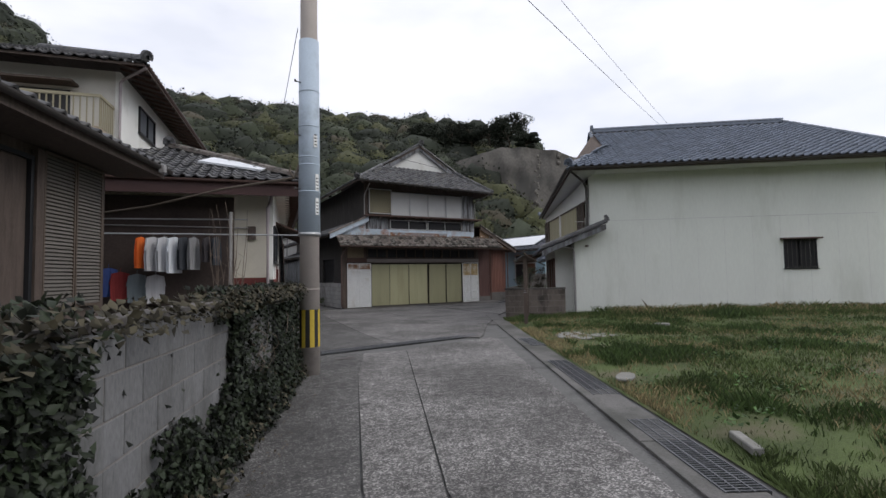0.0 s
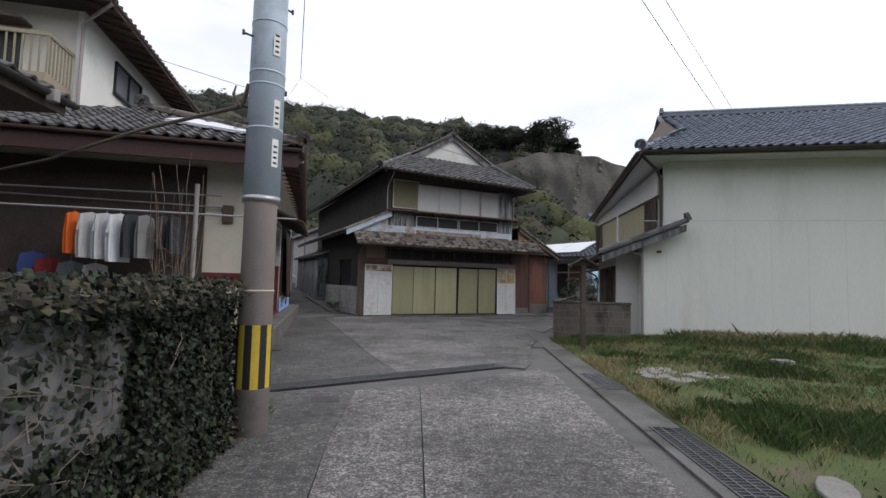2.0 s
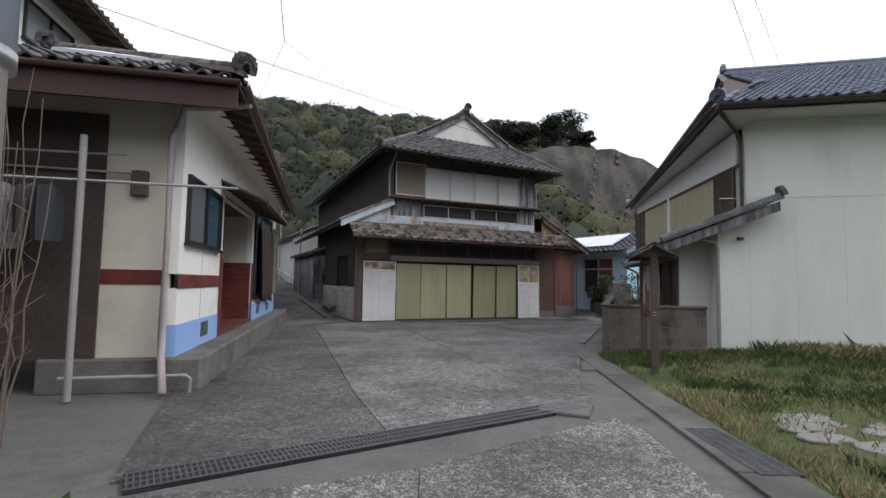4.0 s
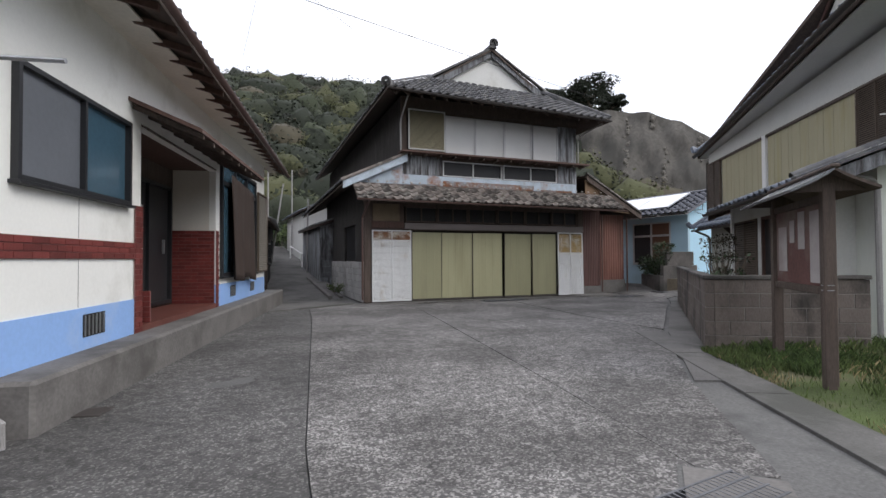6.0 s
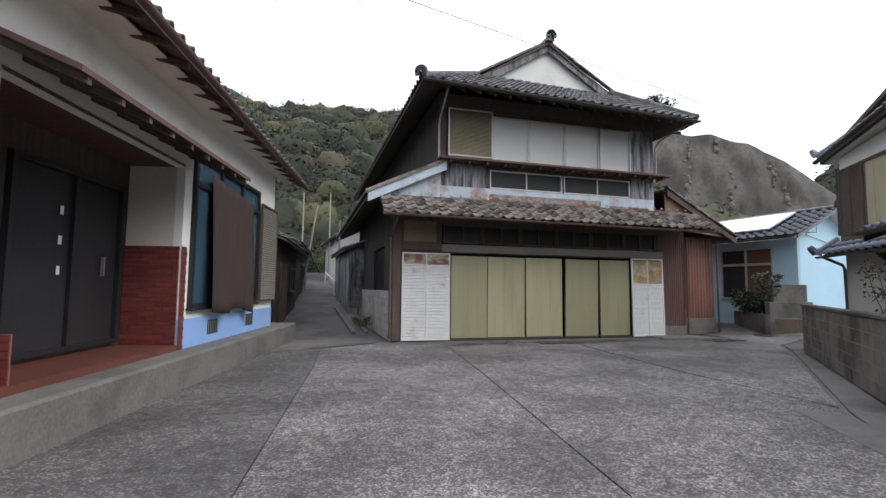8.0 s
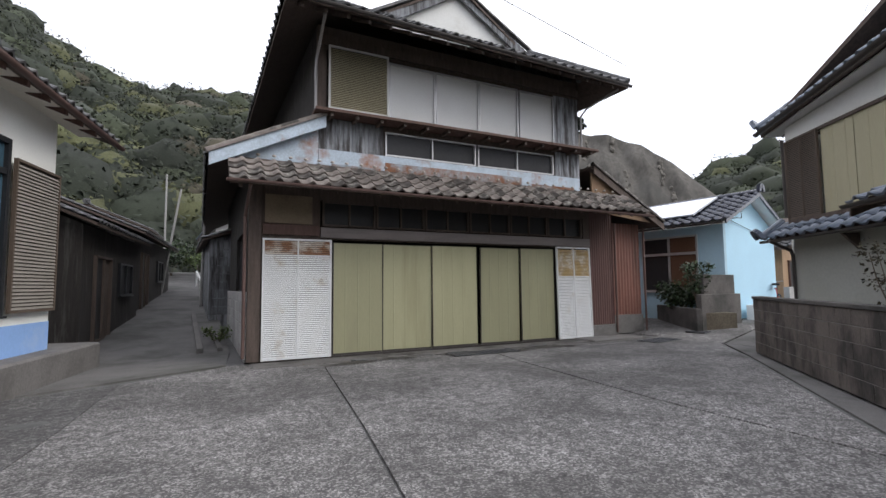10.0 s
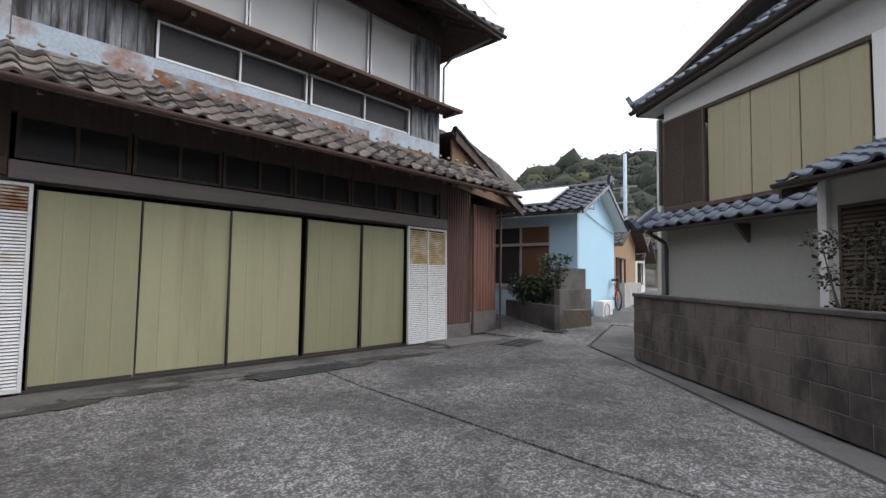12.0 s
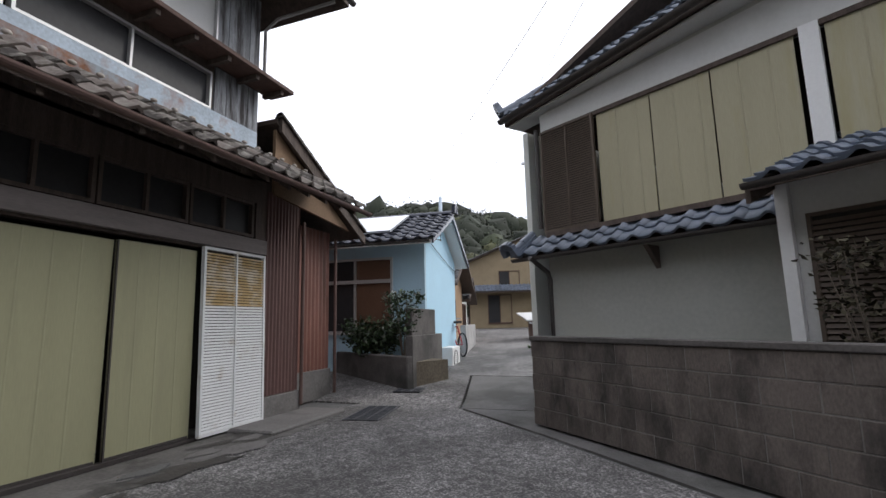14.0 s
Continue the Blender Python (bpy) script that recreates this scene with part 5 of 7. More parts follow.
# ---- drains, covers and loose slabs on the road ----
def grate(name, m, w, length, label, bars=24):
    g_ = thing(name, m, label, "drain grate", "drain grates")
    part("pit", boxed(0, length, 0, w, -0.1, 0.004), BLACK, g_)
    bm = bmesh.new()
    for y in (0, w * 0.33, w * 0.66, w - 0.015):
        box(bm, 0, length, y, y + 0.015, -0.02, 0.014)
    part("grate_frame", bm, GRATE, g_)
    for i in range(bars):
        x = length * (i + 0.5) / bars
        part("bar", boxed(x - 0.006, x + 0.006, 0.01, w - 0.01, -0.02, 0.012), GRATE, g_)
    return g_


grate("road_drain", pose(2.62, 10.28, 0, 0, 0, 8.0), 0.34, 4.75, "long steel drain grate across the road", 110)
for x, y, l_, an in ((3.72, 2.45, 1.75, 62.0), (5.05, 4.95, 2.5, 62.0), (7.15, 8.75, 1.25, 66.0)):
    grate("side_drain", pose(x, y, 0, 0, 0, an) @ pose(0, -0.36, 0), 0.34, l_, "ribbed steel gutter cover beside the road", 40)
grate("yard_drain", pose(11.2, 22.55, 0.004), 0.42, 1.5, "grey steel drain grate before the garage", 26)
grate("lane_drain", pose(16.1, 22.1, 0.004, 0, 0, 10), 0.5, 1.1, "blue-grey steel grate in the lane", 24)
grate("lane_drain", pose(18.1, 22.35, 0.09, 0, -2, 5), 0.5, 0.9, "blue-grey steel grate in the lane", 20)
gutter_slab = thing("gutter_kerb", pose(0, 0, 0), "mossy concrete gutter lids along the plot", "kerb", kind="structure")
for i in range(9):
    t0, t1 = -3.0 + i * 2.05, -3.0 + (i + 1) * 2.05 - 0.02
    ob = part("gutter_lid", boxed(t0, t1, -0.44, 0.02, -0.06, 0.002 + 0.002 * (i % 3), 0.004), LANE_GREY, gutter_slab)
    ob.matrix_basis = pose(3.62, 2.5, 0, 0, 0, 61.5)
mh1 = thing("manhole_cover", pose(7.05, 10.6, 0, 0, 0, 45), "square concrete manhole cover in a steel rim", "manhole cover")
part("rim", boxed(0, 0.62, 0, 0.62, -0.03, 0.004), CONCRETE_DARK, mh1)
part("lid", boxed(0.03, 0.59, 0.03, 0.59, -0.02, 0.010), CURB, mh1)
for x, y in ((2.95, 14.12), (3.05, 9.45)):
    c_ = thing("drain_cover", pose(x, y, 0, 0, 0, -12), "small rusty steel drain cover", "drain cover", "drain covers")
    part("lid", boxed(0, 0.34, 0, 0.26, -0.02, 0.008, 0.004), METAL_GUTTER, c_)


def rock(name, x, y, sx, sy, h, material, label, seed, z=0.0):
    """A flat broken piece of stone or concrete."""
    rng = random.Random(seed)
    n = 9
    bm = bmesh.new()
    pts = []
    for i in range(n):
        a = 2 * math.pi * i / n
        r = rng.uniform(0.75, 1.0)
        pts.append((sx * r * math.cos(a), sy * r * math.sin(a), 0))
    prism(bm, pts, (0, 0, h))
    bmesh.ops.bevel(bm, geom=[e for e in bm.edges], offset=min(h * 0.25, 0.008), segments=1, affect="EDGES")
    ob = part(name, bm, material)
    ob.matrix_world = pose(x, y, z, rng.uniform(-2, 2), rng.uniform(-2, 2), rng.uniform(0, 180))
    return tagged(ob, label, "stone", "broken concrete pieces")


PALE_STONE = mat("pale_broken_concrete", (0.235, 0.23, 0.215), 0.9, 0.3, 3, 40, 0.4, stain=(0.2, 0.195, 0.175), stain_amount=0.5, stain_scale=4)
rock("concrete_piece", 6.15, 5.35, 0.3, 0.17, 0.035, PALE_STONE, "flat pale piece of broken concrete", 2, 0.02)
rock("concrete_piece", 11.9, 8.95, 0.28, 0.18, 0.08, PALE_STONE, "flat pale piece of broken concrete", 3, 0.1)
for i in range(16):
    rng = random.Random(50 + i)
    rock("paving_piece", 8.95 + rng.uniform(-0.55, 0.55) + (i % 4 - 1.5) * 0.12, 9.1 + (i // 4 - 1.5) * 0.3 + rng.uniform(-0.08, 0.08), 0.19, 0.16, 0.03, PALE_STONE, "piece of cracked pale paving in grass", 20 + i, 0.045)
pk = part("stone_bar", boxed(-0.28, 0.28, -0.05, 0.05, 0, 0.07, 0.01), PALE_STONE)
pk.matrix_world = pose(4.75, 2.85, 0.02, 0, 3, 48)
tagged(pk, "narrow pale concrete bar lying by the gutter", "stone")
for x, y, r in ((4.3, 14.85, 0.26), (5.35, 20.6, 0.2), (4.85, 17.2, 0.16)):
    st = part("oil_stain", (lambda b: (bmesh.ops.create_circle(b, cap_ends=True, segments=20, radius=r), b)[1])(bmesh.new()), BLACK)
    for v in st.data.vertices:
        v.co.x *= 1 + 0.5 * noise.noise(v.co * 6 + Vector((x, y, 0)))
        v.co.y *= 0.55 + 0.4 * noise.noise(v.co * 5 + Vector((y, x, 0)))
    st.matrix_world = pose(x, y, 0.001, 0, 0, 20)
    st.data.materials[0] = CONCRETE_DARK
    tagged(st, "dark stain on the concrete", "stain", kind="structure")
WET = mat("damp_dirt", (0.055, 0.05, 0.045), 0.7, 0.5, 3, 40, 0.4)
for i in range(12):
    rng = random.Random(900 + i)
    x, y, r = 8.6 + i * 0.58 + rng.uniform(-0.2, 0.2), 22.85 + rng.uniform(-0.25, 0.3), rng.uniform(0.16, 0.4)
    st = part("dirt_patch", (lambda b: (bmesh.ops.create_circle(b, cap_ends=True, segments=36, radius=r), b)[1])(bmesh.new()), WET if i % 2 else CURB)
    for v in st.data.vertices:
        f = 1 + 0.9 * noise.noise(v.co * 4 + Vector((x, y, 0))) + 0.4 * noise.noise(v.co * 14 + Vector((y, x, 0)))
        v.co.x *= 1.3 * f
        v.co.y *= 0.5 * f
    st.matrix_world = pose(x, y, 0.008 + 0.0004 * i, 0, 0, rng.uniform(-15, 15))
    tagged(st, "damp dirt and flaking mortar before the garage", "stain", kind="structure")
bm = bmesh.new()
rng = random.Random(77)
edge = [(7.7 + k * 0.11, 22.98 + 0.16 * noise.noise((k * 0.23, 3.0, 0.0)) + 0.05 * noise.noise((k * 0.9, 7.0, 0.0)) - (0.22 if k > 40 else 0.0) * min(1.0, (k - 40) / 12)) for k in range(76)]
prism(bm, [(x, y, -0.02) for x, y in edge] + [(15.95, FY - 0.1, -0.02), (7.7, FY - 0.1, -0.02)], (0, 0, 0.026))
apron = part("garage_apron", bm, mat("stained_mortar_apron", (0.125, 0.118, 0.112), 0.9, 0.4, 1.6, 30, 0.5, stain=(0.045, 0.042, 0.038), stain_amount=0.45, stain_scale=1.4))
tagged(apron, "stained mortar apron with a broken edge before the garage", "pavement", kind="structure")
dirt = thing("crack_debris", pose(0, 0, 0), "dirt and broken mortar along the garage sill", "debris")
for i in range(9):
    rng = random.Random(80 + i)
    x = 9.6 + i * 0.65
    b_ = part("mortar_piece", (lambda b: (prism(b, [(x + rng.uniform(0.1, 0.3) * math.cos(a), 23.05 + rng.uniform(0.05, 0.14) * math.sin(a), -0.01) for a in [k * 0.785 for k in range(8)]], (0, 0, 0.034)), b)[1])(bmesh.new()), CURB if i % 3 else CONCRETE_DARK, dirt)


# ---- fast leaf and grass meshes ----
def cards(name, centres, normals, size, material, label, category, aspect=1.0, seed=1, jitter=0.7, parent=None, fold=0.25):
    """Many small folded leaves, one mesh: two triangles each."""
    rs = np.random.RandomState(seed)
    n = len(centres)
    nrm = normals + rs.normal(0, jitter, (n, 3))
    nrm /= np.linalg.norm(nrm, axis=1)[:, None]
    ref = rs.normal(0, 1, (n, 3))
    u = np.cross(nrm, ref)
    u /= np.linalg.norm(u, axis=1)[:, None]
    v = np.cross(nrm, u)
    s = (size * rs.uniform(0.6, 1.3, n))[:, None]
    tip, base = centres + v * s * aspect, centres - v * s * aspect * 0.8
    l_, r_ = centres + u * s * 0.62 - nrm * s * fold, centres - u * s * 0.62 - nrm * s * fold
    vs = np.stack([base, l_, tip, r_], 1).reshape(-1, 3)
    k = np.arange(n)[:, None] * 4
    tri = np.concatenate([k + np.array([[0, 1, 2]]), k + np.array([[0, 2, 3]])], 1).reshape(-1, 3)
    me = bpy.data.meshes.new(name)
    me.vertices.add(len(vs))
    me.vertices.foreach_set("co", vs.ravel())
    me.loops.add(tri.size)
    me.loops.foreach_set("vertex_index", tri.ravel().astype(np.int32))
    me.polygons.add(len(tri))
    me.polygons.foreach_set("loop_start", np.arange(0, tri.size, 3, dtype=np.int32))
    me.polygons.foreach_set("loop_total", np.full(len(tri), 3, np.int32))
    me.update()
    me.validate()
    me.materials.append(material)
    ob = new(name, me)
    ob.parent = parent
    if parent is None:
        tagged(ob, label, category, kind="stuff")
    else:
        ob["kind"] = "stuff"
    return ob


def leafy(name, color, dark=0.5, rough=0.55, island=0.9, big=0.5):
    return mat(name, color, rough, dark, big, 6, 0.0, island=island, spec=0.3)


IVY = leafy("ivy_leaves", (0.017, 0.023, 0.013), 0.75, 0.5, 0.9, 1.4)
IVY.node_tree.nodes["Principled BSDF"].inputs["Specular IOR Level"].default_value = 0.2
IVY_DRY = leafy("dry_ivy", (0.05, 0.044, 0.028), 0.5, 0.8, 0.9, 1.4)
GRASS = leafy("grass_blades", (0.078, 0.108, 0.036), 0.5, 0.8, 0.5, 0.6)
GRASS_DARK = leafy("deep_green_grass", (0.056, 0.090, 0.027), 0.5, 0.8, 0.5, 0.8)
GRASS_DRY = leafy("dry_grass", (0.27, 0.22, 0.12), 0.4, 0.85, 0.7)
SHRUB = leafy("shrub_leaves", (0.03, 0.05, 0.022), 0.6, 0.4, 0.9, 1.5)
BARK = mat("bark", (0.14, 0.115, 0.09), 0.9, 0.3, 4, 40, 0.4)
TWIG = mat("dry_twigs", (0.16, 0.125, 0.10), 0.9, 0.3, 4, 40, 0.3)

# ivy over the wall: thin round the bare patch, thick at foot, top and far end
rs = np.random.RandomState(5)
cs, ns = [], []
while len(cs) < 34000:
    lx, z = rs.uniform(5.2, 14.5), rs.uniform(-0.02, 1.52)
    nz = noise.noise((lx * 1.3, z * 1.6, 2.0)) * 0.5 + noise.noise((lx * 4, z * 4, 7.0)) * 0.3
    bare = 8.55 < lx + 0.3 * nz < 10.75 and 0.52 + 0.5 * nz + max(0.0, (lx - 9.7) * 0.1) < z < (1.6 if lx < 10.3 + nz else 1.22)
    thin = 11.3 < lx < 12.7 and 0.6 < z + nz * 0.5 < 1.25
    if bare and rs.rand() > 0.003 or thin and rs.rand() > 0.16:
        continue
    depth = 0.05 + 0.24 * max(0.0, 0.8 - z) * (0.7 + nz) + 0.10 * (0.5 + nz) + (0.10 if z > 1.25 else 0.0)
    yy = -rs.uniform(0.0, max(0.03, depth)) + (rs.uniform(0, 0.35) if z > 1.36 else 0.0)
    cs.append((lx, yy, z + (0.05 * nz if z > 1.3 else 0)))
    ns.append((0, -1.0, 0.55))
cards("ivy", np.array(cs), np.array(ns, float), 0.031, IVY, "", "", 1.0, 3, 0.55, lw)
rs2 = np.random.RandomState(6)
cs = np.stack([rs2.uniform(5.2, 14.5, 2600), -rs2.uniform(0.0, 0.26, 2600), np.concatenate([rs2.uniform(1.3, 1.5, 1700), rs2.uniform(0.0, 0.25, 900)])], 1)
cards("ivy_dry", cs, np.tile([0, -0.6, 0.8], (2600, 1)), 0.032, IVY_DRY, "", "", 1.0, 4, 0.6, lw)
for i in range(46):
    rng = random.Random(200 + i)
    x0 = rng.uniform(6.5, 14.2)
    z0 = rng.uniform(0.1, 1.0)
    if 8.3 < x0 < 11.0:
        continue
    pts = [(x0 + 0.12 * k * rng.uniform(-1, 1), -0.03 - rng.uniform(0, 0.12), z0 + 0.1 * k) for k in range(5)]
    part("ivy_stem", piped(pts, 0.005, 5, 0.002), TWIG, lw)

# dead leaves and grit gathered at edges
rl = np.random.RandomState(31)
lf = []
for k in range(420):
    g_ = k % 3
    if g_ == 0:
        f = rl.rand()
        lf.append((8.0 + 7.5 * f, 22.95 + rl.normal(0, 0.12), 0.012))
    elif g_ == 1:
        f = rl.rand()
        lf.append((10.75 + 5.6 * f - 0.12 * rl.rand(), 14.1 + 5.65 * f + 0.12 * rl.rand(), 0.004))
    else:
        f = rl.rand()
        lf.append((0.0 + 2.1 * f + 0.25 * rl.rand(), 2.4 + 5.6 * f - 0.1 * rl.rand(), 0.008))
cards("dead_leaves", np.array(lf), np.tile([0, 0, 1.0], (len(lf), 1)), 0.016, leafy("dead_leaf_litter", (0.10, 0.075, 0.05), 0.5, 0.85), "dry leaf litter gathered along the walls", "leaf litter", 1.0, 32, 0.15, None, 0.1)

# grass of the plot
rs = np.random.RandomState(9)


def blades(name, n, xr, hfun, wid, material, label, seed):
    """Single bent grass blades, two triangles each."""
    r_ = np.random.RandomState(seed)
    vs, tr = [], []
    tries = 0
    while len(tr) < n and tries < n * 12:
        tries += 1
        y = r_.uniform(-4.5, 14.2)
        e = r_.rand() ** 1.7 * xr
        xe = 0.15 + (y + 5.5) * 0.512 if y < 2.3 else 4.15 + (y - 2.3) * 0.526
        x = xe + 0.05 + e
        h = hfun(x, y, e, r_)
        if h <= 0:
            continue
        z = lawn_height(x, y)
        a = r_.uniform(0, 6.283)
        dx, dy = math.cos(a), math.sin(a)
        bx, by = r_.normal(0, 0.35, 2) * h
        w = wid * r_.uniform(0.6, 1.4)
        k = len(vs)
        vs += [(x - dx * w, y - dy * w, z - 0.02), (x + dx * w, y + dy * w, z - 0.02), (x + bx * 0.4 + dx * w * 0.7, y + by * 0.4 + dy * w * 0.7, z + h * 0.6), (x + bx, y + by, z + h)]
        tr += [(k, k + 1, k + 2), (k, k + 2, k + 3)]
    ob = raw(name, vs, tr, material)
    return tagged(ob, label, "grass", kind="stuff")


def wall_dist(x, y):
    return -((x - 13.15) * 0.6 + (y - 13.43) * 0.8)


def h_green(x, y, e, r_):
    d = wall_dist(x, y)
    if d < 0.05 or (x > 9.9 and y > 13.3 and d < 0.6):
        return 0
    nz = noise.noise((x * 0.8, y * 0.8, 1.0)) + 0.5 * noise.noise((x * 2.5, y * 2.5, 4.0))
    if abs(x - 8.95) < 0.8 and abs(y - 9.1) < 0.65 and r_.rand() > 0.1:
        return 0
    bare = nz + min(e, 2.0) * 0.38 - 0.42
    if d > 1.8 and bare < 0 and r_.rand() > 0.12:
        return 0
    tall = max(0.0, 1.0 - d / 2.4) * (1.0 if x > 13.5 else 0.35)
    return (0.035 + 0.08 * max(0.0, nz + 0.2) + 0.22 * tall) * r_.uniform(0.6, 1.4)


def h_dry(x, y, e, r_):
    d = wall_dist(x, y)
    if d < 0.05 or (x > 9.9 and y > 13.3 and d < 0.6):
        return 0
    if d < 1.2 and (x - 12.75) * 0.8 - (y - 13.1) * 0.6 > 1.2:
        return r_.uniform(0.12, 0.34 if r_.rand() > 0.006 else 0.55) * (0.5 + 0.5 * min(1.0, (1.2 - d) * 1.6))
    nz = noise.noise((x * 0.55, y * 0.55, 9.0)) + 0.5 * noise.noise((x * 1.7, y * 1.7, 3.0))
    return r_.uniform(0.03, 0.11) if r_.rand() < 0.25 + 0.9 * nz else 0


def h_mound(x, y, e, r_):
    """Rank dark grass in separate mounds."""
    nz = noise.noise((x * 0.6, y * 0.6, 14.0)) + 0.45 * noise.noise((x * 2.1, y * 2.1, 6.0))
    if nz < 0.22 or e < 0.5 or wall_dist(x, y) < 0.1 or (abs(x - 8.95) < 0.9 and abs(y - 9.1) < 0.75):
        return 0
    return (0.08 + 0.28 * (nz - 0.22)) * r_.uniform(0.6, 1.3)


blades("grass", 230000, 17, h_green, 0.0034, GRASS, "patchy green grass on the vacant plot", 11)
blades("deep_grass", 70000, 15, h_mound, 0.004, GRASS_DARK, "rank dark green grass in mounds on the plot", 15)
blades("dry_grass", 75000, 17, h_dry, 0.0028, GRASS_DRY, "dry straw-coloured grass along the white wall", 12)
cw = []
for i in range(70):
    rng = random.Random(400 + i)
    y = rng.uniform(0, 12.5)
    x = 4.3 + (y - 2.3) * 0.526 + rng.uniform(0.3, 12) ** 1.0
    if wall_dist(x, y) < 0.3:
        continue
    for k in range(26):
        cw.append((x + rng.gauss(0, 0.14), y + rng.gauss(0, 0.14), lawn_height(x, y) + rng.uniform(0.02, 0.16)))
cards("weeds", np.array(cw), np.tile([0, 0, 1.0], (len(cw), 1)), 0.03, leafy("weed_leaves", (0.05, 0.10, 0.025), 0.5, 0.6), "broad-leaved weeds among the grass", "weeds", 1.2, 8, 0.5)
ww = []
for i in range(60):
    rng = random.Random(700 + i)
    s_ = rng.uniform(-2, 9)
    x, y = 2.2 + s_ * 0.0 + rng.uniform(-0.1, 0.35), 9.0 + rng.uniform(-0.6, 0.9)
    ww.append((x, y, rng.uniform(0.02, 0.2)))
cards("weeds", np.array(ww), np.tile([0, -0.3, 1.0], (len(ww), 1)), 0.04, GRASS, "weeds at the foot of the pole", "weeds", 1.5, 9, 0.6)


def shrub(name, x, y, z, r, h, n, material, label, seed, stems=5, leaf=0.035, up=0.35):
    """A bush: forked stems and a ragged crown of leaves."""
    t_ = thing(name, pose(x, y, z), label, "shrub")
    rng = random.Random(seed)
    r_ = np.random.RandomState(seed)
    ends = []
    for i in range(stems):
        a = 2 * math.pi * i / stems + rng.uniform(-0.4, 0.4)
        p = [(0, 0, -0.05)]
        for k in range(1, 5):
            f = k / 4
            p.append((r * 0.75 * f * math.cos(a) * rng.uniform(0.7, 1.1), r * 0.75 * f * math.sin(a) * rng.uniform(0.7, 1.1), h * 0.85 * f ** 0.8))
        part("stem", piped(p, 0.016, 6, 0.004), BARK, t_)
        ends += p[2:]
    c = []
    for i in range(n):
        e_ = ends[r_.randint(len(ends))]
        d = r_.normal(0, 1, 3)
        d /= np.linalg.norm(d)
        c.append(np.array(e_) + d * r * up * r_.rand() ** 0.5)
    c = np.array(c)
    cards("leaves", c, np.tile([0, 0, 1.0], (n, 1)), leaf, material, "", "", 1.2, seed, 0.9, t_)
    return t_


# ---- near house on the left with louvred shutters ----
nh = thing("near_house", pose(-2.13, 6.67, 0, 0, 0, 69.0), "dark single-storey house with a tiled eave and shutters", "house")
part("wall", boxed(-9, 4.0, 0.06, 0.2, 0, 3.6), WOOD_DARK, nh)
part("end_wall", boxed(3.9, 4.0, 0.2, 5, 0, 3.6), WOOD_DARK, nh)
part("back_wall", boxed(-9, 4.0, 4.9, 5, 0, 3.6), WOOD_DARK, nh)
for a in (2.32, 3.06):
    louvre(nh, pose(a, 0.0, 1.2), 0.72, 2.22, LOUVRE_DUSK, LOUVRE_BROWN, 0.055, 0, "louvre_shutter", "grey-brown louvred steel shutter")
window(nh, pose(0.4, 0.04, 0.9), 1.75, 2.4, FRAME_BLACK, [GLASS_DARK, GLASS_DARK], 0.06, "patio_window", False)
part("jamb", boxed(2.16, 2.31, -0.03, 0.05, 0.9, 3.4), WOOD_DARK, nh)
slab_roof(nh, [(-9, -0.7, 3.62), (4.45, -0.7, 3.62), (4.45, 2.6, 4.9), (-9, 2.6, 4.9)], 0.07, WOOD_DARK)
slab_roof(nh, [(-9, 2.6, 4.9), (4.45, 2.6, 4.9), (4.45, 5.6, 3.7), (-9, 5.6, 3.7)], 0.07, WOOD_DARK)
tiles(nh, (-1.5, -0.75, 3.62), (1, 0, 0), (0, 3.3, 1.28), 5.95, 3.5, TILE_BLACK)
gutter(nh, (-9, -0.8, 3.6), (4.5, -0.8, 3.6), METAL_GUTTER, 0.06)
part("gutter_end", boxed(4.0, 4.1, -0.9, -0.8, 3.48, 3.62, 0.01), PVC_GREY, nh)
part("soffit", boxed(-9, 4.4, -0.68, 0.05, 3.46, 3.5), WOOD_DARK, nh)
part("fascia", boxed(-9, 4.45, -0.72, -0.69, 3.45, 3.6), WOOD_DARK, nh)

# ---- drying place in front of the low house ----
dp = thing("drying_frame", lh.matrix_world.copy(), "steel pipe frame for drying clothes", "drying rack")
part("post", piped([(-0.97, -0.6, 0), (-0.97, -0.6, 3.25)], 0.042, 10), PVC_GREY, dp)
part("post", piped([(-4.2, -0.6, 0), (-4.2, -0.6, 3.25)], 0.042, 10), PVC_GREY, dp)
part("rail", piped([(-6.0, -0.6, 2.70), (0.85, -0.6, 2.68)], 0.018, 8), STEEL, dp)
part("rail", piped([(-6.0, -0.3, 3.05), (-0.6, -0.3, 3.1)], 0.016, 8), STEEL, dp)
part("rail", piped([(-6.0, -0.05, 2.98), (-0.6, -0.1, 2.9)], 0.016, 8), PVC_GREY, dp)
# flat dark sheet over the yard wall, painting the shade behind the clothes
part("dark_recess", boxed(-6.0, -0.95, -0.05, -0.01, 0.4, 3.7), mat("painted_yard_shade", (0.06, 0.045, 0.04), 0.9, 0.3, 2, 20, 0.1), dp)


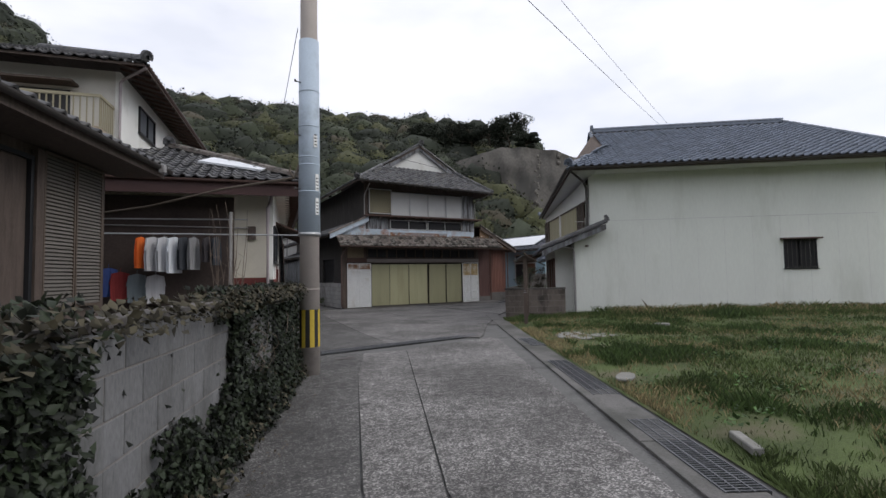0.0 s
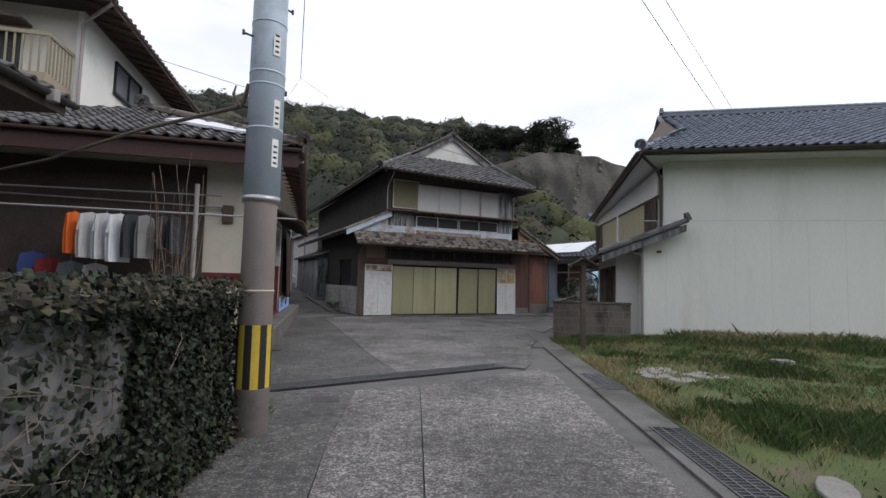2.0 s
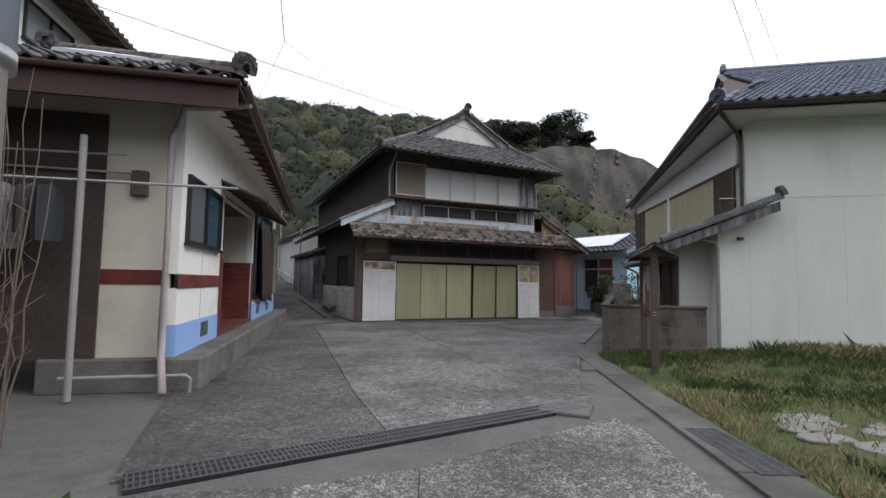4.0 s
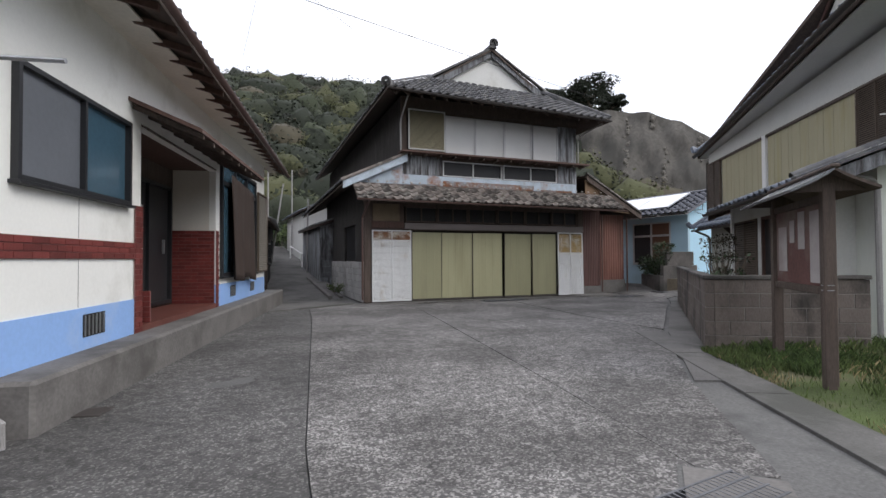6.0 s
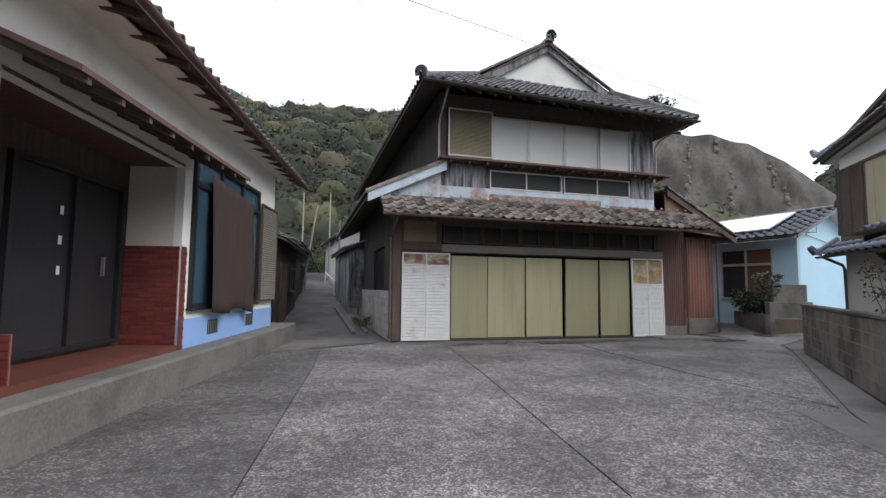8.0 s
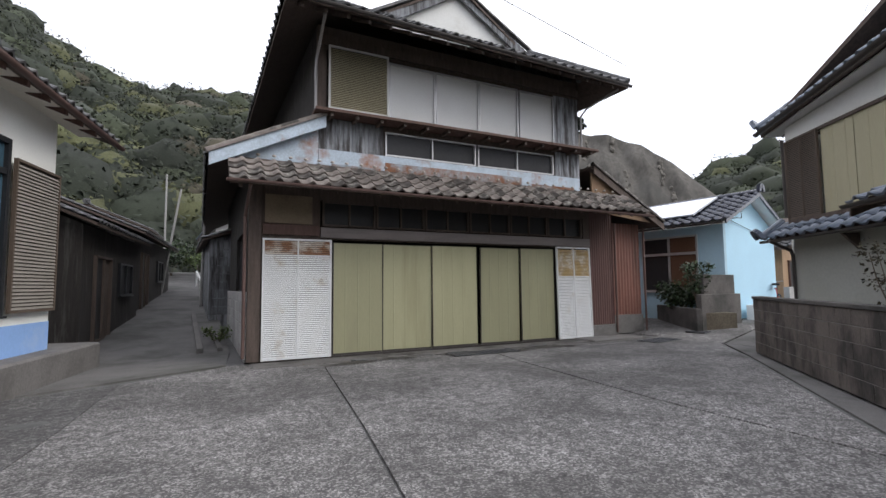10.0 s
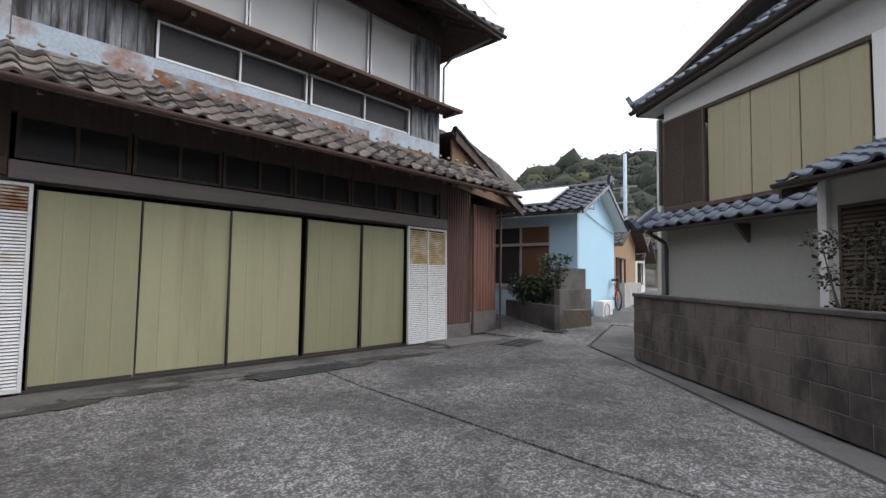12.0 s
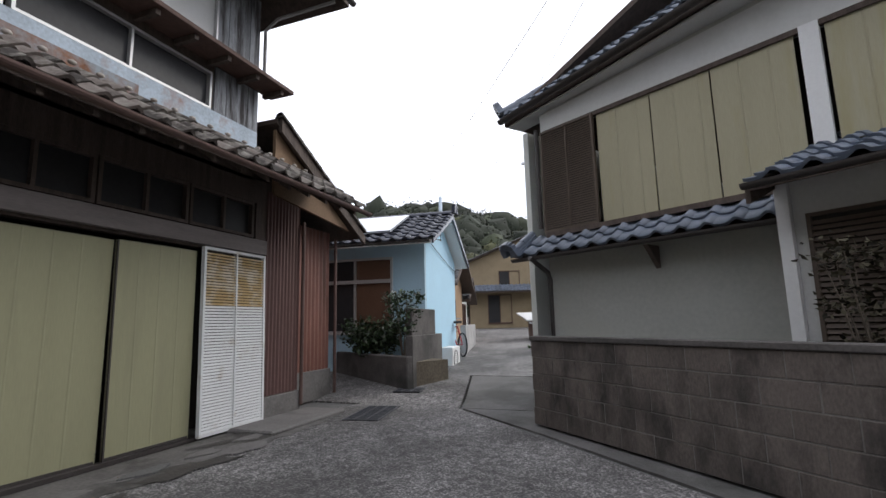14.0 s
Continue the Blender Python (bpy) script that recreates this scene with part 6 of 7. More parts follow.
def garment(name, x, w, h, material, label, sleeves=True, y=-0.6):
    """A shirt or cloth on a hanger: folded sheet with shoulders and sleeves."""
    bm = bmesh.new()
    nx, nz = 8, 8
    g_ = {}
    for side in (-1, 1):
        for i in range(nx + 1):
            for j in range(nz + 1):
                u, v_ = i / nx, j / nz
                hw = w * (0.5 + 0.06 * math.sin(v_ * 3))
                sh = 0.05 * abs(u - 0.5) * 2 if j == 0 else 0
                g_[side, i, j] = bm.verts.new(((u - 0.5) * 2 * hw, side * (0.012 + 0.02 * v_ + 0.012 * math.sin(u * 12 + v_ * 3)), -sh - h * v_))
        for i in range(nx):
            for j in range(nz):
                bm.faces.new((g_[side, i, j], g_[side, i + 1, j], g_[side, i + 1, j + 1], g_[side, i, j + 1]))
    if sleeves:
        for s in (-1, 1):
            prism(bm, [(s * w * 0.48, -0.012, -0.05), (s * w * 0.62, -0.012, -h * 0.42), (s * w * 0.42, -0.012, -h * 0.42)], (0, 0.024, 0))
    tube(bm, [(0, 0, 0), (0, 0, 0.07), (0.02, 0, 0.09)], 0.004, 5)
    ob = part(name, bm, material, None, smooth=False)
    ob.matrix_world = lh.matrix_world @ pose(x, y, 2.62, 0, 0, 62)
    return tagged(ob, label, "clothing", "clothes on the line")


def cloth(name, c):
    return mat(name, c, 0.9, 0.12, 4, 60, 0.15)


for x, w, h, c, nm, lb in ((-2.93, 0.3, 0.75, (0.75, 0.16, 0.03), "towel", "bright orange garment hung on the line"), (-2.68, 0.42, 0.82, (0.5, 0.5, 0.52), "shirt", "light grey shirt on a hanger"),
                           (-2.44, 0.42, 0.84, (0.52, 0.53, 0.56), "shirt", "light grey shirt on a hanger"), (-2.22, 0.42, 0.88, (0.68, 0.71, 0.76), "shirt", "white shirt on a hanger"),
                           (-2.0, 0.4, 0.8, (0.045, 0.05, 0.06), "shirt", "dark navy shirt on a hanger"), (-1.8, 0.34, 0.8, (0.24, 0.24, 0.25), "trousers", "grey trousers on a hanger"),
                           (-1.5, 0.3, 0.62, (0.05, 0.045, 0.05), "shirt", "black patterned shirt on a hanger"), (-1.3, 0.3, 0.7, (0.035, 0.04, 0.05), "trousers", "dark trousers on the line")):
    garment(nm, x, w, h, cloth(nm + "_cloth", c), lb, nm == "shirt")
for x, z, c, lb in ((-3.7, 1.9, (0.04, 0.07, 0.22), "blue work jacket hung low"), (-3.45, 1.8, (0.22, 0.03, 0.03), "dark red garment hung low"), (-3.1, 1.75, (0.16, 0.19, 0.21), "grey-green garment hung low"), (-2.7, 1.72, (0.5, 0.5, 0.52), "pale printed shirt hung low")):
    o_ = garment("jacket", x, 0.36, 0.7, cloth("jacket_cloth", c), lb, True, -0.25)
    o_.matrix_world = lh.matrix_world @ pose(x, -0.25, z, 0, 0, 20)

# branches lashed between the pole and the drying place, and dry climbing stems
br = thing("lashed_branch", pose(0, 0, 0), "crooked dry branch lashed to the pole as a brace", "branch")
p0 = Vector((2.05, 8.5, 3.25))
p1 = Vector((-1.3, 12.6, 2.95))
part("branch", piped([p0 + Vector((0.06, -0.05, 0.22)), p0, p0.lerp(p1, 0.3) + Vector((0, 0, 0.03)), p0.lerp(p1, 0.65) + Vector((0, 0, -0.05)), p1], 0.026, 8, 0.016), BARK, br)
part("fork", piped([p0 + Vector((-0.02, 0, 0)), p0 + Vector((-0.08, 0.02, 0.12)), p0 + Vector((-0.06, 0.0, 0.2))], 0.02, 6, 0.012), BARK, br)
part("binding", piped([p0 + Vector((0.0, -0.02, 0.0)), Vector((2.28, 8.45, 3.2))], 0.012, 6), BLACK, br)
vine = thing("dry_climber", pose(1.35, 11.6, 0), "tall bundle of leafless dry climbing stems", "plant")
for i in range(17):
    rng = random.Random(900 + i)
    a, b = rng.uniform(-0.35, 0.35), rng.uniform(-0.25, 0.25)
    pts = [(a * 0.5, b * 0.5, 0)]
    top = rng.uniform(1.7, 3.5)
    for k in range(1, 7):
        pts.append((a * (0.5 + 0.1 * k) + rng.uniform(-0.05, 0.05), b + rng.uniform(-0.05, 0.05), top * k / 6))
    part("stem", piped(pts, 0.012, 5, 0.004), TWIG, vine)
    for k in range(3):
        q = Vector(pts[2 + k])
        part("twig", piped([q, q + Vector((rng.uniform(-0.25, 0.25), rng.uniform(-0.2, 0.2), rng.uniform(0.05, 0.3)))], 0.005, 4, 0.002), TWIG, vine)

# ---- two-storey house behind the low house ----
UH = lh.matrix_world @ pose(-4.2, 2.0, 0)
uh = thing("upper_house", UH, "two-storey cream house with a balcony behind the yard", "house")
CREAM = mat("cream_plaster", (0.62, 0.60, 0.55), 0.85, 0.06, 1.5, 25, 0.08, stain=(0.5, 0.47, 0.42), stain_amount=0.3)
bm = bmesh.new()
holed(bm, 0, 8, 3.0, 7.55, [(1.7, 3.5, 6.3, 7.15), (5.0, 6.2, 6.3, 7.0)], -0.12, "y", 0.0)
part("street_wall", bm, LH_WALL, uh)
bm = bmesh.new()
holed(bm, -7, -0.12, 3.0, 7.55, [(-3.2, -1.2, 5.4, 6.9)], 0.12, "x", 0.0)
part("yard_wall", bm, CREAM, uh)
part("rear_wall", boxed(-7, -0.12, 7.9, 8.0, 3, 7.5), CREAM, uh)
window(uh, pose(0.02, 1.7, 6.3) @ FACE_XP, 1.8, 0.85, FRAME_BLACK, [GLASS_GREY, GLASS_GREY])
window(uh, pose(0.02, 5.0, 6.3) @ FACE_XP, 1.2, 0.7, FRAME_BLACK, [GLASS_GREY, GLASS_GREY])
window(uh, pose(-3.2, 0.02, 5.4), 2.0, 1.5, FRAME_BLACK, [GLASS_DARK, GLASS_DARK])
slab_roof(uh, [(-7.5, -0.8, 7.55), (0.8, -0.8, 7.55), (-3.2, 3.0, 9.2)], 0.07, WOOD_DARK)
slab_roof(uh, [(0.8, -0.8, 7.55), (0.8, 8.8, 7.55), (-3.2, 8.8, 9.2), (-3.2, 3.0, 9.2)], 0.07, WOOD_DARK)
slab_roof(uh, [(-7.5, -0.8, 7.55), (-3.2, 3.0, 9.2), (-3.2, 8.8, 9.2), (-7.5, 8.8, 7.55)], 0.07, WOOD_DARK)
tiles(uh, (0.85, -0.8, 7.55), (0, 1, 0), (-4.0, 0, 1.65), 9.6, 4.3, TILE_BLACK, keep=lambda u, v: u > v * 0.88)
tiles(uh, (-7.5, -0.85, 7.55), (1, 0, 0), (0, 3.8, 1.65), 8.3, 4.0, TILE_BLACK, keep=lambda u, v: v * 1.04 < u < 8.35 - v * 0.97)
ridge(uh, (0.85, -0.85, 7.66), (-3.2, 3.0, 9.3), TILE_BLACK, 0.1, "hip", 2)
gutter(uh, (0.88, -0.8, 7.5), (0.88, 8.8, 7.5), GUTTER_BROWN, 0.05)
for i in range(18):
    y = -0.5 + i * 0.5
    bm = bmesh.new()
    prism(bm, [(0.78, y, 7.42), (0.78, y + 0.06, 7.42), (0.78, y + 0.06, 7.49), (0.78, y, 7.49)], (-0.78, 0, 0.2))
    part("rafter", bm, WOOD_BROWN, uh)
part("balcony_floor", boxed(-4.5, -0.15, -1.05, -0.02, 5.45, 5.65, 0.01), mat("tan_balcony", (0.36, 0.30, 0.22), 0.7, 0.1, 2, 30, 0.05), uh)
part("balcony_rail", boxed(-4.5, -0.12, -1.07, -1.02, 6.42, 6.5), LOUVRE_TAN, uh)
part("balcony_rail", boxed(-0.17, -0.12, -1.02, -0.02, 6.42, 6.5), LOUVRE_TAN, uh)
for i in range(30):
    part("baluster", boxed(-4.45 + i * 0.148, -4.42 + i * 0.148, -1.06, -1.03, 5.65, 6.42), LOUVRE_TAN, uh)
for i in range(7):
    part("baluster", boxed(-0.16, -0.13, -0.95 + i * 0.14, -0.92 + i * 0.14, 5.65, 6.42), LOUVRE_TAN, uh)
part("window_awning", boxed(-3.5, -1.0, -0.5, -0.01, 7.0, 7.06), WOOD_DARK, uh)
part("downpipe", piped([(0.85, -0.75, 7.45), (0.1, -0.1, 7.3), (0.02, -0.06, 7.2), (0.02, -0.06, 3)], 0.04), PVC, uh)

# ---- houses up the left lane ----
def shed(name, x, y, rz, w, d, h, roof_h, wallm, roofm, label, over=0.35):
    """A plain lane house: walls, sloping tiled roof, a door and a window on its lane side (+x)."""
    t_ = thing(name, pose(x, y, lane_z(y), 0, 0, rz), label, "house")
    part("wall", boxed(-w, 0, 0, d, -lane_z(y) - 0.1, h), wallm, t_)
    slab_roof(t_, [(over, -0.25, h), (over, d + 0.25, h), (-w * 0.5, d + 0.25, h + roof_h), (-w * 0.5, -0.25, h + roof_h)], 0.06, WOOD_DARK)
    slab_roof(t_, [(-w * 0.5, -0.25, h + roof_h), (-w * 0.5, d + 0.25, h + roof_h), (-w - over, d + 0.25, h), (-w - over, -0.25, h)], 0.06, WOOD_DARK)
    L = math.hypot(w * 0.5 + over, roof_h)
    tiles(t_, (over + 0.02, -0.25, h), (0, 1, 0), (-w * 0.5 - over, 0, roof_h), d + 0.5, L, roofm)
    tiles(t_, (-w - over - 0.02, d + 0.25, h), (0, -1, 0), (w * 0.5 + over, 0, roof_h), d + 0.5, L, roofm)
    for s in (-0.25, d + 0.2):
        bm = bmesh.new()
        prism(bm, [(-w, s + 0.27 if s < 0 else s - 0.22, h - 0.02), (0, s + 0.27 if s < 0 else s - 0.22, h - 0.02), (-w * 0.5, s + 0.27 if s < 0 else s - 0.22, h + roof_h - 0.08)], (0, 0.02, 0))
        part("gable", bm, wallm, t_)
    ridge(t_, (-w * 0.5, -0.3, h + roof_h + 0.05), (-w * 0.5, d + 0.3, h + roof_h + 0.05), roofm, 0.09, "ridge", 2)
    window(t_, pose(0.03, d * 0.55, h * 0.42) @ FACE_XP, min(1.4, d * 0.3), h * 0.32, FRAME_BLACK, [GLASS_DARK, GLASS_DARK])
    window(t_, pose(0.03, d * 0.15, 0.1) @ FACE_XP, min(1.3, d * 0.3), min(1.9, h * 0.75), WOOD_DARK, [GLASS_DARK, WOOD_DARK], 0.05, "door", False)
    return t_


shed("lane_shed", 4.72, 26.4, -5, 4, 5.2, 2.6, 1.0, BOARD_SHADED, TILE_BLACK, "dark weathered timber shed beside the lane", 0.3)
shed("lane_house", 5.0, 32.0, -4, 4.5, 8, 2.5, 1.1, BOARD_SHADED, TILE_BLACK, "old dark timber house along the lane")
gs = shed("plank_shed", 9.6, 30.2, 2, 2.5, 5.5, 2.35, 0.5, WOOD_GREY, TILE_BLACK, "grey weathered plank shed behind the house", 0.2)
for i in range(9):
    part("plank", boxed(-2.5, 0.0, -0.03, -0.005, 0.15 + i * 0.24, 0.15 + i * 0.24 + 0.225), WOOD_GREY, gs)
shed("lane_house", 12.5, 42, 4, 5, 8, 3.0, 1.3, PLASTER_GREY, TILE_BLUE, "far white-walled house with a tiled roof")
shed("lane_house", 4.2, 44, -2, 5, 9, 2.8, 1.2, WOOD_DARK, TILE_BLACK, "old dark timber house along the lane")
for x, y, h, lean in ((6.9, 33.5, 3.6, 1), (5.4, 38, 4.6, 8), (5.3, 41, 5.5, 0), (7.0, 45, 6, 0)):
    pp = part("lane_pole", piped([(0, 0, -0.1), (0, 0, h)], 0.05, 8, 0.04), PVC_GREY)
    pp.matrix_world = pose(x, y, lane_z(y), 0, lean, 0)
    tagged(pp, "thin pale grey pole beside the lane", "pole", "lane poles")
kerb = part("lane_kerb", boxed(-0.06, 0.06, 0, 5.5, -0.05, 0.10, 0.01), CURB)
for x, y, rz in ((7.28, 25.7, 3),):
    k2 = part("lane_kerb", boxed(-0.05, 0.05, 0, 2.6, -0.05, 0.09, 0.01), CURB)
    k2.matrix_world = pose(x, y, 0, 4, 0, rz)
    tagged(k2, "low concrete kerb edging a weedy bed", "kerb")
kerb.matrix_world = pose(6.9, 25.6, 0, 5, 0, 2)
tagged(kerb, "low concrete kerb edging the lane", "kerb")
fr = part("fence_rail", piped([(6.9, 36, lane_z(36)), (6.9, 36, lane_z(36) + 0.7), (6.7, 42, lane_z(42) + 0.75), (6.7, 42, lane_z(42))], 0.04, 6), WHITE_PAINT)
tagged(fr, "white pipe guard rail beside the lane", "railing")
shrub("lane_bush", 7.25, 26.6, 0.05, 0.35, 0.4, 260, GRASS, "low green weeds in a concrete bed", 61)
shrub("lane_bush", 5.2, 50, lane_z(50), 1.6, 2.2, 900, SHRUB, "dark bushes at the end of the lane", 62, leaf=0.1)
shrub("lane_bush", 6.6, 52, lane_z(52), 1.6, 1.8, 900, GRASS, "dark bushes at the end of the lane", 63, leaf=0.1)

# ---- blue house, planter and far lane ----
BHP = pose(20.12, 23.05, 0.18, 0, 0, 6.0)
bh = thing("blue_house", BHP, "single-storey sky blue house with solar panels", "house")
bm = bmesh.new()
holed(bm, 0.0, 8.0, 0.0, 2.95, [(0.75, 2.6, 0.9, 2.6)], 0.12, "y", 0.0)
part("front_wall", bm, mat("dull_blue_wall", (0.40, 0.56, 0.66), 0.75, 0.05, 1.5, 25, 0.06, stain=(0.36, 0.49, 0.56), stain_amount=0.3), bh, "grey-blue plastered front wall")
bm = bmesh.new()
prism(bm, [(0.12, 0.0, 0.0), (3.0, 0.0, 0.0), (3.0, 0.0, 2.75), (1.45, 0.0, 3.68), (0.12, 0.0, 2.95)], (0, 0.12, 0))
part("gable_wall", bm, BLUE_WALL, bh, "bright sky blue gable wall")
part("rear_wall", boxed(2.88, 3.0, 0.12, 8, 0, 2.7), BLUE_WALL, bh)
part("base", boxed(-0.02, 3.02, -0.03, -0.004, -0.15, 0.12), CONCRETE_DARK, bh)
w_ = window(bh, pose(-0.0, 2.6, 0.9) @ FACE_XN, 1.85, 1.7, SILVER_FRAME, [GLASS_DARK, mat("orange_curtain_glass", (0.13, 0.07, 0.045), 0.3, 0.15, 2, 20, 0.0)], 0.05, "window", True, "aluminium window with a brown curtain behind")
part("transom_bar", boxed(0.05, 1.8, -0.05, 0.03, 1.12, 1.2), SILVER_FRAME, w_)
slab_roof(bh, [(-0.5, -0.3, 2.86), (1.45, -0.3, 3.80), (1.45, 8.3, 3.80), (-0.5, 8.3, 2.86)], 0.08, WHITE_PAINT)
slab_roof(bh, [(1.45, -0.3, 3.80), (3.35, -0.3, 2.70), (3.35, 8.3, 2.70), (1.45, 8.3, 3.80)], 0.08, WHITE_PAINT)
tiles(bh, (-0.55, 8.3, 2.87), (0, -1, 0), (2.0, 0, 0.94), 8.65, 2.22, TILE_NAVY, w=0.3, run=0.27, singles=0)
tiles(bh, (3.4, -0.35, 2.71), (0, 1, 0), (-1.95, 0, 1.1), 8.65, 2.2, TILE_NAVY, w=0.3, run=0.27)
ridge(bh, (1.45, -0.38, 3.87), (1.45, 8.3, 3.87), TILE_NAVY, 0.08, "ridge", 1)
# panels whose pale colour holds the sky's reflection
for i in range(3):
    sp = part("solar_panel", boxed(0, 1.55, 0, 1.0, 0, 0.05), SOLAR, bh, "glossy solar panel with sky glare in its pale colour")
    sp.matrix_basis = Matrix.Translation((-0.15, 0.75 + i * 1.66, 3.15)) @ pose(0, 0, 0, 0, -24.8, 0) @ Matrix.Diagonal((1.0, 1.62, 1, 1))
part("verge_board", (lambda b: (prism(b, [(-0.5, -0.36, 2.78), (1.45, -0.36, 3.70), (1.45, -0.36, 3.82), (-0.5, -0.36, 2.88)], (0, 0.04, 0)), b)[1])(bmesh.new()), TILE_NAVY, bh)
part("verge_board", (lambda b: (prism(b, [(3.35, -0.36, 2.62), (1.45, -0.36, 3.70), (1.45, -0.36, 3.82), (3.35, -0.36, 2.72)], (0, 0.04, 0)), b)[1])(bmesh.new()), TILE_NAVY, bh)
gutter(bh, (-0.6, 8.3, 2.84), (-0.6, -0.3, 2.84), METAL_GUTTER, 0.05)
part("light_bracket", piped([(0.35, -0.04, 3.0), (0.35, -0.25, 3.0), (0.55, -0.25, 3.0), (0.55, -0.25, 3.22), (0.35, -0.25, 3.22)], 0.012, 5), METAL_GUTTER, bh)
part("cable", piped([(0.4, -0.03, 2.95), (1.6, -0.03, 2.7), (2.9, -0.03, 2.5)], 0.008, 5), BLACK, bh)
ac = thing("air_conditioner", BHP @ pose(0.75, -0.42, -0.1), "white outdoor air conditioner unit beside the blue wall", "air conditioner")
part("casing", boxed(0, 0.78, 0, 0.28, 0.06, 0.62, 0.015), WHITE_PAINT, ac)
part("fan_ring", (lambda b: (tube(b, [(0.3 + 0.2 * math.cos(k * math.pi / 10), -0.006, 0.34 + 0.2 * math.sin(k * math.pi / 10)) for k in range(21)], 0.012, 6), b)[1])(bmesh.new()), PVC_GREY, ac)
for k in range(8):
    part("grille_bar", boxed(0.12, 0.48, -0.01, -0.004, 0.17 + k * 0.048, 0.178 + k * 0.048), PVC_GREY, ac)
for x in (0.08, 0.62):
    part("foot", boxed(x, x + 0.08, -0.02, 0.3, -0.1, 0.06), CURB, ac)
# planter of blocks, their shade put into a darker stained concrete colour
pn = thing("planter", pose(18.4, 22.6, 0.06, 0, 0, 59), "stained concrete planter at the corner, darkened for shade", "planter")
part("front_low", boxed(0, 2.8, 0, 0.14, 0, 0.62, 0.02), CURB_DARK, pn)
part("soil", boxed(0.1, 2.8, -0.9, -0.002, 0, 0.5), EARTH, pn)
p2 = thing("planter_wall", pose(18.4, 22.6, 0.06, 0, 0, 3), "stepped concrete wall beside the planter, darkened for shade", "wall")
part("lower", boxed(0.0, 1.78, 0.0, 0.14, 0, 0.415, 0.006), CURB_DARK, p2)
part("middle", boxed(0.0, 1.78, 0.0, 0.14, 0.415, 0.98, 0.008), CURB_DARK, p2)
part("upper", boxed(0.35, 1.78, 0.145, 0.28, 0.0, 1.5, 0.015), CURB_DARK, p2)
shrub("planter_shrub", 18.75, 22.95, 0.5, 0.42, 1.5, 800, SHRUB, "small leafy tree in the planter", 71, 6, 0.04, 0.4)
shrub("planter_shrub", 19.4, 23.9, 0.5, 0.62, 0.75, 2200, SHRUB, "round dark evergreen bush in the planter", 72, 9, 0.045, 0.55)
# low wall, bicycle, far houses
lw2 = thing("block_wall", pose(23.5, 23.2, 0.38, 0, 0, 11), "low pale block wall along the far lane", "wall")
block_wall(lw2, 2.8, 4, BLOCK_WHITE, bh=0.2, cap=False)
bk = thing("bicycle", pose(22.55, 23.0, 0.36, 0, 0, 40), "red city bicycle parked by the blue house", "bicycle")
for x in (0.0, 1.05):
    bm = bmesh.new()
    tube(bm, [(x + 0.3 * math.cos(k * math.pi / 10), 0, 0.32 + 0.3 * math.sin(k * math.pi / 10)) for k in range(21)], 0.022, 6)
    wl_ = part("wheel", bm, BLACK, bk)
    for k in range(8):
        part("spoke", piped([(x, 0, 0.32), (x + 0.29 * math.cos(k * 0.785), 0, 0.32 + 0.29 * math.sin(k * 0.785))], 0.004, 4), STEEL, wl_)
RED = mat("red_paint", (0.35, 0.02, 0.03), 0.4, 0.1, 3, 30, 0.02)
part("frame", (lambda b: (tube(b, [(0, 0, 0.32), (0.35, 0, 0.8), (0.85, 0, 0.75), (0.45, 0, 0.32), (0, 0, 0.32)], 0.018, 6), tube(b, [(0.85, 0, 0.75), (1.05, 0, 0.32)], 0.016, 6), b)[2])(bmesh.new()), RED, bk)
part("saddle", boxed(0.18, 0.44, -0.08, 0.08, 0.88, 0.95, 0.02), BLACK, bk)
part("handlebar", piped([(0.75, -0.28, 1.02), (0.88, -0.1, 1.0), (0.88, 0.1, 1.0), (0.75, 0.28, 1.02)], 0.012, 6), STEEL, bk)
part("basket", boxed(0.95, 1.25, -0.17, 0.17, 0.72, 0.98, 0.02), METAL_GUTTER, bk)


def far_house(name, x, y, rz, w, d, h, roof_h, wallm, roofm, label, z=0.3, opens=()):
    """A house down the lane: gable towards the viewer, openings on the two sides that show."""
    t_ = thing(name, pose(x, y, z, 0, 0, rz), label, "house")
    bm = bmesh.new()
    prism(bm, [(0, 0, -0.3), (w, 0, -0.3), (w, 0, h), (w / 2, 0, h + roof_h), (0, 0, h)], (0, d, 0))
    part("wall", bm, wallm, t_)
    L = math.hypot(w / 2 + 0.5, roof_h)
    for sx, ox in ((1, -0.5), (-1, w + 0.5)):
        zo = h - roof_h * 0.5 / (w / 2)
        slab_roof(t_, [(ox, -0.5, zo), (w / 2, -0.5, h + roof_h + 0.06), (w / 2, d + 0.5, h + roof_h + 0.06), (ox, d + 0.5, zo)][::sx], 0.1, WOOD_DARK)
    tiles(t_, (-0.5, d + 0.5, h - roof_h / w), (0, -1, 0), (w / 2 + 0.5, 0, roof_h + roof_h / w), d + 1, L + 0.1, roofm)
    for a, zz, ww_, hh, side in opens:
        mm = pose(a, -0.02, zz) if side == "x" else pose(-0.02, a + ww_, zz) @ FACE_XN
        window(t_, mm, ww_, hh, WOOD_BROWN, [GLASS_DARK, GLASS_DARK], 0.05)
    return t_


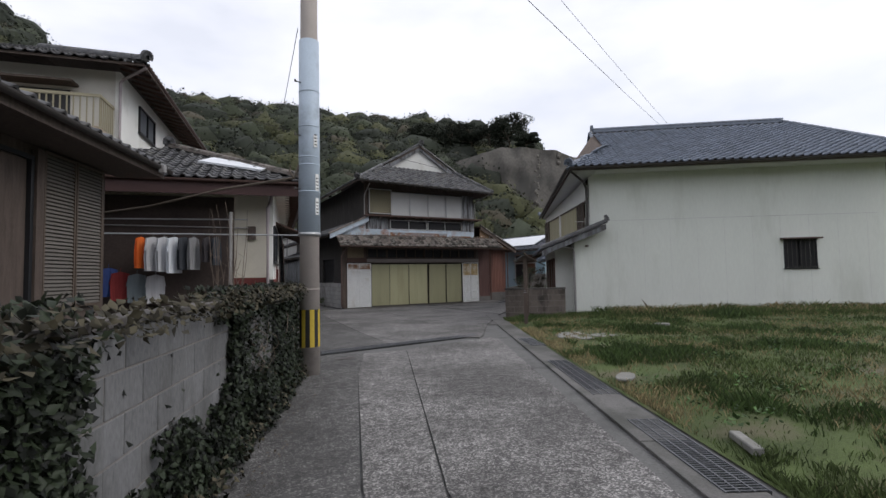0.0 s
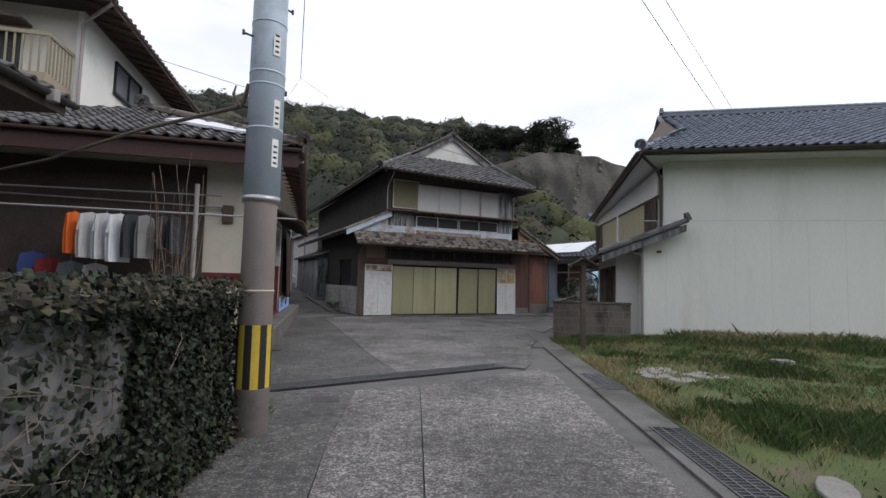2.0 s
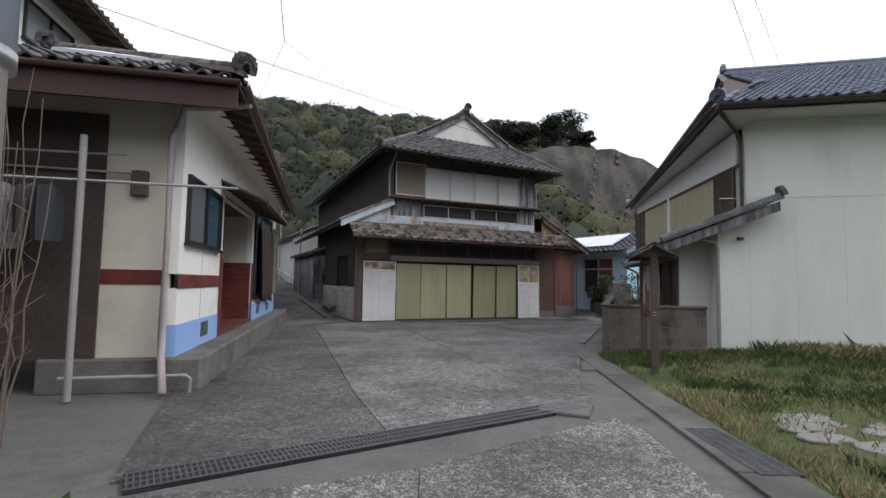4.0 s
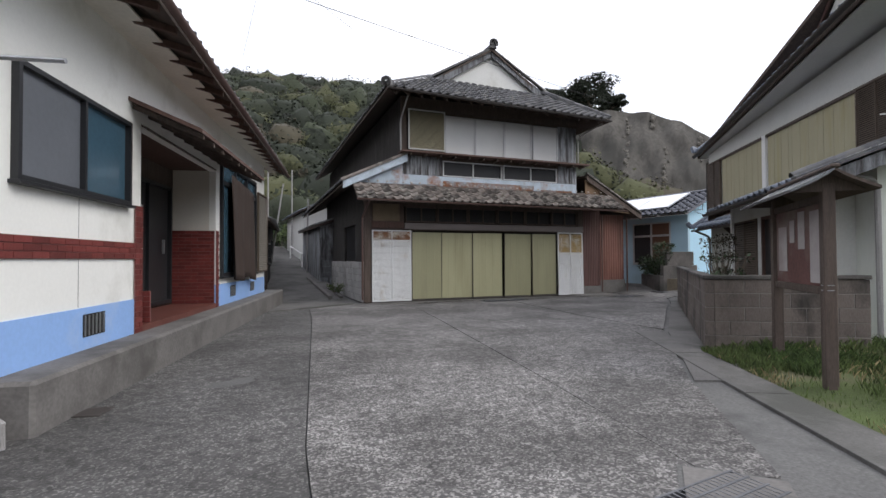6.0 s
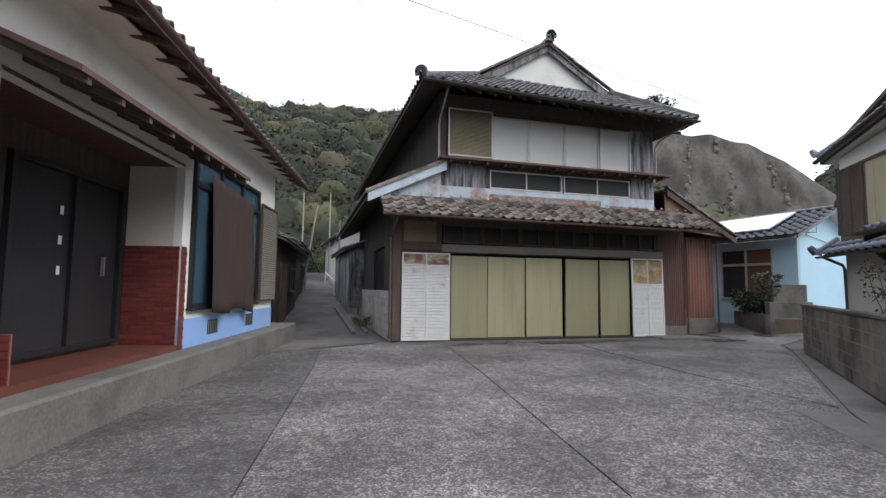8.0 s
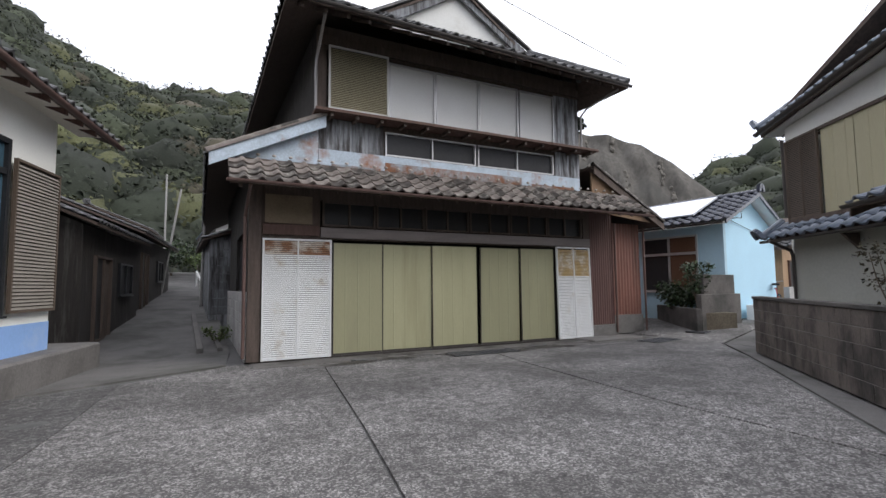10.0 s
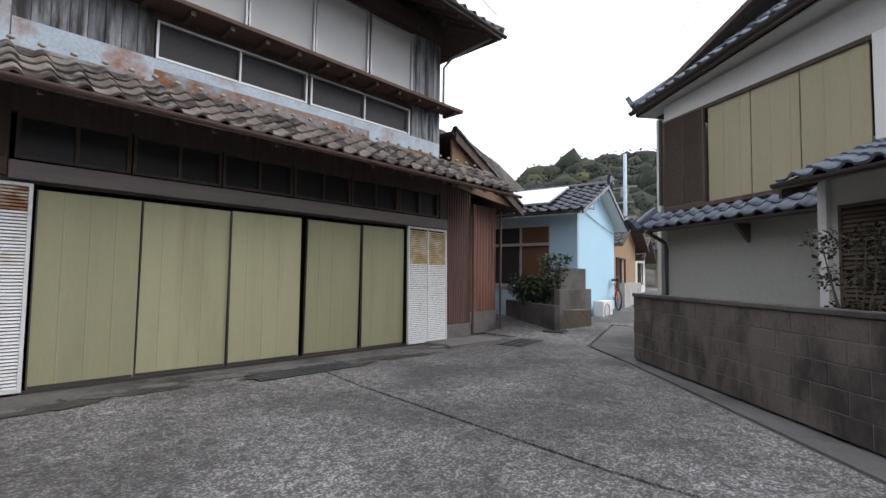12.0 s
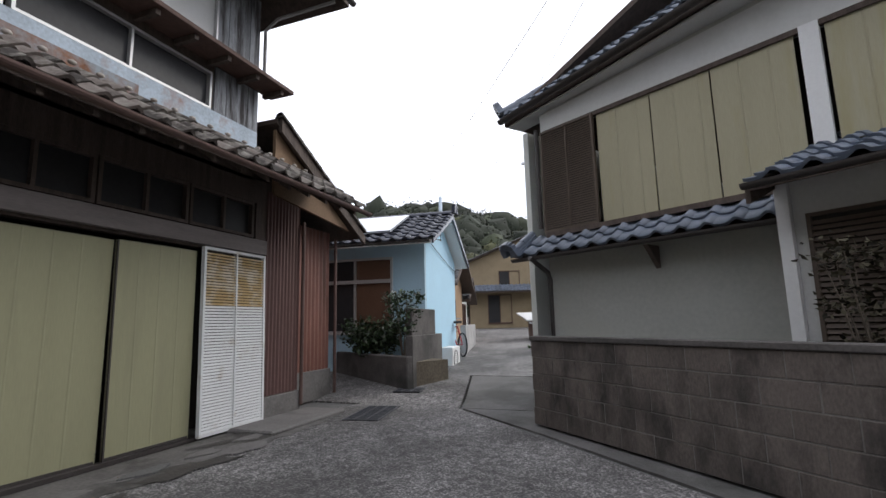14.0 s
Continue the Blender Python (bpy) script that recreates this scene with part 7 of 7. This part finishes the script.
far_house("timber_house", 26.0, 24.7, 10, 4.0, 5, 2.6, 1.0, TIMBER_PALE, TILE_BLACK, "small house with fresh pale timber boards", 0.25, ((0.5, 0.7, 1.4, 1.2, "x"),))
far_house("white_shed", 30.6, 25.7, 12, 3.0, 5, 2.2, 0.8, PLASTER_GREY, TILE_BLACK, "small white-walled house along the lane", 0.3, ((0.8, 0.8, 1.2, 1.0, "x"),))
oh = far_house("ochre_house", 41.5, 28.6, -72, 8.0, 7, 4.6, 1.6, OCHRE_WALL, TILE_BLACK, "two-storey ochre house at the bend", 0.75, ((1.5, 0.3, 1.8, 2.0, "y"), (4.2, 0.5, 1.4, 1.7, "y"), (1.8, 3.1, 1.2, 1.1, "y"), (5.5, 3.1, 1.2, 1.1, "y"), (1.2, 0.4, 1.6, 1.9, "x"), (4.5, 0.4, 2.0, 1.9, "x"), (5.5, 2.9, 1.4, 1.0, "x"), (2.0, 2.9, 1.4, 1.0, "x")))
slab_roof(oh, [(-1.4, -1.4, 2.45), (9.3, -1.4, 2.45), (9.3, 0, 2.95), (-1.4, 0, 2.95)], 0.08, WOOD_DARK)
tiles(oh, (-1.4, -1.45, 2.46), (1, 0, 0), (0, 1.4, 0.5), 10.7, 1.5, TILE_BLUE)
slab_roof(oh, [(-1.4, -1.4, 2.45), (0, -1.4, 2.95), (0, 7.5, 2.95), (-1.4, 7.5, 2.45)], 0.08, WOOD_DARK)
tiles(oh, (-1.45, 7.5, 2.46), (0, -1, 0), (1.4, 0, 0.5), 8.9, 1.5, TILE_BLUE)
bb = thing("board_wall", pose(27.5, 21.6, 0.3, 0, 0, 20), "dark board wall with a pale sloping lid", "wall")
part("board", boxed(0, 2.4, 0, 0.15, -0.1, 0.95), WOOD_BROWN, bb)
part("lid", (lambda b: (prism(b, [(-0.05, -0.05, 0.95), (2.45, -0.05, 1.25), (2.45, 0.6, 1.25), (-0.05, 0.6, 0.95)], (0, 0, 0.05)), b)[1])(bmesh.new()), PANEL_GREY, bb)
mp_ = thing("moped", pose(23.6, 20.95, 0.2, 0, 0, 20), "parked moped with a pale blue crate", "moped")
for x in (0, 1.15):
    part("wheel", (lambda b: (tube(b, [(x + 0.2 * math.cos(k * math.pi / 8), 0, 0.22 + 0.2 * math.sin(k * math.pi / 8)) for k in range(17)], 0.045, 8), b)[1])(bmesh.new()), BLACK, mp_)
part("body", boxed(0.1, 0.95, -0.12, 0.12, 0.28, 0.62, 0.05), METAL_GUTTER, mp_)
part("crate", boxed(-0.15, 0.35, -0.22, 0.22, 0.72, 1.02, 0.02), mat("pale_blue_plastic", (0.24, 0.44, 0.62), 0.5, 0.08, 3, 30, 0.02), mp_, "pale blue plastic crate")
part("leg_shield", boxed(0.92, 1.02, -0.15, 0.15, 0.35, 0.95, 0.03), METAL_GUTTER, mp_)
part("handlebar", piped([(0.95, -0.3, 1.0), (1.0, 0, 0.98), (0.95, 0.3, 1.0)], 0.015, 6), STEEL, mp_)
fp = thing("far_pole", pose(27.75, 21.35, 0.2), "pale concrete utility pole with transformer fittings", "utility pole")
part("shaft", piped([(0, 0, -0.3), (0, 0, 9.2)], 0.15, 14, 0.11), POLE_BLUE, fp, smooth=True)
part("crossarm", boxed(-0.04, 0.04, -0.8, 0.8, 6.9, 6.98), STEEL, fp)
part("crossarm", boxed(-0.04, 0.04, -0.5, 0.5, 5.9, 5.98), STEEL, fp)
part("fitting_box", piped([(0.05, 0.2, 6.3), (0.05, 0.2, 6.9)], 0.14, 10), PVC_GREY, fp)
part("lamp_arm", piped([(0, 0, 5.3), (-0.1, 0.5, 5.0)], 0.03, 6), METAL_GUTTER, fp)
fp2 = copy_thing(fp, pose(40, 30, 0.5))

# shrubs by the white house
shrub("wall_shrub", 12.2, 15.2, 0, 0.5, 1.55, 200, SHRUB, "sparse twiggy shrub behind the block wall", 81, 14, 0.03, 0.25)
shrub("wall_shrub", 13.0, 16.0, 0, 0.4, 1.1, 260, GRASS, "sparse green shrub behind the block wall", 82, 6, 0.035, 0.3)
shrub("climbing_shrub", 14.6, 17.2, 0, 0.45, 2.0, 900, IVY_DRY, "dry brownish climbing shrub against the shutters", 83, 8, 0.03, 0.4)
shrub("wall_shrub", 17.2, 20.0, 0, 0.3, 1.1, 70, SHRUB, "thin leafy twigs above the block wall", 84, 5, 0.03, 0.3)

# ---- overhead cables ----
def cable(a, b, sag, label, r=0.012):
    a, b = Vector(a), Vector(b)
    pts = [a.lerp(b, k / 16) - Vector((0, 0, sag * 4 * (k / 16) * (1 - k / 16))) for k in range(17)]
    ob = part("overhead_cable", piped(pts, r, 5), BLACK)
    return tagged(ob, label, "cable", "overhead cables")


cable((-3.1, 5.0, 9.0), (60, 39, 17), 0.4, "black overhead cable above the yard")
cable((-2.1, 6.8, 12.5), (60, 35, 12), 0.5, "black overhead cable above the yard", 0.009)
cable((-6, 19.6, 8.9), (16.5, 23.0, 6.9), 0.1, "thin overhead cable to the old house", 0.009)
cable((2.2, 8.4, 10.5), (1.0, -9, 12.5), 0.2, "black overhead cable along the road")

cable((3.62, 15.3, 9.35), (4.77, 23.36, 9.75), 0.02, "thin drop wire above the low house", 0.012)
cable((4.77, 23.36, 9.75), (4.0, 30.0, 9.2), 0.02, "thin drop wire above the low house", 0.006)
cable((4.77, 23.36, 9.75), (8.0, 27.0, 9.9), 0.02, "thin drop wire above the low house", 0.006)

# ---- hills ----
FOREST = leafy("forest_leaves", (0.034, 0.041, 0.024), 0.55, 0.85, 0.25, 0.07)
FOREST_DARK = leafy("dark_forest_leaves", (0.021, 0.026, 0.017), 0.5, 0.85, 0.25, 0.07)
FOREST_OLIVE = leafy("olive_leaves", (0.068, 0.072, 0.034), 0.45, 0.85, 0.25, 0.08)
FOREST_BROWN = leafy("brown_leaves", (0.055, 0.049, 0.033), 0.45, 0.85, 0.25, 0.08)
FOREST_FLOOR = mat("forest_floor", (0.018, 0.024, 0.010), 0.95, 0.5, 0.12, 1.5, 0.5)
ROCK = mat("cliff_rock", (0.086, 0.080, 0.071), 0.95, 0.45, 0.25, 2.2, 1.0, stain=(0.052, 0.05, 0.045), stain_amount=0.5, stain_scale=0.16, stretch=(1, 1, 0.6))


def hill(name, az_els, dist, depth, material, label, seed=0, rough=1.0, cols=150, rows=24, bulge=0.8):
    """A ridge round the village: crest heights by bearing from the yard, falling towards it."""
    bm = bmesh.new()
    cx, cy = 6.0, 12.0
    az0, az1 = az_els[0][0], az_els[-1][0]
    pts = np.zeros((cols + 1, rows + 1, 3))
    for i in range(cols + 1):
        az = az0 + (az1 - az0) * i / cols
        el = np.interp(az, [a for a, _ in az_els], [e for _, e in az_els])
        for j in range(rows + 1):
            f = j / rows
            d = dist - depth * (1 - f)
            h = dist * math.tan(radians(el)) * f ** bulge
            n1 = noise.noise((az * 0.2, f * 3, seed)) * 3 * rough + noise.noise((az * 0.9, f * 9, seed + 3)) * 1.2 * rough
            d += (noise.noise((az * 0.5, f * 4, seed + 8)) * 4 + noise.noise((az * 2.2, f * 7, seed + 5)) * 1.0) * (0.4 if rough < 0.5 else 0.3)
            pts[i, j] = (cx + d * math.cos(radians(az)), cy + d * math.sin(radians(az)), h + 0.4 + n1 * f * (0.3 if j == rows else 1) - 1)
    g2 = [[bm.verts.new(pts[i, j]) for j in range(rows + 1)] for i in range(cols + 1)]
    for i in range(cols):
        for j in range(rows):
            bm.faces.new((g2[i][j], g2[i + 1][j], g2[i + 1][j + 1], g2[i][j + 1]))
    tagged(part(name, bm, material, smooth=True), label, "hill", kind="structure")
    return pts


def ball_template():
    b = bmesh.new()
    bmesh.ops.create_icosphere(b, subdivisions=2, radius=1.0)
    b.verts.ensure_lookup_table()
    v = np.array([p.co[:] for p in b.verts])
    f = np.array([[q.index for q in p.verts] for p in b.faces])
    b.free()
    return v, f


BALL_V, BALL_F = ball_template()


def woods(name, pts, n, material, label, seed, crown=2.6, per=46, leaf=0.62, drop=1.0, keep=None):
    """Tree crowns over a hillside: each a lumpy mass with a ragged shell of leaf clumps."""
    r_ = np.random.RandomState(seed)
    c_, rows_ = pts.shape[0] - 1, pts.shape[1] - 1
    cs, ns, mv, mf = [], [], [], []
    for k in range(n):
        i, j = r_.randint(c_), min(rows_, 1 + int(rows_ * r_.rand() ** 0.8))
        if keep and not keep(i / c_, j / rows_, r_):
            continue
        p = pts[i, j] + (pts[i + 1, j] - pts[i, j]) * r_.rand() + (pts[i, j - 1] - pts[i, j]) * r_.rand() - np.array([0, 0, drop])
        R = crown * (0.45 + 1.1 * r_.rand() ** 1.5)
        ph = r_.uniform(0, 6.28, 6)
        sq = np.array([r_.uniform(0.85, 1.15), r_.uniform(0.85, 1.15), r_.uniform(0.75, 1.1)])

        def lump(d):
            return (1 + 0.16 * np.sin(d[:, 0] * 4 + ph[0]) * np.cos(d[:, 1] * 4 + ph[1]) + 0.13 * np.sin(d[:, 2] * 6 + ph[2]) * np.sin(d[:, 0] * 7 + ph[3])
                    + 0.10 * np.sin(d[:, 1] * 11 + ph[4]) * np.cos(d[:, 2] * 9 + ph[5]))

        core = p + BALL_V * (R * 0.9 * lump(BALL_V) + r_.normal(0, 0.05 * R, len(BALL_V)))[:, None] * sq
        mf.append(BALL_F + len(mv) * len(BALL_V))
        mv.append(core)
        d = r_.normal(0, 1, (per, 3))
        d[:, 2] = np.abs(d[:, 2]) * 0.9
        d /= np.linalg.norm(d, axis=1)[:, None]
        cs.append(p + d * (R * lump(d) * r_.uniform(0.86, 1.06, per))[:, None] * sq)
        ns.append(d)
    ob = cards(name, np.concatenate(cs), np.concatenate(ns), leaf, material, label, "trees", 1.0, seed, 0.45)
    core = raw("crown_mass", np.concatenate(mv).tolist(), np.concatenate(mf).tolist(), material, ob, smooth=True)
    core["kind"] = "stuff"
    return ob


p_a = hill("forest_hill", [(44, 12), (50, 16.5), (57, 18.6), (63, 19.2), (71, 20.1), (80, 20.2), (90, 20.1), (94.5, 19.6), (98, 20.4), (101, 21.4), (104, 22.4), (107, 24.4), (112, 26.4), (125, 28), (150, 28)], 175, 125, FOREST_FLOOR, "steep hillside under dense evergreen woods")
woods("hill_trees", p_a, 950, FOREST_DARK, "dense dark evergreen trees on the hillside", 21, 4.4, 230, 0.40, 2.2)
woods("hill_trees", p_a, 950, FOREST, "dull green trees on the hillside", 25, 4.0, 230, 0.38, 2.0)
woods("hill_trees", p_a, 430, FOREST_OLIVE, "olive-green trees scattered on the hillside", 22, 3.4, 200, 0.34, 1.2)
woods("hill_trees", p_a, 300, FOREST_BROWN, "brownish trees scattered on the hillside", 26, 3.0, 190, 0.32, 1.2)
p_b = hill("rock_cliff", [(20, 2), (30, 7), (34, 9.5), (36.5, 11.8), (38.4, 13.7), (41.5, 15.9), (44.5, 17.1), (47.6, 17.8), (52, 18.1), (58, 16.6), (63, 14)], 85, 13, ROCK, "bare grey sprayed rock cliff behind the houses", 4, 0.22, 160, 40, 0.75)
woods("cliff_bushes", p_b, 160, FOREST, "bushes growing on top of the cliff", 23, 0.6, 40, 0.16, 0.2, lambda u, v, r_: v > 0.985 and u < 0.45 and r_.rand() < 0.5 or v < 0.2)
rv, rf = [], []
rr = np.random.RandomState(44)
for az, f0, f1, n in ((47.3, 0.45, 0.99, 26), (44.6, 0.86, 0.99, 7), (43.2, 0.45, 0.72, 12), (39.8, 0.7, 0.97, 14), (38.6, 0.5, 0.8, 8), (45.4, 0.6, 0.66, 4)):
    i = int((az - 20) / 43 * 160)
    for k in range(n):
        p = p_b[i, int(40 * (f0 + (f1 - f0) * k / n))] + rr.normal(0, 0.22, 3)
        R = rr.uniform(0.22, 0.55)
        rf.append(BALL_F + len(rv) * len(BALL_V))
        rv.append(p + BALL_V * (R + rr.normal(0, 0.08 * R, len(BALL_V)))[:, None] * np.array([0.8, 0.8, 1.0]))
lumps = raw("cliff_lumps", np.concatenate(rv).tolist(), np.concatenate(rf).tolist(), mat("pale_rock", (0.13, 0.12, 0.105), 0.95, 0.35, 0.8, 6, 0.6))
tagged(lumps, "rows of pale rock lumps on the cliff face", "rocks", kind="stuff")
p_c = hill("far_hill", [(-16, 3), (-4, 5), (2, 7.4), (8, 9.2), (14, 11.2), (20, 13.4), (26, 13.3), (31.5, 12.6), (36, 10.5), (42, 5)], 160, 80, FOREST_FLOOR, "wooded hill beyond the lane", 9)
woods("far_trees", p_c, 620, FOREST_DARK, "dense dark woods on the far hill", 24, 4.6, 130, 0.42, 2.0)
woods("far_trees", p_c, 560, FOREST, "dull green woods on the far hill", 27, 4.0, 130, 0.40, 2.0)
woods("far_trees", p_c, 240, FOREST_OLIVE, "olive-green trees scattered on the far hill", 28, 3.2, 120, 0.36, 1.4)
hill("back_hill", [(160, 10), (200, 16), (260, 12), (330, 8)], 140, 60, FOREST_FLOOR, "low wooded hill behind the viewer", 13, 1.0, 60, 8)


def tree(x, y, z, h, r, seed, label):
    """A leaning ridge-top pine: tapered trunk, limbs, and layered clumps of needles."""
    t_ = thing("ridge_tree", pose(x, y, z), label, "tree", "trees on the ridge")
    rng = random.Random(seed)
    lean = Vector((rng.uniform(-0.2, 0.2) * h, 0, 0))
    trunk = [Vector((0, 0, -1)), Vector((0.05 * h, 0, h * 0.35)), lean * 0.6 + Vector((0, 0, h * 0.65)), lean + Vector((0, 0, h * 0.9))]
    part("trunk", piped(trunk, 0.28, 8, 0.1), BARK, t_)
    r_ = np.random.RandomState(seed)
    cs, ns = [], []
    for k in range(26):
        a = rng.uniform(0, 6.28)
        z0 = h * rng.uniform(0.35, 0.97)
        q = Vector((r * rng.uniform(0.3, 1) * math.cos(a), r * rng.uniform(0.3, 1) * math.sin(a), z0))
        st = lean * (z0 / h) + Vector((0, 0, z0 * 0.85))
        part("limb", piped([st, (st + q) / 2 + Vector((0, 0, 0.2)), q], 0.1, 6, 0.04), BARK, t_)
        d = r_.normal(0, 1, (170, 3))
        d /= np.linalg.norm(d, axis=1)[:, None]
        cs.append(np.array(q) + d * (r * 0.36 * r_.rand(170) ** 0.4)[:, None] * np.array([1.2, 1.2, 0.6]))
        ns.append(d)
    cards("crown", np.concatenate(cs), np.concatenate(ns), 0.26, FOREST_DARK, "", "", 1.0, seed, 0.5, t_)


for az, d, el, h, r, sd in ((51.3, 100, 16.9, 8.2, 5.2, 1), (48.9, 96, 16.9, 5.2, 2.6, 2), (53.9, 104, 17.3, 6.6, 5.0, 3), (56.4, 108, 17.4, 6.4, 4.6, 4), (59.2, 112, 17.6, 6.2, 5.0, 5), (62.5, 116, 17.8, 6.0, 4.8, 6)):
    tree(6 + d * math.cos(radians(az)), 12 + d * math.sin(radians(az)), d * math.tan(radians(el)) - 1.2, h, r, sd, "dark wind-shaped tree on the ridge above the cliff")
